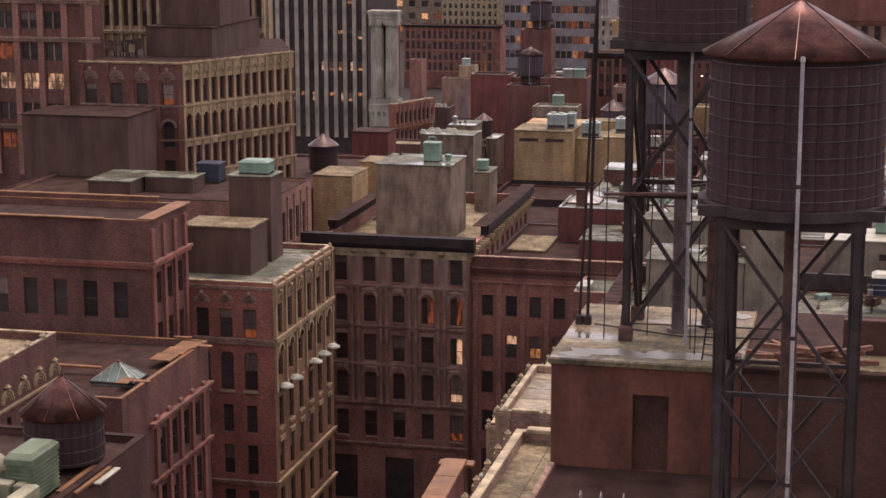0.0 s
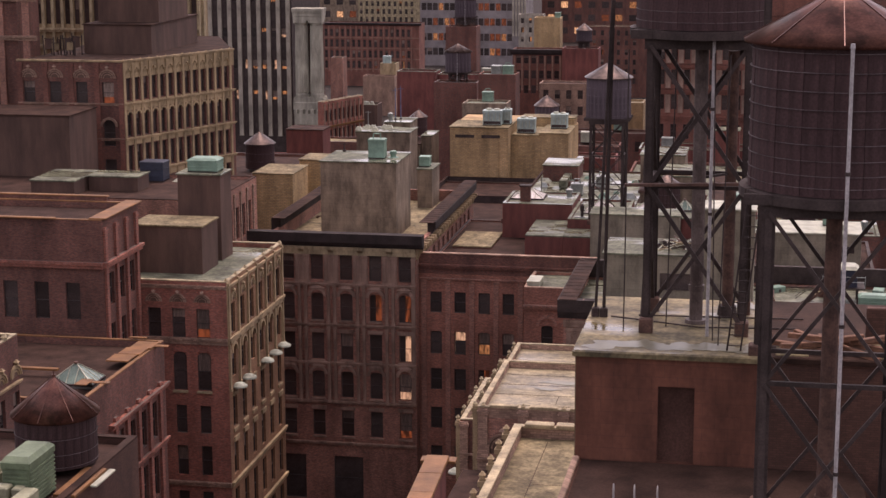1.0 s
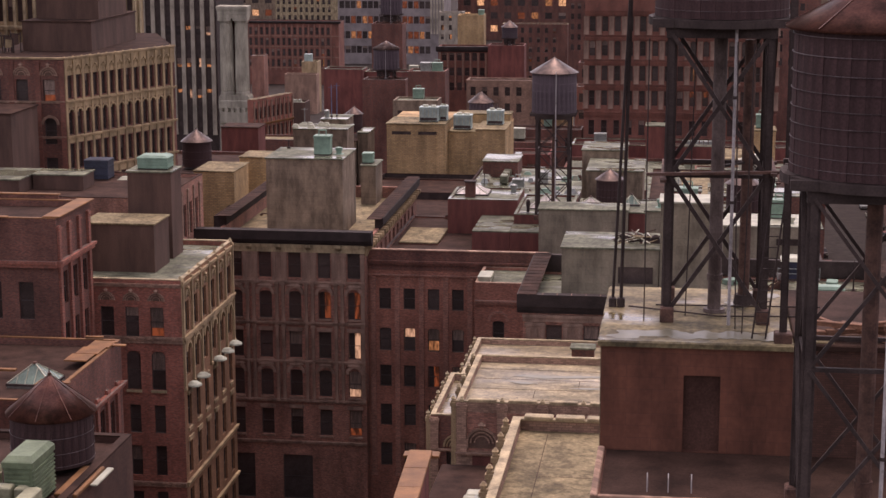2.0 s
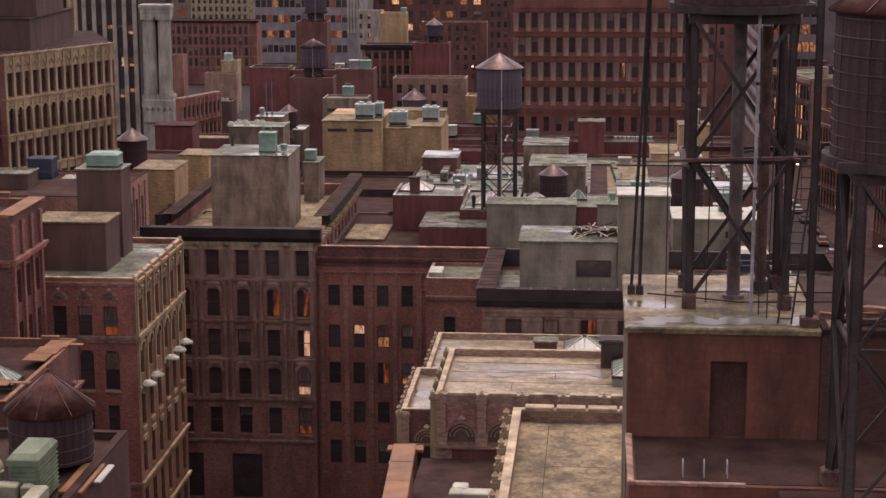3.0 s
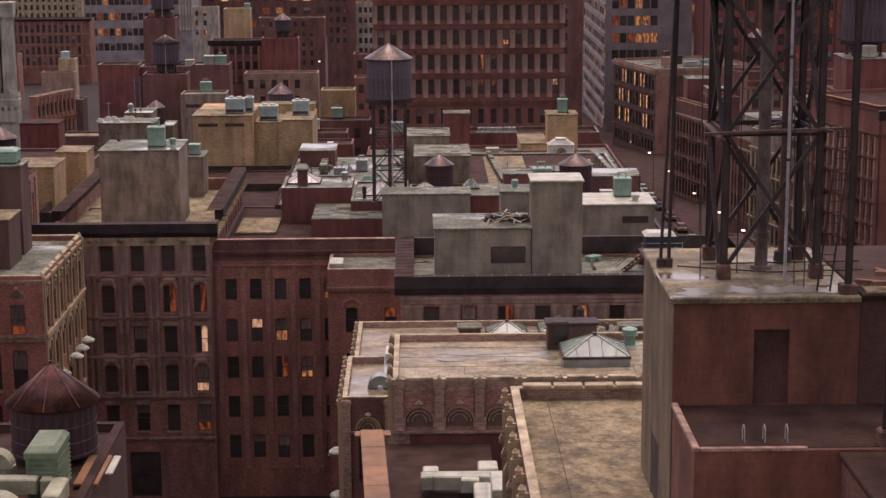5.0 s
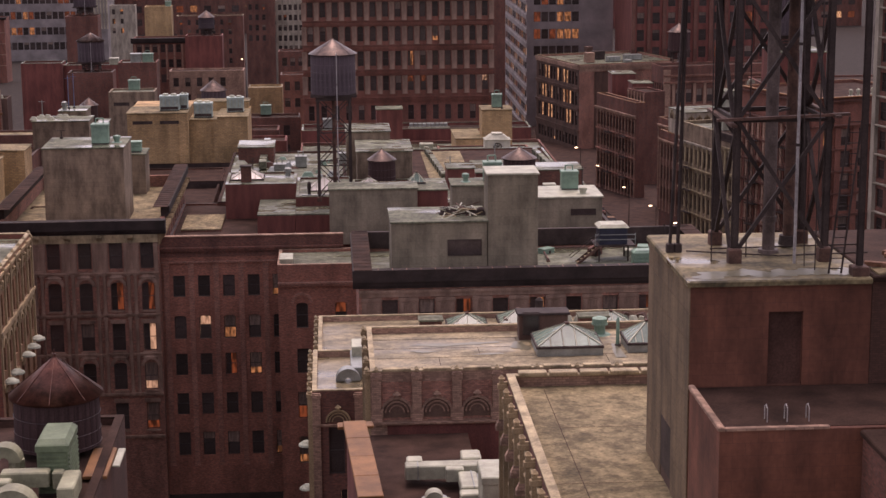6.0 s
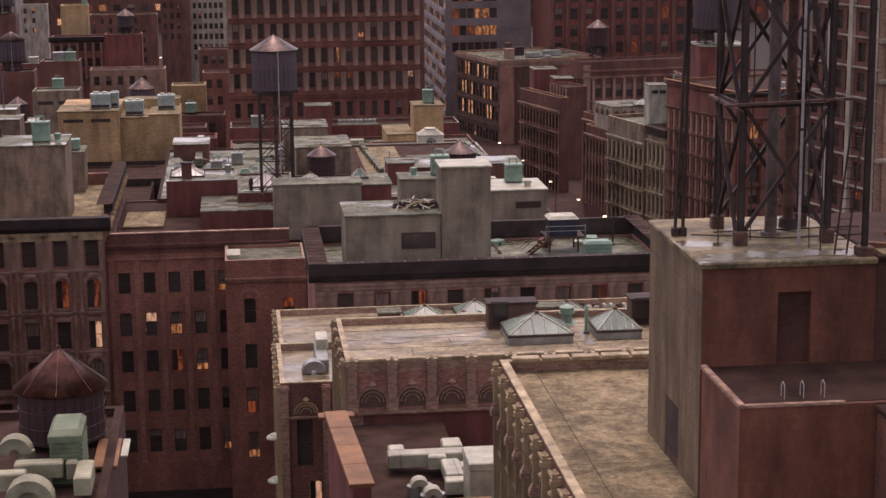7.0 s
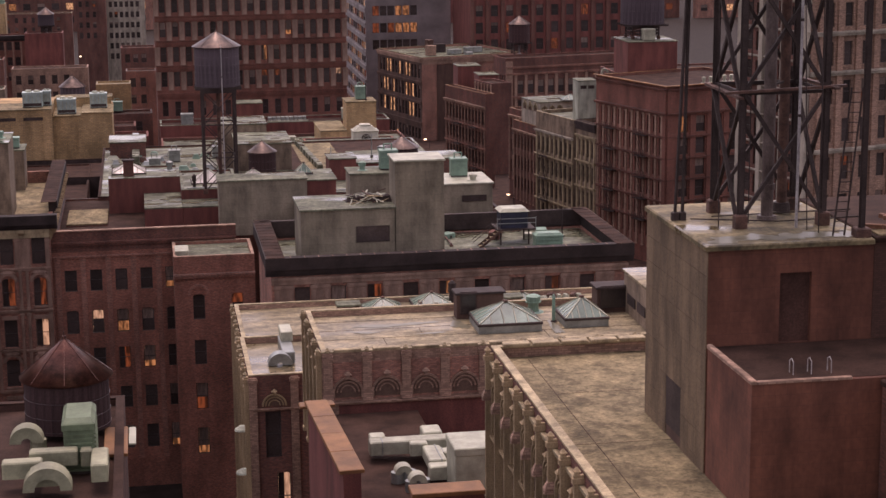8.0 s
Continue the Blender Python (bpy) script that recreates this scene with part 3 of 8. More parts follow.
def vent_unit(x, y, z, w, d, h, mat=None, turn=0.0, louvres=6, label="pale green sheet-metal ventilation unit on a roof", pipe=False, domed=False):
    """A rooftop unit: skids, louvred casing, rounded lid."""
    mat = mat or TEAL
    b = thing("ventilation_unit", (x, y, z), label, "ventilator", "ventilation units on the roofs")
    b.rotation_euler = (0, 0, radians(turn))
    for sy in (-d / 2 + 0.05, d / 2 - 0.15):
        part("skid", Geo().box(-w / 2, sy, 0, w / 2, sy + 0.1, 0.12), IRON, b)
    part("casing", Geo().bbox(-w / 2, -d / 2, 0.12, w / 2, d / 2, h * 0.86, 0.04), mat, b)
    lid = Geo().bbox(-w / 2 - 0.05, -d / 2 - 0.05, h * 0.86, w / 2 + 0.05, d / 2 + 0.05, h, 0.05)
    if domed:
        lid.pyramid(-w / 2, -d / 2, w / 2, d / 2, h, h + 0.14, 0.8)
    part("lid", lid, mat, b)
    for i in range(louvres):
        zz = 0.12 + (h * 0.86 - 0.2) * (i + 0.5) / louvres
        part("louvre", Geo().box(-w / 2 + 0.08, -d / 2 - 0.06, zz - 0.03, w / 2 - 0.08, -d / 2, zz + 0.03).box(w / 2, -d / 2 + 0.06, zz - 0.03, w / 2 + 0.06, d / 2 - 0.06, zz + 0.03), mat, b)
    if pipe:
        g = Geo()
        pts = [Vector((w * 0.2, 0, h)), Vector((w * 0.2, 0, h + 0.5)), Vector((-w * 0.25, 0, h + 0.5)), Vector((-w * 0.25, 0, h))]
        for p, q in zip(pts, pts[1:]):
            g.tube(p, q, 0.06, 8)
        part("pipe_loop", g, mat, b)
    return b


def roof_vent(x, y, z, r=0.25, h=0.6, mat=None, label="small round metal roof ventilator with a cowl"):
    b = thing("roof_ventilator", (x, y, z), label, "ventilator", "round roof ventilators")
    mat = mat or GALV
    part("flashing", Geo().cyl(0, 0, 0, 0.06, r * 1.5, r * 1.3, 14), mat, b)
    part("neck", Geo().cyl(0, 0, 0.06, h * 0.55, r * 0.75, r * 0.75, 14), mat, b)
    part("cowl", Geo().cyl(0, 0, h * 0.55, h * 0.62, r * 1.1, r * 1.1, 14).cyl(0, 0, h * 0.62, h * 0.9, r, r, 14).cyl(0, 0, h * 0.9, h, r, r * 0.4, 14), mat, b)
    return b


def water_tank(x, y, z0, r, foot, barrel, cone, spread, label, pole=None, hoops=7, staves=28, wood=None, riser=0.28, leg=0.16, panels=3, name="water_tank", riser_mat=None, brace=0.09, skirt=False, roof_mat=None):
    """A wooden roof tank on a braced steel stand. foot: height of the stand, barrel: of the tank, cone: of its roof."""
    wood, sheet = wood or TANKWOOD, roof_mat or TANKGREY
    b = thing(name, (x, y, z0), label, "water tank", "rooftop water tanks")
    zb = foot
    a1 = math.pi / staves - 0.0015
    P = lambda q, a, zz: (q * math.cos(a), q * math.sin(a), zz)
    stave = Geo().add([P(r, -a1, zb), P(r * 1.003, 0, zb), P(r, a1, zb), P(r * 0.985, -a1, zb + barrel), P(r * 0.988, 0, zb + barrel), P(r * 0.985, a1, zb + barrel),
                       P(r * 0.93, -a1, zb), P(r * 0.93, a1, zb), P(r * 0.93, -a1, zb + barrel), P(r * 0.93, a1, zb + barrel)],
                      [(0, 1, 4, 3), (1, 2, 5, 4), (0, 3, 8, 6), (2, 7, 9, 5), (6, 8, 9, 7), (0, 6, 7, 2, 1), (3, 4, 5, 9, 8)]).mesh("stave")
    barrel_ob = part("barrel", Geo().cyl(0, 0, zb, zb + barrel, r * 0.95, r * 0.93, staves), wood, b, "weathered wooden staves, almost black")
    for i in range(staves):
        ob = part("stave", stave, wood, barrel_ob)
        ob.matrix_basis = pose(0, 0, 0, 0, 0, 360 * i / staves) @ Matrix.Diagonal((1 + 0.002 * ((i * 7) % 5 - 2), 1, 1, 1))
    for i in range(hoops):
        zz = zb + barrel * (0.06 + 0.88 * (i / max(1, hoops - 1)) ** 1.15)
        hg = Geo().cyl(0, 0, zz - 0.008, zz + 0.008, r * 1.008, r * 1.008, 40)
        part("hoop", hg, HOOP, b)
    n = 24
    rg = Geo()
    zt = zb + barrel
    for j in range(n):
        a0, a1 = 2 * math.pi * j / n, 2 * math.pi * (j + 1) / n
        ro = r * 1.09
        rg.add([(ro * math.cos(a0), ro * math.sin(a0), zt - 0.03), (ro * math.cos(a1), ro * math.sin(a1), zt - 0.03), (0.06 * math.cos(a1), 0.06 * math.sin(a1), zt + cone), (0.06 * math.cos(a0), 0.06 * math.sin(a0), zt + cone)], [(0, 1, 2, 3)])
    rg.cyl(0, 0, zt - 0.10, zt - 0.03, r * 1.09, r * 1.09, n)
    part("roof", rg, sheet, b, "conical sheet copper roof with a worn sheen", smooth=True)
    sg = Geo()
    for j in range(0, n, 3):
        a = 2 * math.pi * j / n
        sg.beam((r * 1.09 * math.cos(a), r * 1.09 * math.sin(a), zt - 0.01), (0.06 * math.cos(a), 0.06 * math.sin(a), zt + cone + 0.01), 0.022)
    part("roof_seams", sg, sheet, b)
    part("finial", Geo().cyl(0, 0, zt + cone - 0.03, zt + cone + 0.12, 0.09, 0.07, 10).cyl(0, 0, zt + cone + 0.12, zt + cone + 0.3, 0.03, 0.02, 8), sheet, b)
    if foot > 0.7:
        for i in range(5):
            yy = -r * 0.8 + r * 1.6 * i / 4
            part("joist", Geo().box(-r * 1.02, yy - 0.09, zb - 0.28, r * 1.02, yy + 0.09, zb), IRON, b)
        part("platform_beam", Geo().box(-spread - 0.2, -spread - 0.12, zb - 0.62, spread + 0.2, -spread + 0.12, zb - 0.28), IRON, b)
        part("platform_beam", Geo().box(-spread - 0.2, spread - 0.12, zb - 0.62, spread + 0.2, spread + 0.12, zb - 0.28), IRON, b)
        if skirt:
            for sx in (-1, 1):
                part("platform_beam", Geo().box(sx * spread - 0.12, -spread + 0.121, zb - 0.62, sx * spread + 0.12, spread - 0.121, zb - 0.28), IRON, b)
            part("platform_deck", Geo().cyl(0, 0, zb - 0.28, zb - 0.02, r * 1.1, r * 1.1, 28), IRON, b, "dark timber deck under the tank")
        c = [(-spread, -spread), (spread, -spread), (spread, spread), (-spread, spread)]
        for cx, cy in c:
            part("leg", Geo().box(cx - leg / 2, cy - leg / 2, 0.45, cx + leg / 2, cy + leg / 2, zb - 0.62).box(cx - leg * 0.9, cy - leg * 0.15, 0.45, cx + leg * 0.9, cy + leg * 0.15, zb - 0.62), IRON, b)
            part("footing", Geo().bbox(cx - leg * 1.5, cy - leg * 1.5, 0, cx + leg * 1.5, cy + leg * 1.5, 0.5, 0.05), RUST, b)
        hh = (zb - 0.8) / panels
        for i in range(4):
            (ax, ay), (bx, by) = c[i], c[(i + 1) % 4]
            ox, oy = (ax + bx) / (2 * spread) * brace * 1.04, (ay + by) / (2 * spread) * brace * 1.04  # the second brace bolts on outside the first
            for q in range(panels):
                za, zc = 0.3 + hh * q, 0.3 + hh * (q + 1)
                part("brace", Geo().beam((ax, ay, za), (bx, by, zc), brace), IRON, b)
                part("brace", Geo().beam((bx + ox, by + oy, za), (ax + ox, ay + oy, zc), brace), IRON, b)
                part("strut", Geo().beam((ax, ay, zc), (bx, by, zc), 0.12), IRON, b)
        part("riser_pipe", Geo().cyl(0, 0, 0.1, zb - 0.1, riser, riser, 16).cyl(0, 0, 0, 0.12, riser * 1.7, riser * 1.6, 16).cyl(0, 0, 1.1, 1.3, riser * 1.2, riser * 1.2, 16), riser_mat or PIPE, b, "thick insulated riser pipe", smooth=False)
    if pole:
        px, py, pz0, pz1 = pole
        part("drain_pipe", Geo().cyl(px, py, pz0, pz1, 0.055, 0.05, 10).cyl(px, py, pz1, pz1 + 0.12, 0.07, 0.05, 10), PIPE, b, "slim pale grey standpipe")
        for q in range(3):
            zz = pz0 + (pz1 - pz0) * (0.3 + 0.25 * q)
            part("coupling", Geo().cyl(px, py, zz - 0.05, zz + 0.05, 0.075, 0.075, 10), IRON, b)
    return b


def skylight(x0, x1, y0, y1, z, curb, peak, label, bars=5, glass=None):
    """A hipped glass skylight on a metal curb."""
    b = thing("skylight", (x0, y0, z), label, "skylight", "pyramid skylights")
    lx, ly = x1 - x0, y1 - y0
    part("curb", Geo().bbox(0, 0, 0, lx, ly, curb, 0.03), GALV, b, "galvanised sheet curb")
    part("gutter", Geo().bbox(-0.05, -0.05, curb - 0.12, lx + 0.05, ly + 0.05, curb + 0.03, 0.03), IRON, b)
    cx, cy, t = lx / 2, ly / 2, curb + peak
    cs = [(0.05, 0.05), (lx - 0.05, 0.05), (lx - 0.05, ly - 0.05), (0.05, ly - 0.05)]
    for i in range(4):
        (ax, ay), (bx, by) = cs[i], cs[(i + 1) % 4]
        for k in range(bars):
            f0, f1 = k / bars + 0.012, (k + 1) / bars - 0.012
            # slanted panes meet the hip lines, so each one is cut to the triangle
            def on(f, s):
                ex, ey = ax + (bx - ax) * f, ay + (by - ay) * f
                reach = min(1.0, 2 * min(f, 1 - f)) if s else 0.0
                mx, my = cx - (ax + bx) / 2, cy - (ay + by) / 2
                return (ex + mx * reach, ey + my * reach, curb + 0.03 + peak * reach)
            mid = 0.5 if f0 < 0.5 < f1 else None
            top = [on(f1, 1)] + ([on(mid, 1)] if mid else []) + [on(f0, 1)]
            pts = [on(f0, 0), on(f1, 0)] + top
            part("pane", Geo().add(pts, [tuple(range(len(pts)))]), glass or SKYGLASS, b)
            if k:
                f = k / bars
                part("glazing_bar", Geo().beam(on(f, 0), on(f, 1), 0.05), WHITEP, b)
        part("hip", Geo().beam((ax, ay, curb + 0.04), (cx, cy, t + 0.05), 0.08), WHITEP, b)
    part("cap", Geo().bbox(cx - 0.14, cy - 0.14, t, cx + 0.14, cy + 0.14, t + 0.12, 0.02), RUST, b)
    return b

def puddle(parent, cx, cy, z, rx, ry, seed):
    """A thin sheet of standing water with an uneven shore."""
    rr = random.Random(seed)
    n, ph = 40, [rr.uniform(0, 6.28) for _ in range(4)]
    pts = [(cx, cy, z)]
    for i in range(n):
        a = 2 * math.pi * i / n
        q = 1 + 0.22 * math.sin(2 * a + ph[0]) + 0.16 * math.sin(3 * a + ph[1]) + 0.12 * math.sin(5 * a + ph[2]) + 0.08 * math.sin(9 * a + ph[3])
        pts.append((cx + rx * q * math.cos(a), cy + ry * q * math.sin(a), z))
    return part("puddle", Geo().add(pts, [(0, i + 1, (i + 1) % n + 1) for i in range(n)]), WATER, parent, "still rain water")


# ground
def street_z(y):
    """Height of the street, lowered beyond the near blocks to fit the camera's view."""
    return -0.045 * min(max(y - 250.0, 0.0), 1000.0)


g = Geo()
for y0, y1 in ((-400, 250), (250, 1250), (1250, 4000)):
    za, zb = street_z(y0), street_z(y1)
    g.add([(-3000, y0, za), (3000, y0, za), (3000, y1, zb), (-3000, y1, zb), (-3000, y0, za - 0.5), (3000, y0, za - 0.5), (3000, y1, zb - 0.5), (-3000, y1, zb - 0.5)],
          [(0, 1, 2, 3), (7, 6, 5, 4), (0, 4, 5, 1), (2, 6, 7, 3)])
ground = part("ground", g, ASPHALT)
tagged(ground, "dark asphalt streets between the city blocks", "ground", kind="structure")
B = building

# penthouse block with the water tank stand, and its lower terrace
b = thing("penthouse_block", (-9.6, 55.4, 0), "red brick penthouse block with a wet pale flat roof", "building")
g = Geo()
LX, LY, LH = 6.0, 7.6, 47.2
facade(g, (0, 0, 0), (1, 0, 0), LX, LH - 0.2, [(2.6, 3.75, 43.6, 46.1)], 0.25)
facade(g, (LX, 0, 0), (0, 1, 0), LY, LH - 0.2, [])
facade(g, (LX, LY, 0), (-1, 0, 0), LX, LH - 0.2, [])
part("wall", g, PENTRED, b)
# Panel darker than the wall, closing the opening.
part("hatch", Geo().box(2.6, 0.2, 43.6, 3.75, 0.25, 46.1), IRONDOOR, b, "dark panel set back in an opening")
part("roof", Geo().bbox(-0.12, -0.12, LH - 0.2, LX, LY + 0.1, LH, 0.05), PENTROOF, b, "wet olive roof slab with puddles")
for k, (px_, py_, rx_, ry_) in enumerate(((0.95, 0.75, 0.75, 0.5), (2.05, 0.95, 0.6, 0.62), (3.1, 0.8, 0.65, 0.55), (4.3, 0.9, 0.75, 0.6), (5.35, 0.8, 0.42, 0.5), (5.2, 6.9, 0.55, 0.5), (4.4, 5.2, 0.35, 0.5))):
    puddle(b, px_, py_, LH + 0.006 + 0.003 * k, rx_, ry_, 70 + k)
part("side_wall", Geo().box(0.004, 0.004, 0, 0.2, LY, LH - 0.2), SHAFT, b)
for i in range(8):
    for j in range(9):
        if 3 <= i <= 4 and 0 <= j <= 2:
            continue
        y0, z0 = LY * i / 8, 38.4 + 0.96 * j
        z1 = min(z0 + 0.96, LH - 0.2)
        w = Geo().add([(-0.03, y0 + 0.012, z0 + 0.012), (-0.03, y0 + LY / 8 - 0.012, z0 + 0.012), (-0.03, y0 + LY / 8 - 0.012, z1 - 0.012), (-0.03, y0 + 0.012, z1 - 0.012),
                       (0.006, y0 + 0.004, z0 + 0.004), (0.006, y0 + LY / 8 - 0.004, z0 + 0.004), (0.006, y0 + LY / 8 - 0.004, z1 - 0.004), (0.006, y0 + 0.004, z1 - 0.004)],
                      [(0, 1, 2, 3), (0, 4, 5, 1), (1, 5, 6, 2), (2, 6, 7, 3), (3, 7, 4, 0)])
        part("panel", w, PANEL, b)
part("door_recess", Geo().box(-0.02, LY * 3 / 8, 39.4, 0.0, LY * 5 / 8, 41.3), IRON, b, "dark opening in the side wall")

# Block beside the penthouse; its wall colour holds the edge darkness.
b = thing("dimmed_block", (-3.58, 55.4, 0), "brick block beside the penthouse, vignette darkness in its colour", "building")
part("wall", Geo().box(0, 0.02, 0, 18.0, LY, LH - 0.15), DIMBRICK, b)
part("roof", Geo().bbox(0, -0.1, LH - 0.15, 18.0, LY + 0.1, LH + 0.04, 0.04), ROOFDARK, b, "dark roofing beside the olive slab")
part("roof_patch", Geo().bbox(3.0, 0.1, LH + 0.04, 12.0, 2.0, LH + 0.09, 0.02), ROOFTAN, b, "pale tan roofing strip")
part("roof_patch", Geo().bbox(0.2, 0.1, LH + 0.04, 1.2, 1.1, LH + 0.09, 0.02), ROOFTAN, b)
part("low_wall", Geo().bbox(3.0, 2.1, LH + 0.04, 12.0, 2.4, LH + 1.2, 0.03), DIMBRICK, b)
b = thing("steel_post", (-3.95, 55.75, 47.2), "black steel post rising past the tank stands", "post")
part("post", Geo().box(-0.07, -0.07, 0.3, 0.07, 0.07, 13.6).box(-0.12, -0.02, 0.3, 0.12, 0.02, 13.6), IRON, b)
part("footing", Geo().bbox(-0.28, -0.28, 0, 0.28, 0.28, 0.32, 0.04), RUST, b)
b = thing("roof_ladder", (-4.9, 56.0, 47.2), "thin dark steel ladder leaning by the post", "ladder")
for dx in (0.0, 0.42):
    part("rail", Geo().beam((dx, 0, 0), (dx + 0.55, 0.1, 5.2), 0.05), IRON, b)
for k in range(15):
    f = (k + 0.5) / 15
    part("rung", Geo().beam((0.55 * f, 0.1 * f, 5.2 * f), (0.42 + 0.55 * f, 0.1 * f, 5.2 * f), 0.03), IRON, b)
b = thing("terrace_block", (-9.6, 50.6, 0), "brick terrace with a dark wet roof below the penthouse", "building")
part("wall", Geo().box(0, 0, 0, 9.0, 4.66, 43.6), PENTRED, b)
part("roof", Geo().box(0.22, 0.22, 43.6, 9.0, 4.66, 43.62), ROOFDARK, b)
part("coping", Geo().bbox(-0.05, -0.05, 43.6, 0.16, 4.66, 43.74, 0.03), BSTONE, b, "worn stone coping")
part("coping", Geo().bbox(0.16, -0.05, 43.6, 3.4, 0.14, 43.70, 0.03), BSTONE, b)
b = thing("terrace_wing", (-5.2, 41.0, 0), "dark brick wing under the large water tank", "building")
part("wall", Geo().box(0, 0, 0, 12, 9.5, 43.4), DARKRED, b)
part("roof", Geo().bbox(-0.1, -0.1, 43.4, 12, 9.5, 43.58, 0.04), ROOFDARK, b)

# rungs of a hatch ladder on the terrace
b = thing("hatch_ladder", (-8.0, 51.2, 43.66), "thin steel hatch ladder handrails on the dark terrace roof", "ladder")
for xx in (0.0, 0.62, 1.3):
    g = Geo()
    pts = [Vector((xx, 0, 0)), Vector((xx, 0, 0.42)), Vector((xx, 0.18, 0.52)), Vector((xx, 0.35, 0.42)), Vector((xx, 0.35, 0))]
    for p, q in zip(pts, pts[1:]):
        g.tube(p, q, 0.016, 6)
    part("handrail", g, PIPE, b)

# the tank stand on the penthouse and the large tank
water_tank(-6.05, 59.6, 47.2, 2.15, 9.9, 4.2, 1.5, 1.55, "dark wooden water tank on a tall black steel stand", pole=(0.45, -1.85, 0.0, 13.5), hoops=9, leg=0.15, panels=2, riser=0.22, riser_mat=RISER, brace=0.13, skirt=True, roof_mat=TANKROOF)
water_tank(-1.95, 49.35, 43.58, 2.36, 10.1, 3.95, 1.35, 1.75, "large dark wooden water tank with a copper cone roof", pole=(0.2, -2.65, -2.0, 14.0), hoops=9, leg=0.2, panels=2, riser=0.22, staves=36, riser_mat=RUST, brace=0.1, skirt=True, roof_mat=TANKROOF)

b = thing("overflow_pipe", (-5.05, 60.83, 47.2), "thick dark rusty overflow pipe standing on a flange", "pipe")
part("pipe", Geo().cyl(0, 0, 0.05, 9.0, 0.19, 0.19, 16), RUST, b)
part("flange", Geo().cyl(0, 0, 0, 0.35, 0.34, 0.3, 16), IRON, b)
part("bracket", Geo().beam((0, 0, 4.9), (-1.0, -1.2, 4.9), 0.08), IRON, b)
for k, (p, q) in enumerate((((-2.3, -1.75, 4.9), (2.2, -1.75, 5.05)), ((-1.7, 1.75, 4.75), (2.0, 1.75, 4.8)), ((-1.75, -2.0, 4.72), (-1.75, 2.0, 4.8)), ((1.75, -2.1, 5.0), (1.75, 2.1, 4.95)))):
    b = thing("scaffold_board", (-6.05, 59.6, 47.2), "dark weathered board tied across the tank stand", "board", "boards tied to the tank stand")
    part("board", Geo().beam(p, q, 0.2, 0.09), RUST, b)
# cables, posts and loose timber on the penthouse roof
b = thing("antenna_post", (-9.45, 59.95, 47.2), "pair of slim dark antenna posts in small sockets", "antenna")
for dx, h, lean in ((0.0, 12.5, 0.5), (0.28, 12.0, 0.2)):
    part("mast", Geo().beam((dx, 0, 0.2), (dx + lean, 0.1, h), 0.09), IRON, b)
    part("socket", Geo().bbox(dx - 0.13, -0.13, 0, dx + 0.13, 0.13, 0.32, 0.04), IRON, b)
for i, (dx, dy) in enumerate(((-7.0, 58.9), (-8.35, 58.2), (-5.4, 57.2), (-5.2, 56.6))):
    b = thing("guy_cable", (dx, dy, 47.2), "thin black steel cable hanging from the tank stand", "cable", "cables on the tank stand")
    part("cable", Geo().tube((0, 0, 0), (0.15 * (1 - i % 3), 0.5, 9.2), 0.022, 6), IRON, b)
b = thing("roof_conduit", (-8.9, 57.5, 47.24), "thin dark conduit lying across the wet roof", "conduit")
for k, (p, q) in enumerate((((0, 2.3, 0.02), (3.0, 1.2, 0.02)), ((3.0, 1.2, 0.02), (6.2, 1.5, 0.02)), ((0.9, 2.6, 0.02), (6.4, 2.9, 0.02)))):
    part("conduit_run", Geo().tube(p, q, 0.028, 6), IRON, b)
for k in range(13):
    rr = random.Random(k)
    b = thing("timber_plank", (-2.9 + 0.24 * k, 56.1 + rr.uniform(-0.4, 0.5), 47.3 + 0.13 * (k % 4)), "reddish loose timber baulk in a heap on the dark roof", "plank", "loose timbers on the tar roof")
    b.rotation_euler = (0, radians(rr.uniform(-7, 7)), radians(rr.uniform(-50, 50)))
    le = rr.uniform(0.5, 1.1)
    part("plank", Geo().bbox(-le, -0.09, 0, le, 0.09, 0.15, 0.02), BAULK, b)

# gothic wing with the tan roof: ribbed face to the left, niche shade put into its dark wall
b = B("gothic_wing", "buff gothic wing with a stained tan flat roof", -14.0, 6.0, 40, 72.2, 39.4, BSTONE, ROOFTAN, parapet=0.42, cap=STONE, thick=0.35, facing={"left": DARKRED})
for i in range(15):
    y = 71.6 - 2.05 * i
    ly = y - 40
    pilaster(b, "", (0.0, ly, 28.5), -90, 0.16, 10.8, 0.36, BUFF)
    finial(b, (-0.25, ly, 39.3), 0.55, BUFF)
    blind_arch(b, (-0.02, ly - 1.02, 35.7), -90, 0.78, BUFF, stem=1.7)
    part("corbel", Geo().bbox(-0.5, ly - 0.14, 37.2, 0.0, ly + 0.14, 37.4, 0.03).pyramid(-0.5, ly - 0.16, 0.0, ly + 0.16, 37.4, 37.8, 0.2), BSTONE, b)
    part("mullion", Geo().box(-0.16, ly - 1.08, 28.5, 0.0, ly - 0.96, 36.2), BUFF, b)
    part("niche", Geo().box(-0.03, ly - 1.75, 29.0, -0.004, ly - 0.28, 35.2), GLASS, b, "tall dark pane for the window and shade of a niche")
band(b, (0, 31.9, 0), (0, -1, 0), (-1, 0, 0), 31.9, 38.7, 38.95, 0.12, STONE)
band(b, (0, 31.9, 0), (0, -1, 0), (-1, 0, 0), 31.9, 35.4, 35.6, 0.12, BUFF)
for i in range(6):
    part("coping_block", Geo().bbox(0.5 + 1.3 * i, 31.75, 39.48, 1.7 + 1.3 * i, 32.25, 39.62, 0.03), STONE, b)
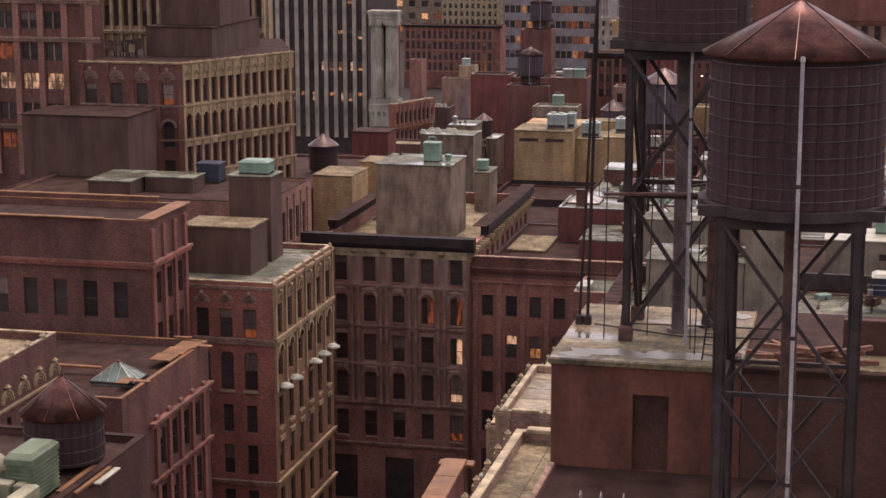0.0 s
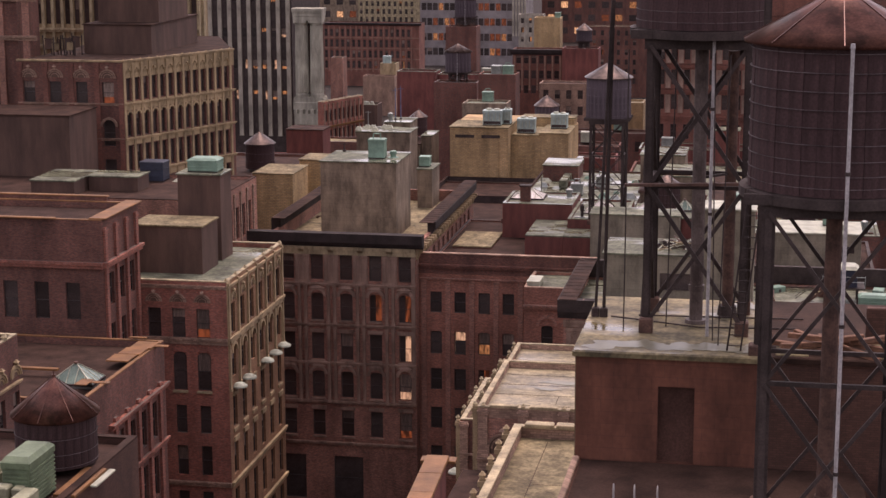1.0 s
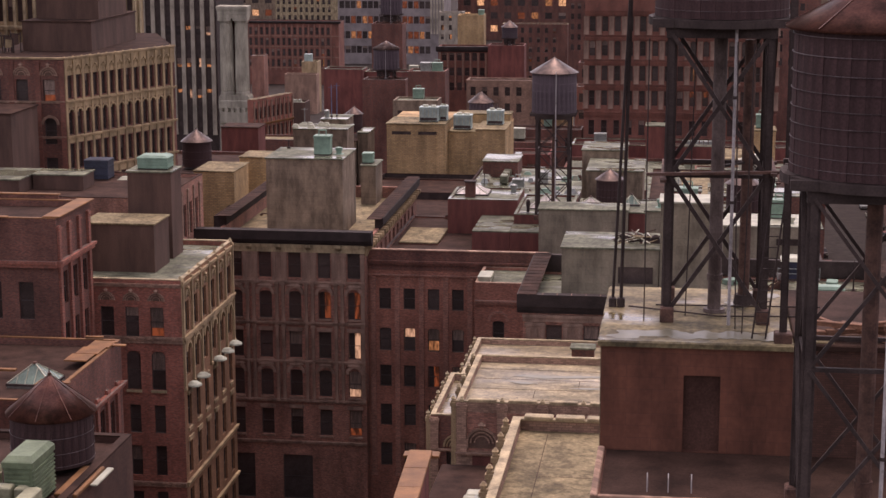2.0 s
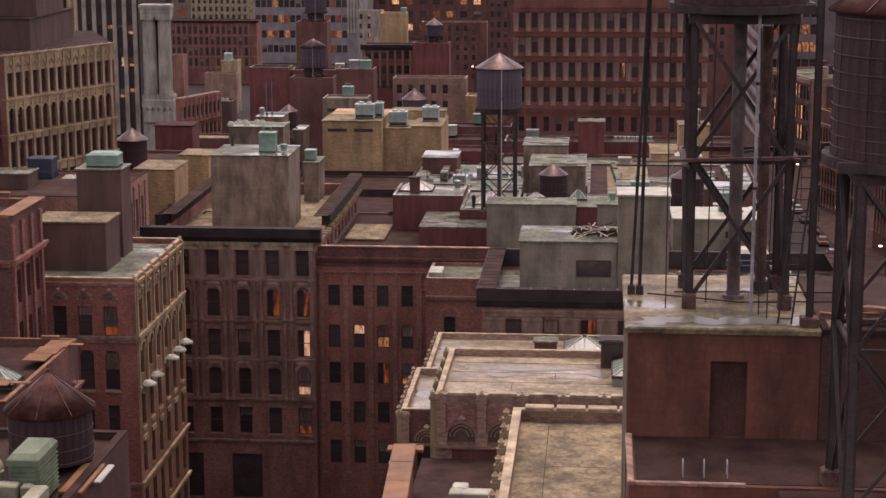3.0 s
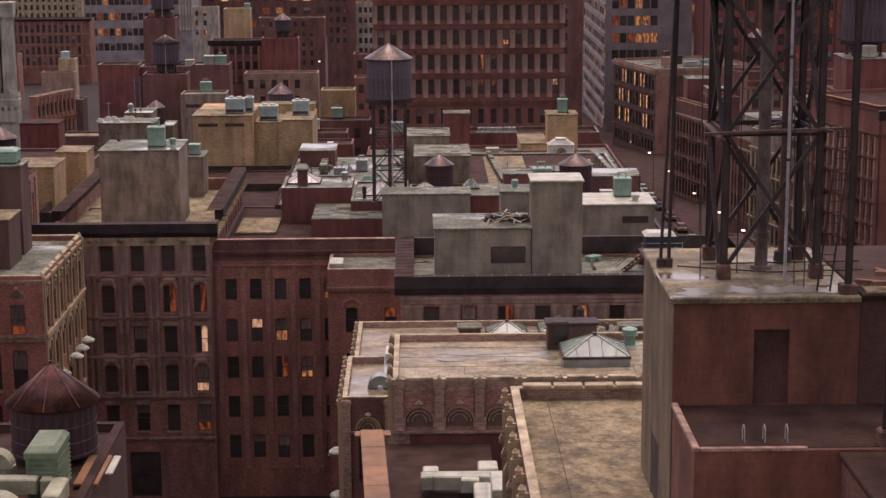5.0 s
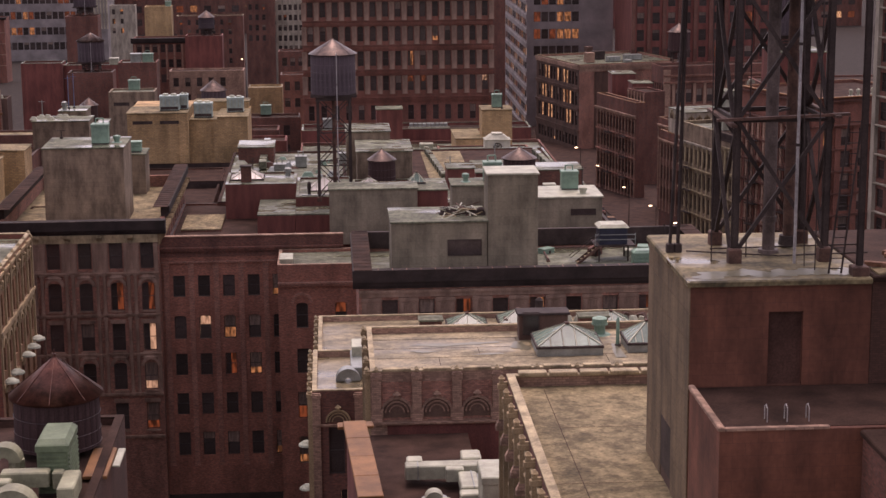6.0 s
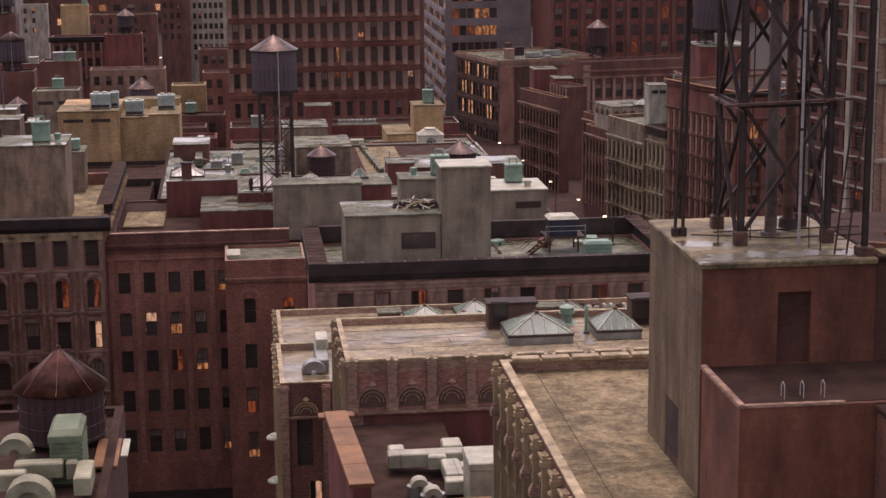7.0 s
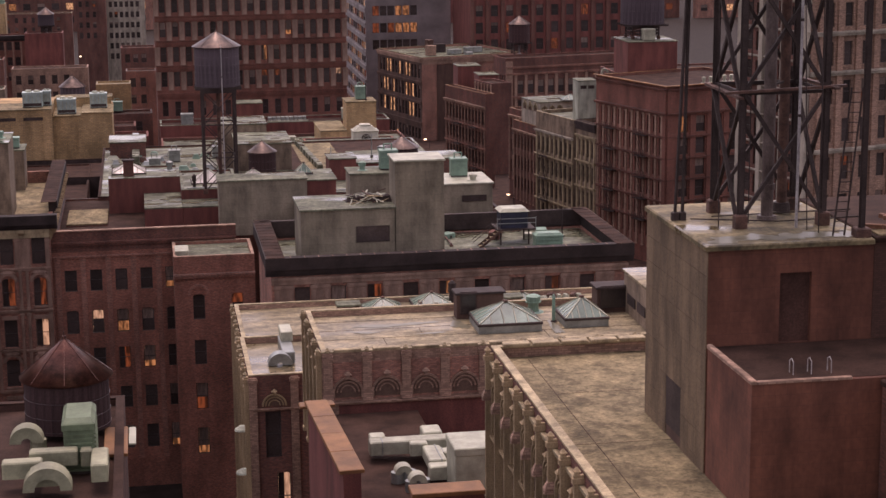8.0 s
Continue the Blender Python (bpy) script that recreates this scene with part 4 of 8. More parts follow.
part("roof_seam", Geo().box(1.5, 0.6, 38.98, 1.525, 31.4, 38.99), ROOFDARK, b)
for yy, x0, x1 in ((11.2, 1.6, 8.0), (19.4, 0.4, 6.4), (26.0, 1.6, 7.2)):
    part("roof_seam", Geo().box(x0, yy, 38.98, x1, yy + 0.02, 38.987), ROOFDARK, b)

# middle gothic block with skylights
# Left wall darker than the front: shade between the ribs is painted in.
b = B("gothic_block", "brown gothic block with a wet pale roof and blind arches", -19.3, 14.0, 94.6, 104.7, 33.4, BSTONE, ROOFPALE, parapet=0.35, cap=STONE, thick=0.3, facing={"left": DARKRED})
for i in range(9):
    x = 0.32 + 2.22 * i
    pilaster(b, "", (x, 0, 30.6), 0, 0.5, 2.75, 0.14, BSTONE)
    # Thin darker panel painted as the shadowed recess of each bay.
    part("recessed_panel", Geo().box(x + 0.28, -0.015, 30.66, x + 1.94, 0.0, 32.85), BROWN, b, "darker brick panel painting the shade behind the arch")
    blind_arch(b, (x + 1.11, -0.012, 30.8), 0, 0.88, BSTONE, stem=0.3)
    part("coping_block", Geo().bbox(x + 0.35, -0.06, 33.48, x + 1.9, 0.33, 33.6, 0.03), STONE, b)
    finial(b, (x, 0.05, 33.42), 0.55)
band(b, (0, 0, 0), (1, 0, 0), (0, -1, 0), 20, 30.4, 30.55, 0.16, BSTONE)
# Maroon sheet over the lower wall; its shadow is put into the colour.
part("lower_face", Geo().box(0.9, -0.02, 0, 33, 0.0, 30.4), MAROON, b, "plain red wall below the arches, shadow in its dark colour")
for i in range(5):
    y = 0.4 + 2.3 * i
    pilaster(b, "", (0, y, 26.0), -90, 0.4, 7.4, 0.3, BUFF)
    finial(b, (-0.2, y, 33.35), 0.55)
    if i < 4:
        blind_arch(b, (-0.02, y + 1.15, 30.4), -90, 0.75, BUFF, stem=0.9)
        part("niche", Geo().box(-0.03, y + 0.7, 25.5, -0.004, y + 1.6, 31.2), GLASS, b)

for k in range(4):
    part("roof_seam", Geo().box(0.4, 2.0 + 2.1 * k, 33.05, 33.0, 2.03 + 2.1 * k, 33.062), ROOFDARK, b)
for k in range(11):
    yy = 0.4 + 2.1 * (k % 4)
    part("roof_seam", Geo().box(1.6 + 2.4 * k, yy, 33.05, 1.63 + 2.4 * k, yy + 1.6, 33.06), ROOFDARK, b)
for k, (px_, py_, rx_, ry_) in enumerate(((4.6, 6.9, 1.7, 0.38), (6.6, 7.1, 1.0, 0.3), (8.9, 6.2, 0.45, 1.0), (7.0, 4.6, 0.9, 0.16), (3.2, 5.4, 0.7, 0.22), (14.4, 4.4, 0.35, 1.3))):
    puddle(b, px_, py_, 33.07 + 0.003 * k, rx_, ry_, 90 + k)
skylight(-9.65, -5.85, 98.4, 101.6, 33.05, 0.55, 0.95, "green glass pyramid skylight on a metal curb", 5)
skylight(-4.35, -1.7, 98.8, 101.6, 33.05, 0.55, 0.95, "green glass pyramid skylight beside a blue ventilator", 6)
b = bulkhead("louvred_housing", "dark louvred ventilation housing behind a skylight", -10.3, -7.4, 102.2, 103.4, 33.05, 34.7, SHAFT, IRON, "ventilator", vents=((0.2, 1.2, 0.3, 1.7),))
b = bulkhead("louvred_housing", "dark louvred ventilation housing behind a skylight", -1.6, 0.6, 102.0, 103.4, 33.05, 34.7, SHAFT, IRON, "ventilator", vents=((0.2, 2.0, 0.3, 1.7),))
roof_vent(-5.35, 103.2, 33.05, 0.45, 1.1, TEAL, "squat blue-green drum ventilator on the pale roof")
b = thing("vent_pipe", (-4.7, 100.4, 33.05), "pale green upright vent pipe with a bent top", "pipe")
part("pipe", Geo().cyl(0, 0, 0, 1.5, 0.11, 0.10, 10).cyl(0, 0, 1.5, 1.72, 0.13, 0.05, 10), TEAL, b)
part("flashing", Geo().cyl(0, 0, 0, 0.12, 0.22, 0.14, 10), IRON, b)
bulkhead("stair_bulkhead", "pale cement stair bulkhead with slot openings", 0.2, 5.5, 96.2, 102.4, 33.05, 35.7, CEMENT, ROOFPALE, vents=((0.5, 2.4, 0.7, 1.3),))
b = thing("gothic_bulkhead_slot", (0.18, 97.0, 33.05), "dark slot openings in the bulkhead side wall", "vent")
for k in range(2):
    part("slot", Geo().box(-0.05, 0.5 + 2.2 * k, 0.7, 0.0, 2.2 + 2.2 * k, 1.3), IRON, b)
vent_unit(2.4, 101.2, 35.7, 1.1, 0.8, 0.5, IRON, 0, 3, "small dark roof-edge ventilation box")

# rear wing of the gothic block
# The dark left wall stands for shade in the deep niches.
b = B("gothic_rear_wing", "low gothic rear wing with a green-stained roof", -22.7, -15.6, 108.4, 118.3, 28.4, BSTONE, ROOFPALE, parapet=0.4, cap=STONE, thick=0.3, facing={"front": DARKRED, "left": DARKRED},
      front=[(1.5, 2.3, 1, 1.0, 22.9, 26.0, 0.0), (2.1, 2.3, 1, 0.9, 18.6, 21.9, 0.5)], lit={("front", 1, 0): LIT_C})
for i in range(5):
    y = 0.3 + 2.3 * i
    pilaster(b, "", (0, y, 8.0), -90, 0.4, 20.3, 0.3, BUFF)
    finial(b, (-0.2, y, 28.35), 0.55)
    if i < 4:
        blind_arch(b, (-0.02, y + 1.15, 25.6), -90, 0.75, BUFF, stem=0.9)
        for k in range(4):
            part("niche", Geo().box(-0.03, y + 0.75, 10 + 4 * k, -0.004, y + 1.55, 12.6 + 4 * k), GLASS, b)
for z in (24.6, 21.7):
    part("awning", Geo().cyl(-0.45, 0.9, z, z + 0.12, 0.5, 0.46, 14).cyl(-0.45, 0.9, z + 0.12, z + 0.3, 0.44, 0.2, 14), PALESHAFT, b, "small pale window canopy")
blind_arch(b, (1.6, -0.01, 26.4), 0, 0.8, BUFF)
pilaster(b, "", (0.25, 0, 10), 0, 0.5, 18.3, 0.15, BSTONE)
pilaster(b, "", (2.9, 0, 10), 0, 0.5, 18.3, 0.15, BSTONE)
band(b, (0, 0, 0), (1, 0, 0), (0, -1, 0), 3.4, 26.1, 26.25, 0.14, BSTONE)
b = thing("duct", (-20.3, 112.0, 28.0), "large curved galvanised duct on the rear wing roof", "duct", "roof ducts")
part("duct_run", Geo().bbox(0.1, 0.2, 0.1, 0.9, 4.8, 0.85, 0.05), GALV, b)
part("duct_run", Geo().bbox(0.2, 3.0, 0.85, 1.0, 5.2, 1.5, 0.05), WHITEP, b)
part("elbow", Geo().arc((-0.1, 0.6, 0.1), (1, 0, 0), (0, -1, 0), 0.2, 0.8, 0.9, 12), GALV, b)
# Niche shade is put into the left wall's dark brick here too.
b = B("gothic_far_wing", "long gothic wing with a pale roof and finials", -22.4, 14.0, 118.4, 131.7, 27.5, BSTONE, ROOFPALE, parapet=0.35, cap=STONE, thick=0.3, facing={"left": DARKRED})
for i in range(6):
    y = 0.3 + 2.5 * i
    pilaster(b, "", (0, y, 12.0), -90, 0.4, 15.4, 0.3, BUFF)
    finial(b, (-0.2, y, 27.45), 0.55)
    if i < 5:
        blind_arch(b, (-0.02, y + 1.2, 24.7), -90, 0.8, BUFF, stem=0.9)
# clutter along the far wing
for x, y in ((-12.9, 127.5), (-2.2, 127.2), (-9.0, 128.5)):
    skylight(x, x + 3.0, y, y + 2.6, 27.15, 0.3, 0.75, "small grey glass skylight on the far roof", 4)
for k, (x0, x1) in enumerate(((-15.0, -13.4), (-3.3, -1.2))):
    bulkhead("roof_hatch", "low dark roof hatch with a pale lid", x0, x1, 126.4, 127.6, 27.15, 28.4, DARKRED, ROOFGREY)
# These heaps stand in for a row of small roof vents.
for k in range(26):
    rr = random.Random(50 + k)
    b = thing("roof_junk", (-8.5 + 0.5 * k + rr.uniform(-0.2, 0.2), 129.4 + rr.uniform(-0.7, 0.9), 27.15), "small pyramid standing in for a roof vent", "scrap", "scrap on the far roof")
    b.rotation_euler = (rr.uniform(-0.2, 0.2), rr.uniform(-0.3, 0.3), rr.uniform(0, 3))
    s = rr.uniform(0.25, 0.5)
    part("sheet", Geo().pyramid(-s, -s * 0.6, s, s * 0.6, 0.0, 0.3 + s * 0.6, 0.5), WHITEP if k % 3 else RUST, b)
roof_vent(-5.9, 129.8, 27.15, 0.3, 1.9, IRON, "tall dark chimney ventilator")

# courtyard: copper-capped walls and the duct work
b = thing("copper_wall", (-20.25, 76.5, 0), "dark red courtyard wall under a wide copper coping", "wall")
b.rotation_euler = (0, 0, radians(2.8))
part("wall", Geo().box(0.12, 0, 0, 0.95, 11.6, 32.5), MAROON, b)
for k in range(4):
    part("copper_sheet", Geo().bbox(-0.06, 2.9 * k, 32.5, 1.12, 2.9 * k + 2.89, 32.68 + 0.01 * (k % 2), 0.03), COPPER, b, "sheet of red copper coping")
part("shelf", Geo().bbox(-0.35, 11.2, 32.35, 1.5, 12.0, 32.5, 0.03), COPPER, b)
b = thing("copper_wall", (-17.3, 73.2, 0), "low courtyard wall with copper coping by the gothic wing", "wall")
part("wall", Geo().box(0, 0.1, 0, 3.2, 1.1, 32.3), MAROON, b)
part("copper_sheet", Geo().bbox(-0.1, 0, 32.3, 3.25, 1.35, 32.5, 0.03), COPPER, b)
b = thing("court_roof", (-20.0, 73.0, 0), "dark tar roof of the enclosed courtyard", "roof")
part("slab", Geo().box(0, 0, 0, 6.0, 21.0, 30.0), ROOFDARK, b)
b = thing("duct", (-17.8, 81.0, 30.0), "white painted ventilation duct with branches on a roof", "duct", "roof ducts")
for n_, q in enumerate(((0.0, 4.2, 0.4, 4.4, 5.1, 1.1), (0.1, 4.9, 0.5, 0.9, 5.8, 1.15), (0.9, 5.0, 0.6, 1.9, 5.4, 0.95), (2.0, 3.6, 0.45, 2.9, 4.19, 1.12), (2.6, 1.2, 0.4, 3.5, 3.6, 1.0), (2.9, 5.1, 0.5, 3.9, 6.4, 1.2), (4.4, 4.3, 0.5, 5.4, 4.9, 0.95), (2.9, 2.6, 0.35, 5.4, 3.4, 0.9), (2.5, 0.4, 0.2, 3.6, 1.2, 0.9))):
    part("duct_section", Geo().bbox(*q, 0.06), WHITEP, b)
    if n_ in (0, 4, 7):
        part("flange", Geo().bbox(q[0] + 0.6, q[1] - 0.03, q[2] - 0.03, q[0] + 0.66, q[4] + 0.03, q[5] + 0.03, 0.01), GALV, b)
for n_, (dx, dy) in enumerate(((1.25, 2.6), (1.75, 1.2))):
    b = thing("duct", (-17.8 + dx, 81 + dy - 1.2, 30.0), "round galvanised elbow duct on the courtyard roof", "duct", "roof ducts")
    part("elbow", Geo().arc((0, 0, 0.5), (1, 0, 0), (0, -1, 0), 0.12, 0.45, 0.7, 12), WHITEP, b)
    part("stub", Geo().cyl(0.28, -0.35, 0, 0.6, 0.34, 0.34, 14).cyl(-0.28, -0.35, 0, 0.55, 0.34, 0.34, 14), GALV, b)
vent_unit(-13.35, 80.2, 30.0, 2.2, 2.6, 2.6, WHITEP, 0, 0, "large pale ventilation plenum box in the courtyard")
for k in range(3):
    b = thing("timber_plank", (-19.0 + 0.35 * k, 75.6, 30.2), "reddish timber plank leaning in the courtyard", "plank", "planks in the courtyard")
    b.rotation_euler = (radians(50), 0, 0.1)
    part("plank", Geo().bbox(-0.1, -0.8, 0, 0.14, 0.8, 0.06, 0.01), RUST, b)

# lower left roof: small tank, louvred vent, ducts in a dimmed copy of the white
# Walls use the darkened brick, so the corner's dimness is in their colour.
B("corner_block", "red brick block dimmed in colour, with tar roof and ducts", -42.0, -29.8, 57.0, 70.0, 38.7, DIMBRICK, ROOFDARK, parapet=0.25, cap=ROOFDARK, thick=0.35)
b = water_tank(-31.95, 66.5, 38.45, 1.65, 0.3, 2.05, 1.4, 1.0, "squat dark water tank with a worn copper cone roof", hoops=4, roof_mat=TANKROOF)
vent_unit(-31.35, 62.3, 38.45, 1.1, 2.4, 1.95, DIMGREEN, 0, 9, "green louvred ventilation unit with a domed lid", domed=True)
b = thing("duct", (-34.0, 58.6, 38.45), "olive grey duct cross on the corner roof, dimmed in its colour", "duct", "roof ducts")
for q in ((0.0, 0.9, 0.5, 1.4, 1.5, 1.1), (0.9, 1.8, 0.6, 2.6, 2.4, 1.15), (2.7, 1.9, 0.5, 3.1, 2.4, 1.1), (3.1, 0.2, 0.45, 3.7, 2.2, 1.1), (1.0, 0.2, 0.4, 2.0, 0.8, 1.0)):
    part("duct_section", Geo().bbox(*q, 0.05), DIMDUCT, b)
part("elbow", Geo().arc((1.6, 0.6, 0.35), (1, 0, 0), (0, -1, 0), 0.45, 0.85, 0.8, 12), DIMDUCT, b)
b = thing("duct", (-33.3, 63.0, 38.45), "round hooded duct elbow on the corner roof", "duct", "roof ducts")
part("elbow", Geo().arc((0, 0, 0.9), (1, 0, 0), (0, -1, 0), 0.2, 0.62, 0.7, 12), DIMDUCT, b)
part("stub", Geo().cyl(0.41, -0.35, 0, 0.95, 0.3, 0.3, 12), DIMDUCT, b)
b = thing("copper_hatch", (-30.55, 62.6, 38.45), "folded sheets of worn copper on the corner roof edge", "hatch")
part("sheet", Geo().bbox(0, 0, 0.1, 0.9, 3.4, 0.22, 0.02), COPPER, b)
part("sheet", Geo().bbox(0.92, 1.5, 0.05, 1.2, 3.6, 0.12, 0.02), WHITEP, b)
b = thing("copper_wall", (-29.6, 54.0, 0), "low brick wall with a red copper coping", "wall")
part("wall", Geo().box(0, 0.1, 0, 4.4, 0.9, 37.9), DARKRED, b)
part("copper_sheet", Geo().bbox(-0.1, 0, 37.9, 4.5, 1.0, 38.05, 0.03), COPPER, b)

# the red corner houses with copper cornices
b = B("red_corner_house", "red brick corner house with copper cornices", -75.0, -49.3, 111.8, 128.5, 27.3, DARKRED, ROOFDARK, parapet=0.5, cap=COPPER,
      right=[(7.0, 2.35, 4, 1.15, 20.4, 23.2, 0), (7.0, 2.35, 4, 1.15, 15.8, 18.9, 0), (7.0, 2.35, 4, 1.15, 11.2, 14.3, 0)], front=[(23.2, 2.0, 1, 1.1, 16, 19, 0)])
for q in range(3):
    part("copper_sheet", Geo().bbox(23.6 + 0.2 * q, 9.9 + 1.95 * q, 27.4, 25.3 + 0.2 * q, 11.82 + 1.95 * q, 27.5 + 0.02 * (q % 2), 0.02), COPPER, b, "sheet of worn red copper")
part("copper_sheet", Geo().bbox(25.0, 14.6, 27.38, 26.7, 15.1, 27.46, 0.02), COPPER, b)
part("copper_sheet", Geo().bbox(23.7, 3.5, 27.38, 24.6, 5.0, 27.46, 0.02).bbox(24.6, 4.2, 27.38, 26.0, 4.7, 27.44, 0.02), COPPER, b)
part("copper_sheet", Geo().bbox(17.5, 7.1, 27.3, 21.0, 7.5, 27.46, 0.02), COPPER, b)
part("copper_sheet", Geo().bbox(23.0, 19.0 - 2.6, 27.5, 24.4, 16.7, 27.6, 0.02), COPPER, b)
for q in range(5):
    pilaster(b, "", (25.7, 5.8 + 2.35 * q, 9.5), 90, 0.55, 15.0, 0.2, RED)
band(b, (25.7, 4.6, 0), (0, 1, 0), (1, 0, 0), 12.0, 19.4, 19.8, 0.2, RED)
band(b, (25.7, 4.6, 0), (0, 1, 0), (1, 0, 0), 12.0, 23.8, 24.2, 0.3, RED)
skylight(-53.7, -50.4, 116.4, 119.0, 26.8, 0.3, 1.2, "grey glass roof light between copper gutters", 5)
b = B("red_parapet_house", "tall dark red house with stepped copper copings", -82.0, -55.0, 131.2, 139.4, 36.0, DARKRED, ROOFDARK, parapet=0.5, cap=COPPER,
      right=[(1.6, 2.3, 3, 1.2, 29.0, 31.6, 0), (1.6, 2.3, 3, 1.2, 24.5, 27.5, 0)], front=[(14.0, 2.6, 5, 1.2, 28.0, 31.0, 0)])
part("cornice", Geo().bbox(25.9, 0.1, 36.09, 27.3, 8.4, 36.19, 0.03), COPPER, b, "broad sheet of worn red copper")
part("cornice", Geo().bbox(0, -0.3, 36.09, 23.2, 0.2, 36.18, 0.03), COPPER, b)
part("cornice", Geo().bbox(0, 8.2, 36.4, 24.4, 8.7, 36.5, 0.03), COPPER, b)
part("upper_parapet", Geo().box(0, 8.25, 35.4, 24.3, 8.6, 36.4), DARKRED, b)
band(b, (27.0, 0, 0), (0, 1, 0), (1, 0, 0), 8.2, 32.2, 32.7, 0.3, RED)
band(b, (0, 0, 0), (1, 0, 0), (0, -1, 0), 27.0, 32.2, 32.7, 0.3, RED)
for q in range(4):
    pilaster(b, "", (27.0, 0.45 + 2.3 * q, 20), 90, 0.5, 15.4, 0.2, RED)
# small gothic tower at the lower left
b = B("gothic_corner_tower", "dark gothic corner tower with a pale stone parapet", -64.0, -50.7, 94.0, 105.0, 33.6, DARKRED, ROOFTAN, parapet=0.5, cap=STONE, right=[(1.6, 2.2, 5, 1.0, 26.8, 30.0, 0.5), (1.6, 2.2, 5, 1.0, 21, 25, 0)])
for q in range(5):
    blind_arch(b, (13.31, 1.6 + 2.2 * q, 31.0), 90, 0.8, BUFF)
    finial(b, (13.2, 0.5 + 2.2 * q, 33.65), 0.8)
band(b, (13.3, 0, 0), (0, 1, 0), (1, 0, 0), 11, 30.5, 30.7, 0.15, BUFF)

# apartment tower with gothic window heads
b = B("apartment_tower", "slim red brick tower with a buff gothic flank", -62.0, -47.7, 139.6, 156.5, 29.5, RED, ROOFGREY, parapet=0.4, cap=STONE, thick=0.35, facing={"right": FLANK},
      front=[(8.0, 2.1, 3, 1.15, 24.7, 27.2, 0), (8.0, 2.1, 3, 1.2, 20.2, 23.5, 0.9), (8.0, 2.1, 3, 0.95, 16.5, 18.9, 0), (8.0, 2.1, 3, 0.95, 12.8, 15.4, 0), (8.0, 2.1, 3, 0.95, 8.6, 11.4, 0)],
      right=[(1.6, 2.75, 6, 1.15, 24.9, 27.5, 0), (1.6, 2.75, 6, 1.15, 21.2, 24.0, 0.9), (1.6, 2.75, 6, 1.15, 16.8, 19.6, 0), (1.6, 2.75, 6, 1.15, 12.7, 15.6, 0), (1.6, 2.75, 6, 1.15, 8.3, 11.4, 0), (1.6, 2.75, 6, 1.15, 3.6, 7.0, 0)],
      lit={("front", 0, 2): LIT_B})
TB = 14.3
part("upper_facing", Geo().box(TB, 0.0, 24.6, TB + 0.05, 0.95, 29.5), BUFF, b, "buff terracotta facing")
part("upper_facing", Geo().box(TB, 16.3, 20, TB + 0.05, 16.9, 29.5), BUFF, b, "buff terracotta facing")
for i in range(7):
    yy = 0.28 + 2.75 * i
    pilaster(b, "", (TB, yy if i < 6 else 16.6, 20.2), 90, 0.34, 9.2, 0.16, BUFF)
    if i < 6:
        ob = blind_arch(b, (TB + 0.01, 1.6 + 2.75 * i, 27.75), 90, 0.72, BUFF)
        part("arch_hood", Geo().arc((TB + 0.01, 1.6 + 2.75 * i, 23.35), (0, 1, 0), (1, 0, 0), 0.6, 0.82, 0.16, 10), BUFF, b)
        if i != 2:
            part("awning", Geo().cyl(TB + 0.45, 1.6 + 2.75 * i, 20.28, 20.42, 0.66, 0.62, 16).cyl(TB + 0.45, 1.6 + 2.75 * i, 20.42, 20.62, 0.58, 0.3, 16), PALESHAFT, b, "small pale canvas window awning")
        part("lintel", Geo().box(TB - 0.02, 0.95 + 2.75 * i, 19.6, TB + 0.14, 2.25 + 2.75 * i, 19.95), BUFF, b)
        part("lintel", Geo().box(TB - 0.02, 0.95 + 2.75 * i, 16.45, TB + 0.12, 2.25 + 2.75 * i, 16.75), BUFF, b)
        part("lintel", Geo().box(TB - 0.02, 0.95 + 2.75 * i, 15.6, TB + 0.14, 2.25 + 2.75 * i, 16.0), BUFF, b)
    finial(b, (TB - 0.12, yy if i < 6 else 16.6, 29.52), 0.6)
for z0, z1, o in ((24.2, 24.75, 0.16), (11.9, 12.3, 0.16), (7.4, 7.8, 0.16), (28.9, 29.2, 0.1)):
    band(b, (TB, 0, 0), (0, 1, 0), (1, 0, 0), 16.9, z0, z1, o, BUFF)
    band(b, (0, 0, 0), (1, 0, 0), (0, -1, 0), 14.3, z0, z1, o, BSTONE)
for i in range(3):
    blind_arch(b, (8.0 + 2.1 * i, -0.01, 27.75), 0, 0.72, BSTONE)
    part("sill", Geo().box(7.35 + 2.1 * i, -0.18, 20.0, 8.65 + 2.1 * i, 0.05, 20.2), STONE, b)
bulkhead("lift_bulkhead", "dark brown cement lift bulkhead on the tower", -57.4, -51.2, 144.2, 148.6, 29.1, 33.3, SHAFT, ROOFTAN)
bulkhead("lift_bulkhead", "tall dark brown stair bulkhead on the tower", -55.2, -51.3, 150.0, 153.2, 29.1, 36.8, SHAFT, ROOFGREY)
vent_unit(-53.1, 151.6, 36.8, 2.7, 1.9, 1.1, TEAL, 0, 3, "wide pale green ventilation unit with a ribbed lid", domed=True)
roof_vent(-52.5, 152.9, 36.8, 0.25, 1.2, TEAL)

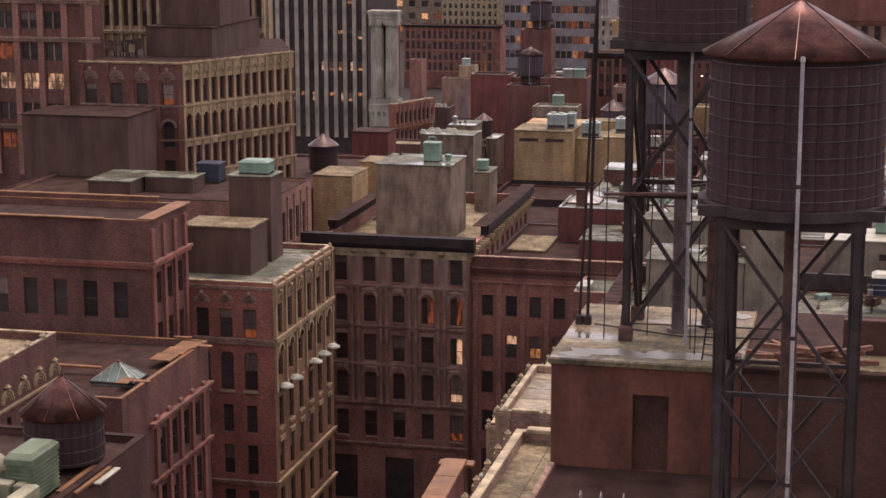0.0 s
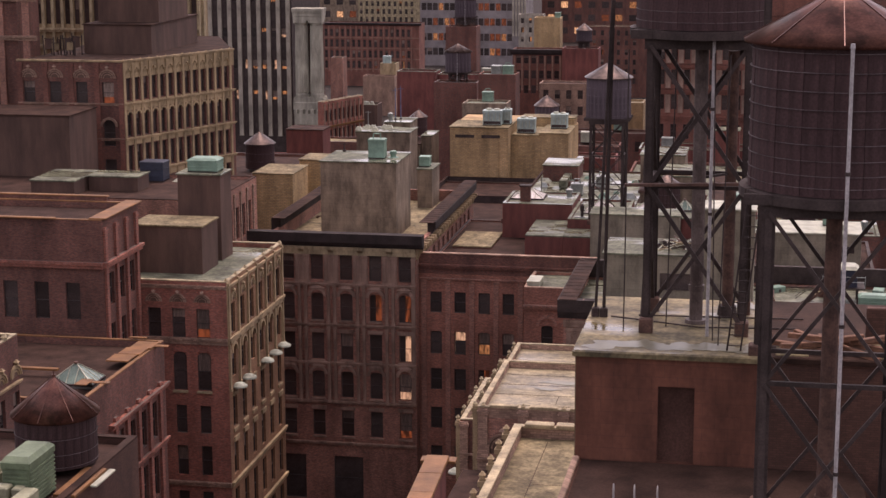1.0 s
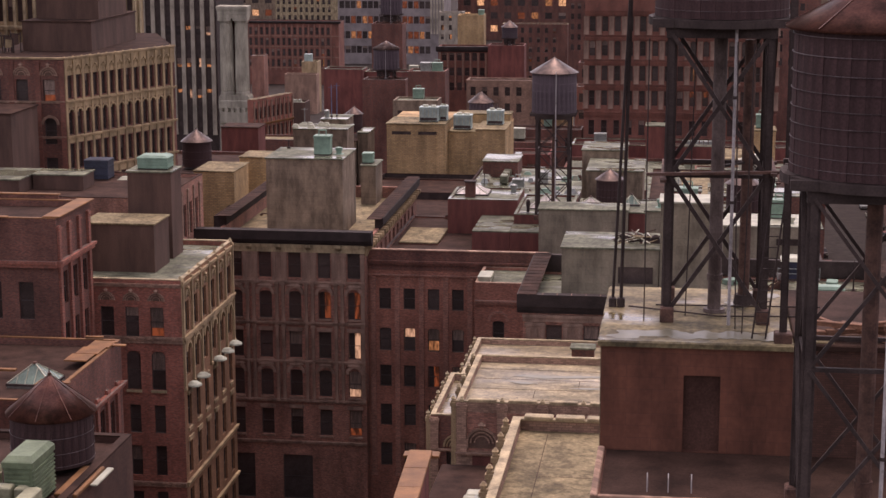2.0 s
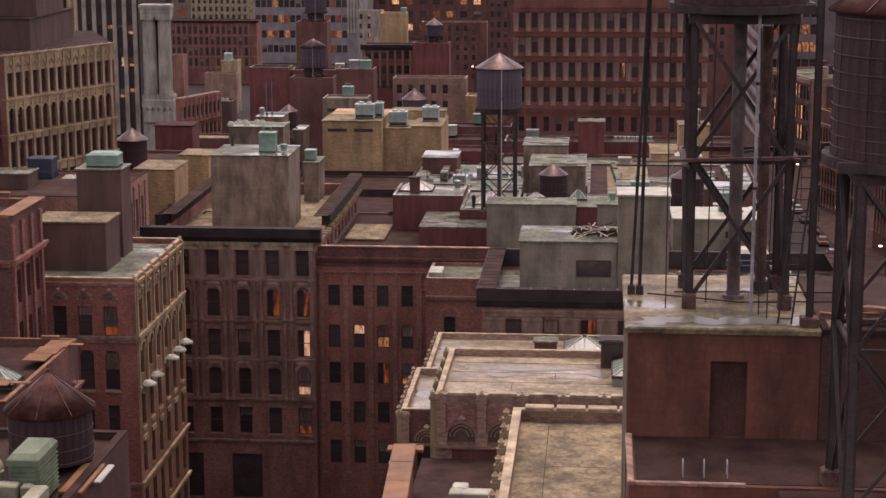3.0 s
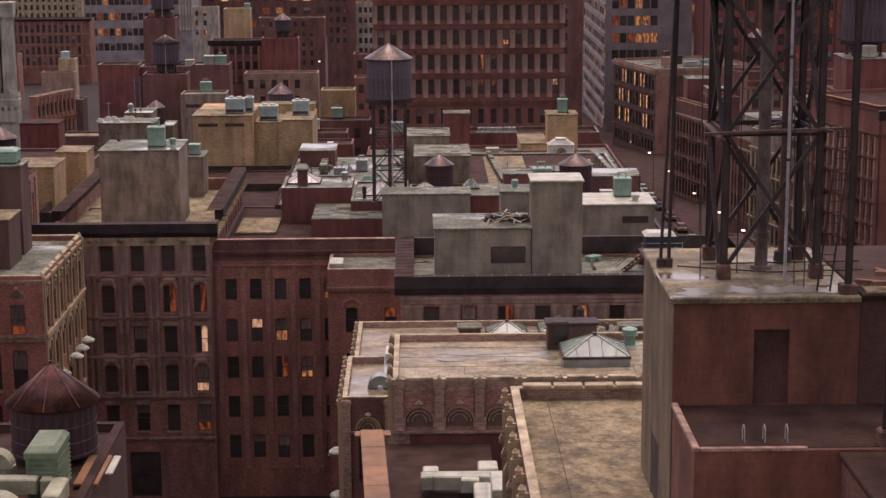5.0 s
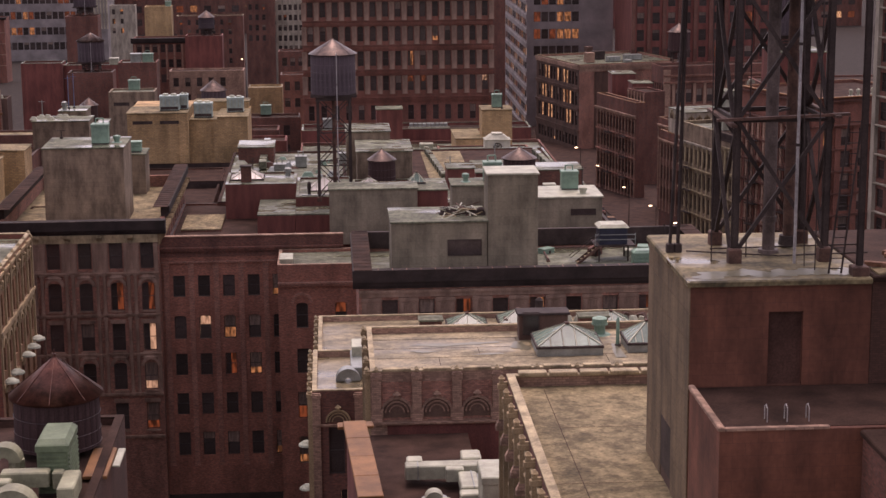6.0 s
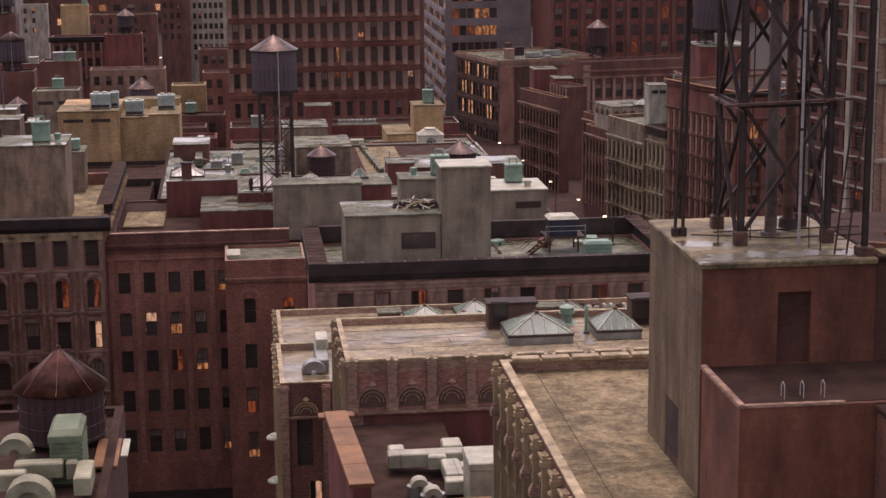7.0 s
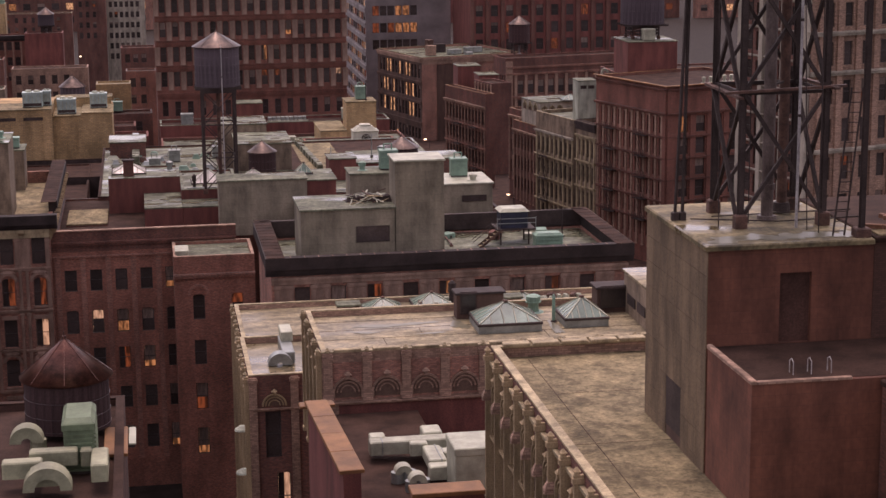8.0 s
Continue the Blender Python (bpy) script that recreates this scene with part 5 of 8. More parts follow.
# brown corner building with a deep dark cornice
b = B("brown_corner_building", "brown brick building with a deep dark metal cornice", -54.0, -37.86, 169.6, 203.0, 26.8, BROWN, ROOFTAN, parapet=1.2, thick=0.4,
      front=[(3.2, 2.95, 5, 1.25, 23.3, 25.85, 0), (3.2, 2.95, 5, 1.25, 19.2, 21.95, 0.5), (3.2, 2.95, 5, 1.25, 15.2, 17.9, 0), (3.2, 2.95, 5, 1.25, 11.3, 14.0, 0.4), (3.2, 2.95, 5, 1.25, 7.3, 9.95, 0), (3.2, 5.9, 3, 3.0, 0.6, 5.2, 0)],
      right=[(4.2, 2.6, 11, 1.2, 22.9, 25.2, 0)],
      lit={("front", 1, 4): LIT_B, ("front", 1, 3): LIT_B, ("front", 2, 4): LIT_C, ("front", 3, 4): LIT_C, ("front", 4, 4): LIT_B})
cornice(b, 16.1, 33.4, 26.7, 0.8, 1.4, CORNICE, "f")
cornice(b, 16.1, 33.4, 26.75, 0.5, 1.2, CORNICE, "rl", plates=1.55, rung=1.15, start=7.5)
band(b, (0, 0, 0), (1, 0, 0), (0, -1, 0), 16.1, 25.88, 26.66, 0.2, STONE, "frieze")
brackets(b, (1.72, 0, 0), (1, 0, 0), (0, -1, 0), 5, 2.95, 26.7, (0.5, 0.5, 0.9), STONE)
band(b, (16.1, 0, 0), (0, 1, 0), (1, 0, 0), 33.4, 25.6, 26.5, 0.12, BUFF, "frieze")
brackets(b, (16.1, 0.6, 0), (0, 1, 0), (1, 0, 0), 25, 1.32, 26.75, (0.3, 0.7, 1.2), BUFF)
pilaster(b, "", (15.86, 0, 10.8), 0, 0.36, 15.0, 0.14, PIERSTONE)
for i in range(5):
    xx = 1.72 + 2.95 * i
    for dx in (-0.32, 0.32):
        pilaster(b, "", (min(xx + dx, 15.7), 0, 18.9), 0, 0.28, 4.0, 0.24, PIERSTONE)
        pilaster(b, "", (min(xx + dx, 15.7), 0, 10.8), 0, 0.28, 7.8, 0.24, PIERSTONE)
    pilaster(b, "", (min(xx, 15.3), 0, 23.0), 0, 1.45, 2.9, 0.14, PIERSTONE, flutes=3)
for z in (22.7, 18.6, 14.7, 10.7, 6.4):
    band(b, (0, 0, 0), (1, 0, 0), (0, -1, 0), 16.1, z, z + 0.3, 0.16, PIERSTONE)
for r, z in enumerate((21.95, 17.9, 14.0, 10.0)):
    for c in range(5):
        part("window_head", Geo().box(2.45 + 2.95 * c, -0.12, z + 0.05, 3.95 + 2.95 * c, 0, z + 0.4) if r % 2 else Geo().arc((3.2 + 2.95 * c, 0, z - 0.3), (1, 0, 0), (0, -1, 0), 0.64, 0.95, 0.18, 10).pyramid(2.4 + 2.95 * c, -0.25, 4.0 + 2.95 * c, 0.02, z + 0.55, z + 0.85, 0.2), PIERSTONE, b)
        part("sill", Geo().box(2.5 + 2.95 * c, -0.14, z - 2.9, 3.9 + 2.95 * c, 0.04, z - 2.72), PIERSTONE, b)
bulkhead("lift_bulkhead", "large stained cement lift bulkhead on the brown building", -50.0, -42.0, 180.0, 187.3, 25.5, 33.55, CEMENT, ROOFGREY)
bulkhead("stair_bulkhead", "small cement stair bulkhead beside the lift bulkhead", -43.4, -41.7, 198.0, 202.4, 25.5, 30.1, CEMENT, ROOFGREY)
vent_unit(-44.5, 182.6, 33.55, 1.7, 1.3, 2.05, TEAL, 0, 0, "tall pale green box unit with a pipe loop", pipe=True)
roof_vent(-42.95, 183.2, 33.55, 0.38, 0.75, TEAL)
vent_unit(-42.8, 199.6, 30.1, 1.2, 1.2, 1.2, TEAL, 0, 2, "small pale green unit on a cement bulkhead")

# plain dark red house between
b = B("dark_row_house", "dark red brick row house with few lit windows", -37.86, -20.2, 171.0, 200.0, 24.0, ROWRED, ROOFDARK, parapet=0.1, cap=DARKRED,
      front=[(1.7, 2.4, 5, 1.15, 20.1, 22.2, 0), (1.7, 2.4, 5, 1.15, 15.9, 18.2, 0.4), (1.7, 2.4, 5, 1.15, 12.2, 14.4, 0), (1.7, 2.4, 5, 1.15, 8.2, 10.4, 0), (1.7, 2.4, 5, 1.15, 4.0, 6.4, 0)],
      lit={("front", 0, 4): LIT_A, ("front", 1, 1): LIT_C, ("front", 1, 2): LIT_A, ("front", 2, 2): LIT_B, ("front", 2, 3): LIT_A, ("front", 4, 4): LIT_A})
part("front_parapet", Geo().box(0, 0, 24.08, 17.65, 0.35, 26.0), DARKRED, b)
part("parapet_coping", Geo().bbox(-0.02, -0.1, 26.0, 17.67, 0.4, 26.12, 0.03), BSTONE, b)
band(b, (0, 0, 0), (1, 0, 0), (0, -1, 0), 17.6, 24.6, 25.0, 0.25, DARKRED)
band(b, (0, 0, 0), (1, 0, 0), (0, -1, 0), 17.6, 23.4, 23.6, 0.14, BROWN)
for i in range(6):
    pilaster(b, "", (0.5 + 2.4 * i, 0, 3.0), 0, 0.5, 20.4, 0.12, BROWN)
bulkhead("low_tan_roof", "low roof platform with pale tan roofing", -36.9, -32.75, 184.2, 192.4, 23.9, 24.2, DARKRED, ROOFTAN, over=0.0)
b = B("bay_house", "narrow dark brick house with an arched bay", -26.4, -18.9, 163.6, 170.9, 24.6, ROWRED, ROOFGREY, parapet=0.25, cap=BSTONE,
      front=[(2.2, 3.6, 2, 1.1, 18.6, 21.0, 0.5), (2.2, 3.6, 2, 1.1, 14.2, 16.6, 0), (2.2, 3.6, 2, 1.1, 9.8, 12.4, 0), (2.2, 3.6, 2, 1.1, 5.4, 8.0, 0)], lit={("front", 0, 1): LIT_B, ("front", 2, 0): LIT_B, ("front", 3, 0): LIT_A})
part("arch_hood", Geo().arc((2.2, 0, 21.0), (1, 0, 0), (0, -1, 0), 0.75, 1.0, 0.14, 10), BROWN, b)
band(b, (0, 0, 0), (1, 0, 0), (0, -1, 0), 7.5, 22.6, 23.0, 0.25, BROWN)
vent_unit(-25.6, 165.5, 24.4, 1.2, 2.6, 0.7, WHITEP, 0, 0, "long pale roof hatch on the bay house")

# long building with the black cornice
DX0, DY0 = -19.3, 134.9
b = B("long_loft_building", "long brown loft building under a deep black cornice", DX0, 9.3, DY0, 149.9, 28.9, BROWN, ROOFGREY, parapet=0.2, thick=0.4,
      front=[(2.4, 2.86, 10, 1.2, 25.7, 27.9, 0)], lit={("front", 0, 4): LIT_A, ("front", 0, 7): LIT_B, ("front", 0, 2): LIT_B})
cornice(b, 28.6, 15.0, 28.85, 0.45, 1.5, CORNICE, "f")
cornice(b, 28.6, 15.0, 28.85, 0.45, 1.5, CORNICE, "rl", plates=1.5, rung=1.2)
part("rear_parapet", Geo().bbox(0.0, 14.6, 28.9, 28.6, 15.0, 30.4, 0.04), IRON, b, "tarred black rear parapet")
band(b, (0, 0, 0), (1, 0, 0), (0, -1, 0), 28.6, 28.15, 28.7, 0.14, PIERSTONE, "frieze")
for i in range(10):
    pilaster(b, "", (0.97 + 2.86 * i, 0, 25.0), 0, 1.5, 3.1, 0.12, PIERSTONE, flutes=3)
for i in range(26):
    part("coping_joint", Geo().box(0.4 + 1.1 * i, -0.42, 30.35, 0.46 + 1.1 * i, 0.3, 30.37), BSTONE, b)
RZ = 28.7
bulkhead("concrete_bulkhead", "long grey concrete block bulkhead with a dark vent", -16.6, -9.05, 138.2, 144.4, RZ, 33.41, GREY, ROOFGREY, vents=((4.4, 7.1, 1.9, 3.2),))
bulkhead("concrete_bulkhead", "tall grey concrete block lift bulkhead", -9.0, -5.05, 138.15, 141.7, RZ, 37.14, GREY, WHITEP)
bulkhead("stair_bulkhead", "grey block stair bulkhead behind the lift", -10.6, -6.0, 156.0, 159.6, 27.0, 33.2, GREY, ROOFGREY)
bulkhead("white_roof_shed", "pale painted block shed with a slot window", -3.6, 4.2, 165.4, 171.4, 27.0, 30.3, GREY, WHITEP, vents=((4.8, 7.2, 1.5, 2.1),))
b = B("rear_loft", "dark rear loft with a tar roof", -14.0, 5.4, 150.1, 178.0, 27.15, DARKRED, ROOFDARK, parapet=0.15, cap=IRON)
vent_unit(1.6, 169.6, 30.3, 1.6, 1.3, 1.8, TEAL, 0, 0, "tall pale green box unit with a pipe loop", pipe=True)
roof_vent(2.5, 166.6, 30.3, 0.4, 0.7, WHITEP)
vent_unit(-6.9, 157.8, 33.2, 1.6, 1.2, 1.8, TEAL, 0, 2, "pale green box unit beside the lift bulkhead", pipe=True)
roof_vent(-9.3, 157.6, 33.2, 0.32, 0.8, TEAL)
vent_unit(4.2, 141.4, RZ, 2.3, 1.2, 1.3, TEAL, 0, 3, "low pale green ventilation unit with rounded lid", domed=True)
b = thing("blue_roof_cabin", (0.6, 143.6, RZ - 0.6), "small dark blue roof cabin with a white lid on a frame", "cabin")
part("frame", Geo().box(0, 0, 0, 0.12, 0.12, 2.0).box(2.4, 0, 0, 2.52, 0.12, 2.0).box(0, 2, 0, 0.12, 2.12, 2.0).box(2.4, 2, 0, 2.52, 2.12, 2.0).box(-0.3, -0.3, 1.9, 3.0, 2.4, 2.0), IRON, b)
part("cabin", Geo().bbox(0.1, 0.1, 2.0, 2.4, 2.0, 3.4, 0.04), material("dark_blue_paint", (0.028, 0.03, 0.052), 0.6), b)
part("lid", Geo().pyramid(-0.05, -0.05, 2.55, 2.15, 3.4, 3.65, 0.75), WHITEP, b)
g = Geo()
for p, q in (((-0.3, -0.3, 2.0), (-0.3, -0.3, 3.0)), ((3.0, -0.3, 2.0), (3.0, -0.3, 3.0)), ((-0.3, -0.3, 2.9), (3.0, -0.3, 2.9)), ((-0.3, -0.3, 2.5), (3.0, -0.3, 2.5))):
    g.beam(p, q, 0.05)
part("railing", g, GALV, b)
b = thing("roof_stairs", (-1.4, 143.0, RZ - 0.6), "weathered wooden stairs up to the blue roof cabin", "stairs")
for s in (0.0, 0.9):
    part("stringer", Geo().beam((-0.4, s, 0.1), (2.0, s, 2.0), 0.06, 0.2), RUST, b)
    part("handrail", Geo().beam((-0.4, s, 1.1), (2.0, s, 3.0), 0.05), IRON, b)
for k in range(8):
    part("tread", Geo().box(-0.4 + 0.3 * k, 0, 0.12 + 0.24 * k, -0.1 + 0.3 * k, 0.9, 0.17 + 0.24 * k), ROOFTAN, b)
for k in range(34):
    rr = random.Random(200 + k)
    b = thing("scrap_lath", (-12.6 + rr.uniform(0, 3.1), 140.4 + rr.uniform(-1.0, 1.4), 33.42 + rr.uniform(0, 0.75)), "weathered wooden lath in a scrap heap", "lath", "laths of the scrap heap")
    b.rotation_euler = (rr.uniform(-0.3, 0.3), rr.uniform(-0.35, 0.35), rr.uniform(0, 3.1))
    s = rr.uniform(0.4, 0.9)
    part("lath", Geo().box(-s, -0.05, 0, s, 0.05, 0.05), (WHITEP, STONE, WHITEP, RUST)[k % 4], b)
for k in range(5):
    rr = random.Random(300 + k)
    b = thing("scrap_sack", (-12.2 + 0.7 * k, 140.9 + rr.uniform(-0.3, 0.4), 33.4), "dark slumped rubbish sack in the scrap heap", "sack", "sacks of the scrap heap")
    part("sack", Geo().pyramid(-0.5, -0.4, 0.5, 0.4, 0, 0.5, 0.45).pyramid(-0.3, -0.3, 0.35, 0.3, 0.45, 0.62, 0.3), IRON, b)
b = thing("roof_hole_tarp", (5.6, 137.0, RZ), "dark tarpaulin folded over a roof vent", "tarpaulin")
part("tarpaulin", Geo().pyramid(0, 0, 2.0, 1.6, 0, 0.9, 0.5), IRON, b)

# middle roofs with the second water tank
b = B("maroon_workshop", "maroon rendered workshop block with a grey wet roof", -25.0, -19.0, 186.4, 199.0, 26.95, MAROON, ROOFGREY, parapet=0.15, cap=ROOFGREY)
b = B("maroon_workshop", "taller maroon rendered workshop with a skylight on its roof", -32.6, -25.02, 191.0, 199.0, 27.62, MAROON, ROOFGREY, parapet=0.12, cap=ROOFGREY)
bulkhead("workshop_step", "low maroon step roof with pale membrane", -28.9, -25.02, 182.0, 190.9, 0, 26.0, MAROON, ROOFGREY, over=0.0)
bulkhead("workshop_step", "low maroon step roof with pale membrane", -25.0, -20.1, 182.0, 186.3, 0, 26.0, MAROON, ROOFGREY, over=0.0)

bulkhead("cement_bulkhead", "wide grey cement bulkhead with streaks", -21.5, -12.75, 175.7, 179.6, 24.0, 29.63, GREY, ROOFGREY)
bulkhead("maroon_bulkhead", "maroon rendered bulkhead with a grey lid", -12.7, -9.6, 177.6, 184.0, 24.0, 29.1, MAROON, ROOFGREY)
skylight(-13.4, -11.7, 180.6, 182.2, 29.1, 0.2, 0.9, "small copper-framed pyramid roof light", 3)
skylight(-32.2, -28.6, 194.2, 197.6, 27.5, 0.15, 0.95, "skylight with a square chimney, sky reflection in its pale colour", 4, BRIGHTGLASS)
bulkhead("chimney", "dark square brick chimney on a skylight roof", -31.0, -29.9, 193.2, 194.0, 27.5, 29.3, DARKRED, IRON, "chimney")
roof_vent(-26.0, 196.6, 27.5, 0.4, 1.0)
for x, y in ((-23.8, 190.6), (-19.0, 189.5)):
    skylight(x, x + 3.6, y, y + 3.0, 26.8, 0.1, 1.3, "pyramid skylight under the tank stand, sky reflection in its pale colour", 4, BRIGHTGLASS)
water_tank(-20.85, 186.3, 26.8, 2.32, 11.1, 4.15, 1.45, 1.65, "weathered wooden water tank on a steel stand", pole=(0.35, -2.45, 0.0, 15.3), hoops=6, riser=0.2, wood=GREYWOOD, riser_mat=RUST)
roof_vent(-23.6, 187.6, 26.8, 0.22, 1.6, IRON)
bulkhead("grey_roof_block", "flat grey roof block behind the tank", -18.3, -12.0, 203.0, 212.0, 0, 29.2, CEMENT, ROOFGREY)
bulkhead("grey_roof_block", "flat grey stepped roof block", -19.4, -14.2, 212.2, 219.0, 0, 30.2, CEMENT, ROOFGREY)
water_tank(-15.55, 200.4, 25.9, 1.55, 0.02, 2.78, 1.1, 1.0, "small squat wooden tank with a copper cone", hoops=4, staves=22)
water_tank(-1.2, 189.0, 25.9, 1.75, 0.02, 4.48, 1.1, 1.0, "small squat wooden tank with a copper cone", hoops=4, staves=22)
vent_unit(-10.4, 192.0, 25.9, 3.0, 1.6, 1.2, TEAL, 0, 3, "wide pale green rooftop unit with a rounded lid", domed=True)
b = B("court_house", "dark brick house with patched roofs behind the lofts", -18.9, 7.0, 186.5, 202.0, 26.05, DARKRED, ROOFGREY, parapet=0.15, cap=ROOFGREY)
B("rear_court_house", "dark brick rear house with tan roofing", -11.8, 7.0, 202.2, 237.5, 24.05, DARKRED, ROOFDARK, parapet=0.15, cap=ROOFGREY)
bulkhead("roof_walk", "pale tan roofing strip between copings", -9.4, -4.2, 203.5, 236.5, 23.85, 23.95, DARKRED, ROOFTAN, over=0.0)
bulkhead("roof_block", "low maroon roof block with a grey lid", -4.5, 1.5, 205.0, 214.0, 23.9, 26.2, MAROON, ROOFGREY)
bulkhead("roof_block", "low dark roof block with a grey lid", 1.0, 6.6, 196.0, 201.0, 25.9, 27.9, DARKRED, ROOFGREY)
bulkhead("roof_block", "small maroon stair block on a roof", -8.5, -5.5, 195.0, 199.0, 25.9, 28.4, MAROON, ROOFGREY)
for k, (x, y, z) in enumerate(((-14.0, 190.0, 25.9), (-11.5, 194.5, 25.9), (2.4, 192.0, 25.9), (5.6, 190.5, 25.9), (5.6, 206.0, 23.9), (-9.9, 208.0, 23.9), (3.0, 221.0, 23.9), (-29.4, 203.5, 24.1), (-27.0, 201.8, 24.1), (-23.0, 201.0, 24.1))):
    (roof_vent(x, y, z, 0.35, 1.1) if k % 2 else vent_unit(x, y, z, 1.3, 1.1, 1.1, (TEAL, GALV, WHITEP)[k % 3], 0, 2, "small pale rooftop unit on the court house"))
B("yard_house", "dark brick house with a tar roof behind the tank", -34.0, -19.5, 199.2, 236.0, 24.25, DARKRED, ROOFGREY, parapet=0.15, cap=ROOFDARK)

# left side: gothic office house, its flank angled to fit the camera's view, and what stands round it
def polygon_building(name, label, pts, z1, mat, rows, lit=None, roof=None, cap=None, category="building"):
    """A house on a ground plan that is not square. pts: the plan, counter-clockwise; rows: window rows for each side, as in building()."""
    x0, y0 = pts[0]
    b = thing(name, (x0, y0, 0), label, category)
    g, lit = Geo(), lit or {}
    P2 = [Vector((x - x0, y - y0, 0)) for x, y in pts]
    for i, p in enumerate(P2):
        q = P2[(i + 1) % len(P2)]
        u = q - p
        length = u.length
        u = u.normalized()
        turn = math.degrees(math.atan2(u.y, u.x))
        holes, wins = [], []
        for r, (first, step, count, w, s, t, arch) in enumerate(rows.get(i, ())):
            for c in range(count):
                m = first + step * c
                if m + w / 2 > length - 0.1:
                    continue
                holes.append((m - w / 2, m + w / 2, s, t))
                wins.append((m, w, s, t, arch, lit.get((i, r, c), GLASS)))
        n = facade(g, p, u, length, z1, holes)
        for m, w, s, t, arch, mt in wins:
            window(b, p + u * m - n * 0.2 + Vector((0, 0, s)), turn, w, t - s, arch, mt, BUFF if i == 1 else mat)
    part("wall", g, mat, b)
    part("roof", Geo().add([(p.x, p.y, z1 - 0.02) for p in P2], [tuple(range(len(P2)))]), roof or ROOFDARK, b)
    g = Geo()
    for i, p in enumerate(P2[:2]):
        g.beam(p + Vector((0, 0, z1 + 0.1)), P2[(i + 1) % len(P2)] + Vector((0, 0, z1 + 0.1)), 0.35, 0.2)
    part("coping", g, cap or mat, b)
    return b


AX, AY = -71.35, 180.7
ADIR = Vector((7.27, 15.7, 0)).normalized()
END = (AX + ADIR.x * 17.3, AY + ADIR.y * 17.3)
side_rows = [(0.75, 1.27, 13, 0.62, 39.2, 41.6, 0), (0.75, 1.27, 13, 0.62, 35.4, 38.0, 1.0), (0.75, 1.27, 13, 0.62, 31.8, 34.4, 0), (0.75, 1.27, 13, 0.62, 27.6, 30.6, 0)]
front_rows = [(1.25, 2.93, 4, 1.3, 38.9, 41.2, 0), (1.25, 2.93, 4, 1.3, 34.4, 37.2, 0.9), (1.25, 2.93, 4, 1.3, 30.4, 33.0, 0)]
b = polygon_building("gothic_office_house", "brick office house with a buff gothic flank", [(-83.1, AY), (AX, AY), END, (-71.3, 214.0), (-83.1, 214.0)], 43.3, DARKRED, {1: side_rows, 0: front_rows}, {(0, 0, 3): LIT_B}, ROOFDARK, BUFF)
AOX, AOY = AX + 83.1, 0
turn = math.degrees(math.atan2(ADIR.y, ADIR.x))
aside = Vector((ADIR.y, -ADIR.x, 0))
part("flank_facing", Geo().add([(AOX + ADIR.x * a + aside.x * 0.03, ADIR.y * a + aside.y * 0.03, z) for a, z in ((0, 41.6), (17.3, 41.6), (17.3, 43.3), (0, 43.3))], [(0, 1, 2, 3)]), BUFF, b, "buff terracotta facing")
for i in range(14):
    a = 0.12 + 1.27 * i
    pos = (AOX + ADIR.x * a, ADIR.y * a, 27.0)
    pilaster(b, "", pos, turn, 0.3, 16.2, 0.14, BUFF)
    finial(b, (AOX + ADIR.x * a, ADIR.y * a, 43.35), 0.5, BUFF)
    if i < 13:
        blind_arch(b, (AOX + ADIR.x * (a + 0.63), ADIR.y * (a + 0.63), 41.7), turn, 0.42, BUFF, stem=0.35)
        part("arch_hood", Geo().arc((AOX + ADIR.x * (a + 0.63), ADIR.y * (a + 0.63), 37.72), ADIR, aside, 0.3, 0.48, 0.14, 8), BUFF, b)
        part("spandrel", Geo().add([(AOX + ADIR.x * q + aside.x * 0.05, ADIR.y * q + aside.y * 0.05, z) for z in (38.2, 39.1) for q in (a, a + 1.27)], [(0, 1, 3, 2)]), BUFF, b)
        part("spandrel", Geo().add([(AOX + ADIR.x * q + aside.x * 0.05, ADIR.y * q + aside.y * 0.05, z) for z in (34.5, 35.3) for q in (a, a + 1.27)], [(0, 1, 3, 2)]), BUFF, b)
        part("spandrel", Geo().add([(AOX + ADIR.x * q + aside.x * 0.05, ADIR.y * q + aside.y * 0.05, z) for z in (30.7, 31.7) for q in (a, a + 1.27)], [(0, 1, 3, 2)]), BUFF, b)
for z in (38.7, 35.0, 31.4):
    band(b, (AOX, 0, 0), ADIR, aside, 17.3, z, z + 0.25, 0.18, BUFF)
    band(b, (0, 0, 0), (1, 0, 0), (0, -1, 0), AOX, z, z + 0.25, 0.12, BSTONE)
for i in range(4):
    blind_arch(b, (1.25 + 2.93 * i, -0.01, 41.6), 0, 0.95, BSTONE)
    part("arch_hood", Geo().arc((1.25 + 2.93 * i, 0, 36.5), (1, 0, 0), (0, -1, 0), 0.72, 0.98, 0.16, 10), BSTONE, b)
for i in range(5):
    pilaster(b, "", (min(11.5, 0.3 + 2.86 * i), 0, 30), 0, 0.55, 13.2, 0.15, CRIMSON)
bulkhead("roof_block", "dark brown cement block before the gothic house", -85.3, -73.6, 171.0, 178.5, 0, 38.9, SHAFT, ROOFDARK)
b = B("flat_roof_house", "dark brown house with flat pale roofs and arched flank", -82.0, -54.7, 158.0, 172.6, 32.9, BROWN, ROOFDARK, parapet=0.3, cap=ROOFDARK, right=[(1.6, 2.1, 6, 1.0, 27.8, 31.0, 0.6), (1.6, 2.1, 6, 1.0, 23.0, 26.4, 0)])
for i in range(7):
    pilaster(b, "", (27.3, 0.55 + 2.1 * i, 20), 90, 0.35, 12.4, 0.12, BSTONE)
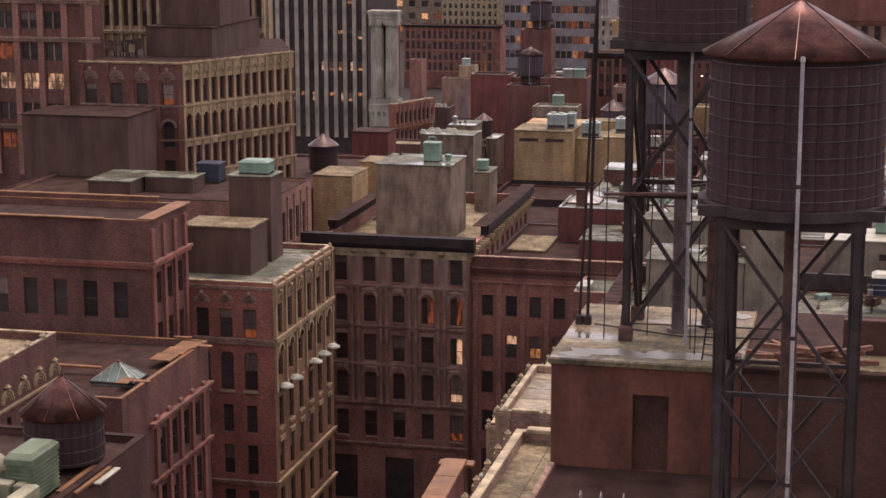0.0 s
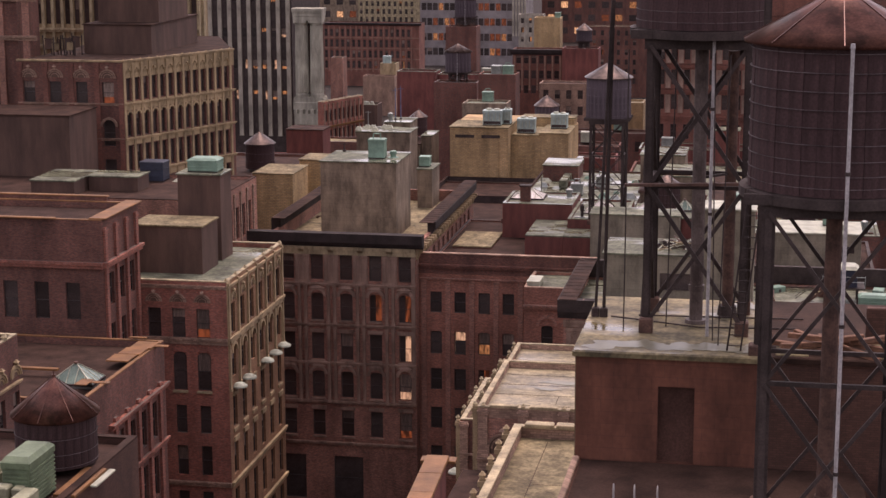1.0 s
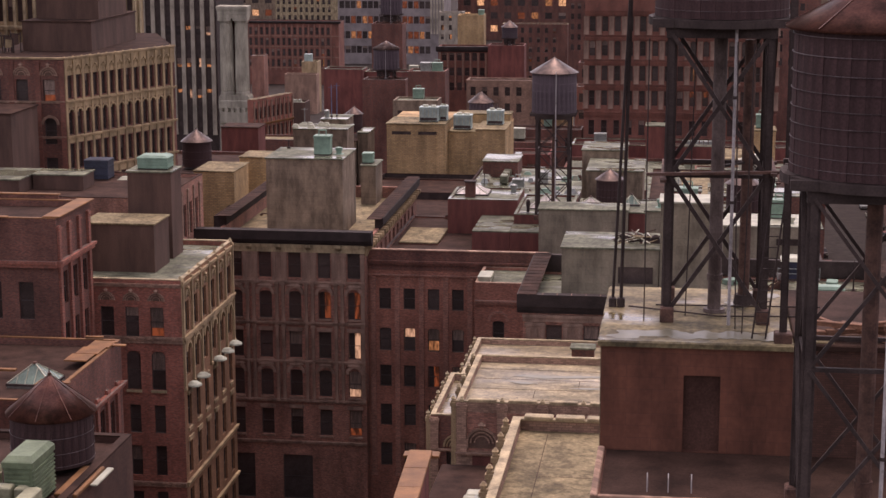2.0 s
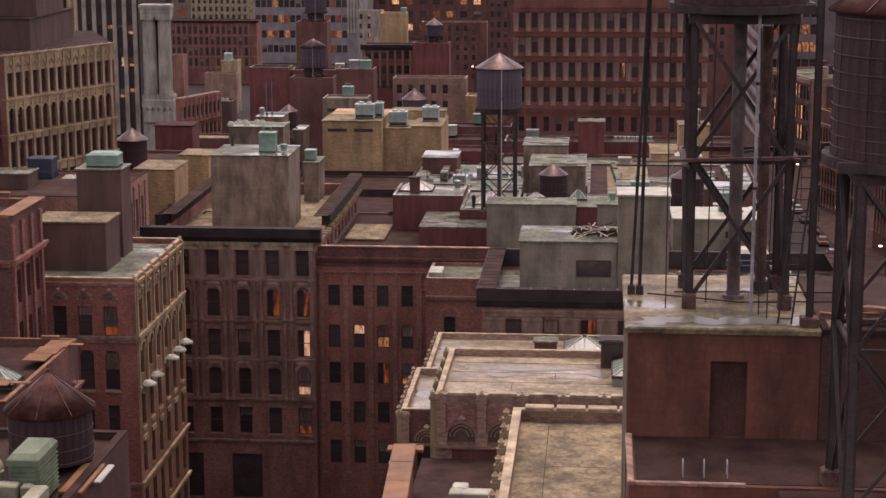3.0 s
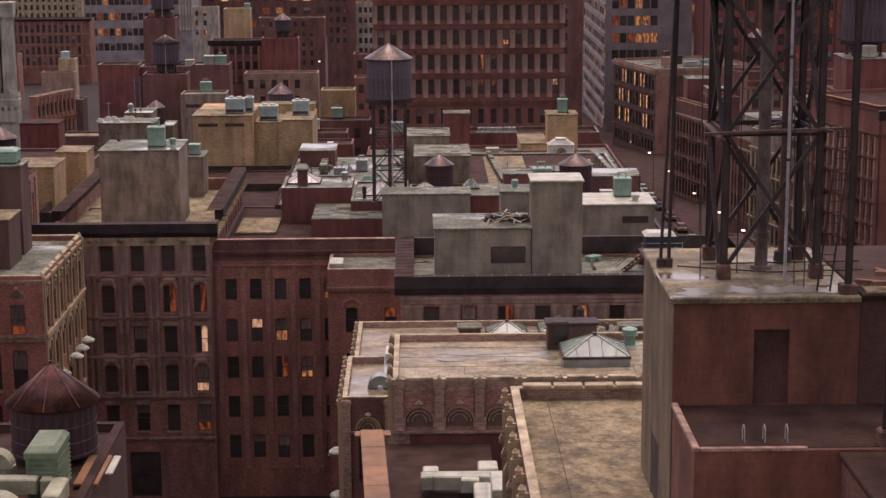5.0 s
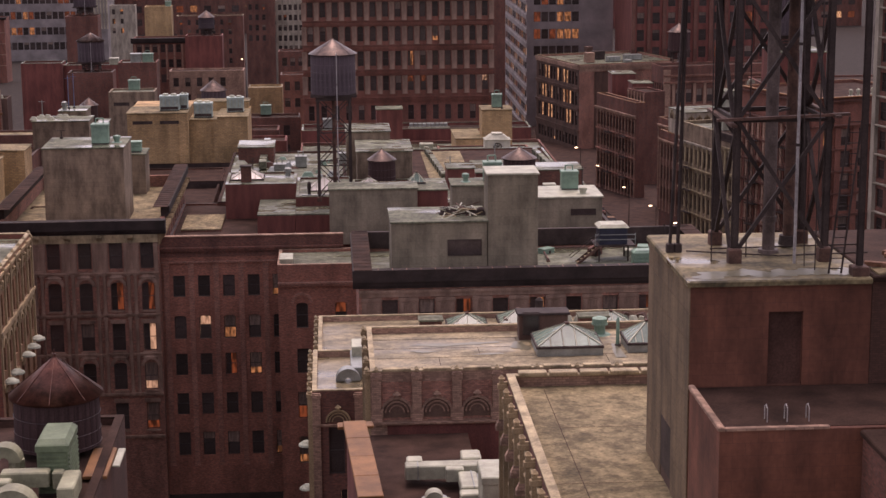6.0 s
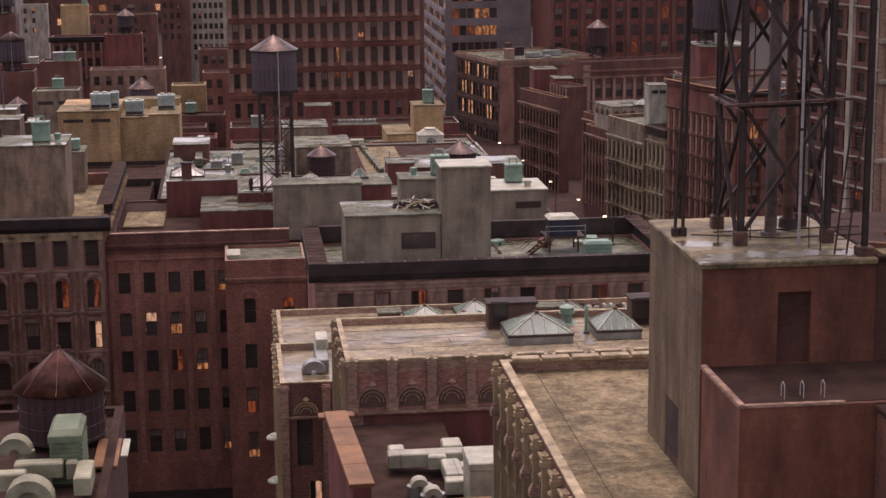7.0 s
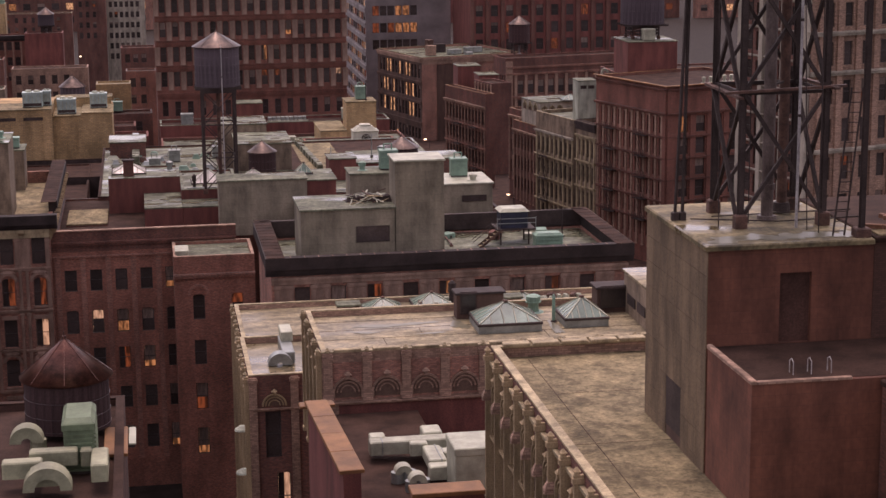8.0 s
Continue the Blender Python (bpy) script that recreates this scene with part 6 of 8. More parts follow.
bulkhead("flat_bulkhead", "low dark bulkhead with a broad pale green-grey lid", -73.4, -69.05, 160.4, 166.9, 32.6, 34.1, SHAFT, ROOFGREY)
bulkhead("flat_bulkhead", "low dark bulkhead under a pale green-grey lid", -68.9, -63.9, 163.7, 166.9, 32.6, 34.1, SHAFT, ROOFGREY)
vent_unit(-64.6, 170.6, 32.6, 2.4, 2.0, 2.0, material("dark_blue_metal", (0.03, 0.035, 0.052), 0.5), 0, 2, "dark blue rooftop unit with a pale lid")
for k in range(4):
    b = thing("roof_sheet", (-62.0 + 0.8 * k, 170.4 + 0.3 * k, 32.6), "crumpled pale sheet on the flat roof", "sheet", "pale sheets on the flat roof")
    part("sheet", Geo().pyramid(-0.6, -0.5, 0.7, 0.5, 0, 0.3, 0.4), WHITEP, b)
b = B("hall_house", "dark brown office house with rows of lit windows", -125.0, -85.2, 186.0, 192.0, 60.0, DARKRED, ROOFDARK, parapet=0.5,
      front=[(22.0, 2.9, 7, 2.0, z, z + 1.9, 0) for z in (50.2, 46.4, 42.9, 39.6, 36.2, 32.9)],
      lit={("front", 3, 3): LIT_C, ("front", 3, 4): LIT_C, ("front", 3, 5): LIT_C, ("front", 2, 3): LIT_B, ("front", 5, 3): LIT_B})
for i in range(8):
    pilaster(b, "", (20.55 + 2.9 * i, 0, 30.0), 0, 0.7, 28.0, 0.25, BROWN)
for i in range(7):
    part("mullion", Geo().box(21.92 + 2.9 * i, 0.08, 32.9, 22.08 + 2.9 * i, 0.2, 52.1), BSTONE, b)
for z in (45.0, 49.2, 35.2):
    band(b, (0, 0, 0), (1, 0, 0), (0, -1, 0), 42.1, z, z + 0.5, 0.35, BSTONE)
b = B("ornate_tall_house", "tall pale stone house with ornate piers", -100.4, -77.6, 226.0, 229.5, 60.0, BUFF, ROOFDARK, parapet=0.5, front=[(0.75, 1.33, 17, 0.7, 43.6, 47.4, 0), (0.75, 1.33, 17, 0.7, 48.6, 53, 0)])
for i in range(18):
    pilaster(b, "", (0.12 + 1.33 * i, 0, 36), 0, 0.34, 22, 0.3, STONE)
pilaster(b, "", (22.8, 1.2, 30), 90, 0.6, 28, 0.3, STONE)
for z in (42.6, 47.6, 40.4):
    band(b, (0, 0, 0), (1, 0, 0), (0, -1, 0), 22.8, z, z + 0.5, 0.4, STONE)
bulkhead("dark_tower_block", "plain dark maroon roof block on the gothic house", -79.2, -71.4, 190.0, 206.0, 43.28, 46.55, SHAFT, ROOFDARK)
bulkhead("dark_tower_block", "tall plain dark maroon lift shaft", -78.6, -71.5, 193.0, 203.0, 46.55, 60.0, SHAFT, ROOFDARK)
for k in range(7):
    rr = random.Random(640 + k)
    b = thing("roof_scaffold", (-82.4 + 0.45 * k, 186.5 + rr.uniform(0, 2.5), 43.28), "dark steel scaffold frame with hanging sheets on a roof", "scaffold", "scaffold frames on the gothic house")
    h = rr.uniform(1.6, 3.0)
    part("post", Geo().beam((0, 0, 0), (rr.uniform(-0.2, 0.2), 0, h), 0.1), IRON, b)
    part("post", Geo().beam((0.9, 0.4, 0), (0.9, 0.4, h * 0.9), 0.1), IRON, b)
    part("rail", Geo().beam((0, 0, h * 0.85), (0.9, 0.4, h * 0.8), 0.07), IRON, b)
    part("sheet", Geo().add([(0.05, 0.02, h * 0.3), (0.7, 0.32, h * 0.35), (0.7, 0.36, h * 0.82), (0.05, 0.06, h * 0.85), (0.05, 0.06, h * 0.3), (0.7, 0.36, h * 0.35), (0.7, 0.40, h * 0.82), (0.05, 0.10, h * 0.85)], [(0, 1, 2, 3), (7, 6, 5, 4), (0, 4, 5, 1), (1, 5, 6, 2), (2, 6, 7, 3), (3, 7, 4, 0)]), (SHAFT, BUFF)[k % 2], b)

# striped office tower and the columned temple top
ROWS = (34.0, 25.4, 17.6, 10.0)
LITS = {0: (9, 11, 12), 1: (10, 12), 2: (8, 9, 10, 11, 12), 3: (5, 6, 7, 9, 10, 11, 12)}
b = B("striped_tower", "dark office tower with pale vertical stone piers", -155.4, -121.6, 432.0, 460.0, 60.0, IRON, ROOFDARK, parapet=0.3,
      front=[(1.92, 2.48, 13, 1.3, z - 1.0, z + 1.3, 0) for z in ROWS], lit={("front", r, c): (LIT_A, LIT_C, LIT_A)[(r + c) % 3] for r, cs in LITS.items() for c in cs})
for i in range(14):
    pilaster(b, "", (0.68 + 2.48 * i, 0, 0), 0, 1.0, 60, 0.5, PIER)
b = thing("temple_top", (-119.6, 425.5, 0), "pale stone temple front with two fluted columns", "building")
part("podium", Geo().box(0, 0, -16, 7.3, 4, 7.5).bbox(-0.2, -0.3, 7.5, 7.5, 4, 9.4, 0.2).box(0.2, -0.8, 4.0, 7.1, 0, 6.6).box(-0.1, -0.1, 9.4, 7.4, 4, 10.2).box(0.1, -0.1, 10.2, 7.2, 4, 10.6), TEMPLE, b)
for q in range(5):
    part("podium_block", Geo().bbox(0.1 + 1.4 * q, -0.75, 6.6, 0.9 + 1.4 * q, 0.0, 7.6, 0.06), TEMPLE, b)
part("back_wall", Geo().box(0.3, 3.5, 10.6, 6.8, 4.0, 29.1), DARKRED, b)
part("entablature", Geo().bbox(0.1, -0.2, 29.1, 7.1, 4, 30.1, 0.06).bbox(0.0, -0.3, 30.1, 7.2, 4, 31.0, 0.06).bbox(-0.1, -0.45, 31.0, 7.3, 4, 31.35, 0.05).bbox(-0.2, -0.55, 31.35, 7.4, 4, 32.0, 0.08), TEMPLE, b)
for cx in (1.75, 5.45):
    n = 80
    pts, faces = [], []
    for zz, rr in ((11.6, 1.7), (18, 1.66), (27.9, 1.52)):
        for i in range(n):
            a = 2 * math.pi * i / n
            q = rr * (1 - (0.0, 0.07, 0.10, 0.07)[i % 4])
            pts.append((cx + q * math.cos(a), 1.6 + q * math.sin(a), zz))
    for r in range(2):
        for i in range(n):
            faces.append((r * n + i, r * n + (i + 1) % n, (r + 1) * n + (i + 1) % n, (r + 1) * n + i))
    part("column", Geo().add(pts, faces), TEMPLE, b)
    part("column_base", Geo().cyl(cx, 1.6, 10.6, 11.2, 1.75, 1.75, 24).cyl(cx, 1.6, 11.2, 11.65, 1.7, 1.5, 24), TEMPLE, b)
    part("capital", Geo().cyl(cx, 1.6, 27.9, 28.5, 1.53, 1.7, 24).bbox(cx - 1.7, -0.15, 28.5, cx + 1.6, 3.3, 29.1, 0.06), TEMPLE, b)

# middle distance left of the tank
bulkhead("tan_brick_block", "tan brick roof block with streaks", -64.1, -59.3, 203.0, 210.0, 0, 28.3, TAN, ROOFTAN)
bulkhead("tan_brick_block", "small tan brick roof block", -60.6, -57.0, 211.0, 216.0, 0, 28.8, TAN, ROOFTAN)
B("parapet_yard", "low dark house with a stepped black parapet", -60.0, -52.0, 196.0, 225.0, 24.2, IRON, ROOFTAN, parapet=0.8, cap=ROOFDARK)
water_tank(-72.0, 233.0, 23.48, 1.95, 0.6, 3.4, 1.5, 1.2, "dark squat water tank with a small copper cone", hoops=4, staves=22)
B("left_low_house", "low dark brick house with a tar roof", -90.0, -60.5, 218.0, 246.0, 24.0, DARKRED, ROOFDARK, parapet=0.3)
bulkhead("maroon_roof_house", "maroon flat-roofed house with a thin coping", -74.4, -68.9, 255.0, 259.5, 0, 26.35, MAROON, ROOFDARK)
bulkhead("grey_cement_block", "grey cement roof block with clutter on top", -61.5, -53.9, 245.0, 250.3, 0, 27.66, CEMENT, ROOFGREY)
bulkhead("grey_cement_block", "taller grey cement roof block", -58.7, -55.0, 250.7, 256.0, 0, 28.3, CEMENT, ROOFGREY)
for k in range(6):
    rr = random.Random(700 + k)
    b = thing("roof_junk", (-61.5 + 0.8 * k, 246.0 + rr.uniform(0, 3.5), 27.66), "pale scrap sheet lying on a cement roof", "scrap", "scrap on the cement roof")
    part("sheet", Geo().pyramid(-0.5, -0.4, 0.5, 0.4, 0, 0.4, 0.5), WHITEP, b)
roof_vent(-58.0, 251.6, 28.3, 0.4, 1.2, GALV)
bulkhead("tank_house", "plain grey house under a small tank", -57.5, -54.7, 256.5, 264.0, 0, 24.4, CEMENT, ROOFDARK)
water_tank(-56.0, 262.0, 24.4, 1.25, 0.6, 2.7, 1.0, 0.8, "small violet-grey water tank with a copper cone", hoops=3, staves=20, pole=(-0.4, -1.5, -1.0, 3.6))
bulkhead("low_grey_house", "low grey house with slot windows", -54.5, -53.0, 256.3, 262.0, 0, 25.65, CEMENT, ROOFGREY, vents=((0.4, 1.2, 20, 21),))
B("dark_lower_house", "low dark house with a tar roof between blocks", -52.0, -36.0, 206.0, 250.0, 20.0, DARKRED, ROOFDARK, parapet=0.5, cap=ROOFDARK)

# tan brick power block
b = thing("tan_power_block", (-49.6, 252.7, 0), "tan brick plant block with pale ventilators on top", "building")
part("wall", Geo().box(0, 0, -2, 8.3, 15, 27.4), TAN, b)
part("wall", Geo().box(8.31, 3.3, 0, 12.2, 16, 26.0).box(12.4, 3.3, 0, 16.6, 16, 26.35).box(12.2, 3.5, 0, 12.4, 16, 26.0), TAN, b)
part("wall", Geo().box(8.31, 12.4, 26.0, 16.4, 16, 27.4), TAN, b)
part("pier", Geo().box(7.2, -0.12, 0, 8.42, 0.0, 27.4), TAN, b)
part("pier", Geo().box(11.7, 3.15, 0, 12.6, 3.3, 25.9), TAN, b)
part("lid", Geo().bbox(-0.15, -0.15, 27.4, 8.45, 7.5, 27.56, 0.04), ROOFTAN, b)
part("lid", Geo().bbox(8.46, 3.1, 26.0, 12.3, 12.3, 26.14, 0.04).bbox(12.3, 3.1, 26.35, 16.75, 12.3, 26.48, 0.04), ROOFTAN, b)
part("lid", Geo().bbox(8.46, 12.32, 27.4, 16.6, 16, 27.54, 0.04), ROOFTAN, b)
for x0 in (0.75, 4.55):
    part("slot_window", Geo().box(x0, -0.03, 25.95, x0 + 2.75, -0.004, 26.4), IRON, b, "dark horizontal slot")
part("slot_window", Geo().box(16.5, 10.5, 20, 16.53, 12.5, 22), IRON, b)
for x, y, z, w in ((-43.8, 255.2, 27.56, 2.7), (-41.9, 256.6, 27.56, 1.1), (-39.3, 258.0, 26.14, 2.6), (-34.9, 261.0, 26.48, 2.4)):
    u_ = vent_unit(x, y, z, w, 1.6, 2.15, PALETEAL, 0, 0, "pale blue-grey finned condenser on an open steel frame", domed=False)
    for k in range(5):
        xx = -w / 2 + w * (k + 0.5) / 5
        part("fin", Geo().box(xx - 0.03, -0.9, 0.75, xx + 0.03, -0.8, 1.8), WHITEP, u_)
    # Black plate on the casing, painted as shade inside an open frame.
    part("intake", Geo().box(-w / 2 + 0.12, -0.83, 0.2, w / 2 - 0.12, -0.804, 0.62), IRON, u_, "dark plate painting the shade of an open lower frame")
    part("fan_cap", Geo().cyl(-w * 0.2, 0, 2.15, 2.4, w * 0.17, w * 0.15, 14).cyl(w * 0.22, 0, 2.15, 2.35, w * 0.17, w * 0.15, 14), WHITEP, u_)
B("tar_roof_house", "low house with a black tar roof by the plant block", -50.0, -28.0, 236.5, 252.0, 20.4, IRON, ROOFDARK, parapet=0.5, cap=ROOFDARK)
b = thing("coping_strip", (-30.2, 222.0, 24.3), "pale stepped coping wall on the flat roof", "parapet")
for k in range(8):
    part("coping_block", Geo().bbox(0, 2.6 * k, 0, 0.9, 2.6 * k + 2.5, 0.9, 0.04), ROOFGREY, b)
b = thing("coping_strip", (-8.2, 214.0, 23.95), "long pale stone coping wall on the court roof", "parapet")
for k in range(9):
    part("coping_block", Geo().bbox(0.2 - 0.12 * k, 2.5 * k, 0, 0.85 - 0.12 * k, 2.5 * k + 2.45, 0.7, 0.04), ROOFGREY, b)
b = thing("coping_strip", (5.8, 214.0, 23.9), "long pale stone coping wall beside the street", "parapet")
for k in range(8):
    part("coping_block", Geo().bbox(0.2 - 0.12 * k, 2.5 * k, 0, 0.85 - 0.12 * k, 2.5 * k + 2.45, 0.7, 0.04), ROOFGREY, b)
for x, y in ((-27.5, 218.0), (-25.0, 224.0), (-19.5, 226.0)):
    vent_unit(x, y, 24.1, 1.4, 1.2, 1.5, GALV, 0, 2, "grey metal rooftop unit in a cluttered yard", pipe=True)
bulkhead("yard_bulkhead", "low dark bulkhead with pale clutter", -33.0, -28.5, 228.0, 234.0, 24.1, 26.2, DARKRED, ROOFGREY)
bulkhead("brick_stack", "small maroon stair tower with a pale lid", -13.8, -9.6, 290.0, 294.0, 0, 22.8, MAROON, ROOFGREY)
B("low_maroon_house", "low maroon house in front of the brick facade", -26.0, 12.0, 296.0, 303.5, 18.6, MAROON, ROOFDARK, parapet=0.4, cap=ROOFGREY)
b = thing("louvre_row", (-8.0, 300.0, 18.25), "row of pale louvred fans on a low roof", "ventilator")
for k in range(9):
    part("fan_box", Geo().bbox(0.72 * k, 0, 0, 0.72 * k + 0.6, 0.9, 0.75, 0.05), GALV, b)
part("rail", Geo().box(-0.3, -1.5, 0.0, 6.6, -1.3, 0.35), WHITEP, b)
B("street_low_house", "low dark house along the street", -26.0, 12.5, 258.0, 289.0, 17.6, DARKRED, ROOFGREY, parapet=0.4)
bulkhead("tan_stair_tower", "tan brick stair tower with a pale unit", 1.0, 5.4, 262.0, 267.0, 0, 26.1, TAN, ROOFTAN)
vent_unit(3.4, 264.5, 26.1, 1.5, 1.4, 2.0, TEAL, 0, 0, "tall pale green unit with a pipe loop", pipe=True)
bulkhead("tan_low_block", "low tan brick block with a dark door", -2.9, 1.0, 262.0, 272.0, 0, 21.9, TAN, ROOFTAN, vents=((0.6, 1.6, 18.0, 20.6),))
b = thing("cooling_tower", (-0.2, 243.4, 22.3), "white cooling tower with a round fan grille", "cooling tower")
part("platform", Geo().box(-0.8, -0.6, -0.15, 4.4, 3.2, 0.0).box(-0.7, -0.5, -0.9, -0.5, -0.3, -0.15).box(4.1, -0.5, -0.9, 4.3, -0.3, -0.15).box(-0.7, 2.9, -0.9, -0.5, 3.1, -0.15).box(4.1, 2.9, -0.9, 4.3, 3.1, -0.15), RUST, b)
part("casing", Geo().bbox(0, 0, 0, 3.5, 2.6, 2.0, 0.12).pyramid(0.1, 0.1, 3.4, 2.5, 2.0, 2.6, 0.6).bbox(1.0, 0.6, 2.6, 2.5, 2.0, 2.85, 0.05), CLOTH, b)
part("rim", Geo().bbox(-0.12, -0.12, 0.0, 3.62, 2.72, 0.22, 0.04).bbox(-0.08, -0.08, 1.9, 3.58, 2.68, 2.06, 0.04), WHITEP, b)
for q in range(6):
    part("platform_post", Geo().beam((-0.7 + q, -0.55, 0.0), (-0.7 + q, -0.55, 0.9), 0.06), GALV, b)
part("platform_rail", Geo().beam((-0.7, -0.55, 0.9), (4.3, -0.55, 0.9), 0.06).beam((-0.7, -0.55, 0.45), (4.3, -0.55, 0.45), 0.05), GALV, b)
part("fan_ring", Geo().arc((1.75, -0.01, 1.0), (1, 0, 0), (0, -1, 0), 0.5, 0.62, 0.08, 20, 0, 2 * math.pi), IRON, b)
for k in range(8):
    a = math.pi * k / 4
    part("fan_blade", Geo().beam((1.75, -0.05, 1.0), (1.75 + 0.5 * math.cos(a), -0.05, 1.0 + 0.5 * math.sin(a)), 0.09), IRON, b)
B("cooling_house", "low dark brick house carrying a cooling tower", -6.0, 7.0, 238.0, 257.0, 21.5, DARKRED, ROOFGREY, parapet=0.1)

# the wide brick facade
b = B("brick_warehouse", "wide red brick warehouse with many tall windows", -26.0, 8.6, 329.0, 352.0, 62.0, CRIMSON, ROOFDARK, parapet=0.5,
      front=[(1.4, 2.27, 15, 1.05, z, z + 2.7, a) for z, a in ((21.2, 0), (25.7, 0), (30.2, 0.8), (34.6, 0), (15.8, 0))], lit={("front", 2, 10): LIT_A, ("front", 1, 8): LIT_A, ("front", 0, 14): LIT_C, ("front", 0, 8): LIT_B, ("front", 0, 9): LIT_B})
for i in range(16):
    for z in (20.6, 25.1, 29.6, 34.0):
        pilaster(b, "", (0.3 + 2.27 * i, 0, z), 0, 0.9, 3.3, 0.3, PIERSTONE)
for z in (14.6, 19.2, 24.2, 28.7, 33.1, 37.5):
    band(b, (0, 0, 0), (1, 0, 0), (0, -1, 0), 34.6, z, z + 0.55, 0.26, CRIMSON)
    band(b, (0, 0, 0), (1, 0, 0), (0, -1, 0), 34.6, z + 0.62, z + 0.76, 0.32, CRIMSON)

# street to the right: a sawtooth row of houses, each turned to fit the camera's view
b = B("street_loft", "dark street loft with lit upper windows", 41.5, 70.0, 451.8, 480.4, 12.4, BROWN, ROOFGREY, parapet=0.5, cap=ROOFTAN, turned=15.5, recess=0.35, facing={"left": SHAFT},
      left=[(2.2, 2.05, 13, 1.45, z, z + h_, 0) for z, h_ in ((7.0, 3.4), (1.9, 3.4), (-3.2, 3.6), (-8.6, 2.8))],
      lit={("left", r, c): (LIT_D, LIT_A, LIT_D)[(r + c) % 3] for r, cs in {0: (2, 3, 6, 8, 9), 1: (1, 2, 4, 8, 9, 10), 2: (1, 3, 4, 9, 10), 3: (5,)}.items() for c in cs})
for z in (5.6, 0.5, -4.9):
    band(b, (0, 28.6, 0), (0, -1, 0), (-1, 0, 0), 28.6, z, z + 0.7, 0.25, SHAFT, "spandrel_band")
band(b, (0, 28.6, 0), (0, -1, 0), (-1, 0, 0), 28.6, 11.1, 12.2, 0.3, BSTONE)
band(b, (0, 0, 0), (1, 0, 0), (0, -1, 0), 28.5, 10.6, 12.2, 0.3, BSTONE)
pilaster(b, "", (1.9, 0, -16), 0, 3.6, 26.6, 0.3, BROWN)
part("blank_bay", Geo().box(4.2, -0.05, -16, 9.5, 0, 10.4), SHAFT, b, "dark blank bay between piers")
pilaster(b, "", (11.2, 0, -16), 0, 2.8, 26.6, 0.3, BROWN)
for x, y, w_, h_, m in ((45.5, 462.0, 2.2, 2.6, BSTONE), (49.0, 470.0, 3.0, 2.2, IRON), (52.0, 464.0, 3.4, 1.3, GALV), (57.5, 467.0, 4.6, 1.5, GALV), (47.0, 474.0, 1.6, 3.0, RUST), (55.0, 459.0, 1.6, 1.0, GALV)):
    vent_unit(x, y, 11.9, w_, 2.0, h_, m, 15.5, 2, "rooftop unit on the flat roof of the street loft")
b = B("banded_office", "grey office block with lit bands of windows", 35.3, 60.0, 516.0, 580.0, 60.0, OFFICE, ROOFDARK, parapet=0.4, recess=0.3,
      front=[(2.9, 2.2, 6, 1.95, z, z + 2.8, 0) for z in (8.4, 13.2, 18.1, 22.9, 27.7)], left=[(3.0, 5.2, 12, 4.6, -12.2 + 4.1 * k, -10.0 + 4.1 * k, 0) for k in range(9)],
      lit={**{("left", r, c): (LIT_A, LIT_C, LIT_B)[(r + c) % 3] for r in range(9) for c in range(12) if (r * 3 + c * 5) % 7 < 4}, **{("front", r, c): LIT_A if c > 2 else LIT_B for r, cs in {1: (0, 2, 3, 4, 5), 2: (0, 3, 4), 3: (1, 3)}.items() for c in cs}})
for k in range(10):
    band(b, (0, 64, 0), (0, -1, 0), (-1, 0, 0), 64, -14.0 + 4.1 * k, -12.6 + 4.1 * k, 0.2, OFFICE, "spandrel_band")
B("pale_narrow_tower", "narrow pale tower with a column of dark windows", 61.5, 66.0, 560.0, 566.0, 60.0, PIER, ROOFDARK, parapet=0.4, front=[(2.3, 2.0, 1, 1.6, z, z + 3.2, 0) for z in (8.0, 12.6, 17.2, 21.8)])
b = B("pier_tower", "dark maroon tower with vertical piers", 60.0, 108.0, 484.0, 512.0, 60.0, MAROON, ROOFDARK, parapet=0.4, front=[(2.5, 4.2, 11, 2.0, 6 + 4.6 * k, 9 + 4.6 * k, 0) for k in range(5)], lit={("front", 2, 2): LIT_B, ("front", 1, 5): LIT_B, ("front", 3, 7): LIT_B})
for i in range(12):
    pilaster(b, "", (0.5 + 4.2 * i, 0, 0), 0, 1.0, 56, 0.6, DARKRED)
# a tall corner house behind the row, windows in its front
b = B("street_house_tall", "dark brownstone street house with a windowed front", 59.2, 95.0, 431.8, 440.0, 13.7, DARKRED, ROOFDARK, parapet=0.4, turned=10.0,
      front=[(4.0, 2.7, 12, 1.5, z, z + 3.2, 0) for z in (5.0, 0.2, -4.6, -9.4)], left=[(1.2, 1.6, 5, 0.9, z, z + 3.0, 0.8) for z in (6.6, 2.2, -2.2)], lit={("front", 0, 7): LIT_A, ("front", 2, 1): LIT_B})
for i in range(13):
    pilaster(b, "", (2.65 + 2.7 * i, 0, -12), 0, 0.7, 21.5, 0.2, BSTONE)
for z in (9.6, 11.2, 3.9, -0.9):
    band(b, (0, 0, 0), (1, 0, 0), (0, -1, 0), 35.5, z, z + 0.5, 0.3, BROWN)
pilaster(b, "", (0.9, 0, -14), 0, 1.7, 27.0, 0.3, BSTONE)
water_tank(65.6, 446.0, 13.4, 2.7, 3.0, 4.6, 2.0, 1.6, "grey water tank behind the street houses", hoops=3, staves=20)
# maroon row house with a stepped roof block
b = B("street_house_row", "dark red row house with a copper-lipped cornice", 39.9, 42.0, 356.8, 375.8, 14.6, DARKRED, ROOFDARK, parapet=0.4, cap=COPPER, turned=16.0, recess=0.3,
      left=[(1.2, 1.5, 12, 0.85, z, z + 2.6, 0.5) for z in (8.2, 4.0, -0.2, -4.4)])
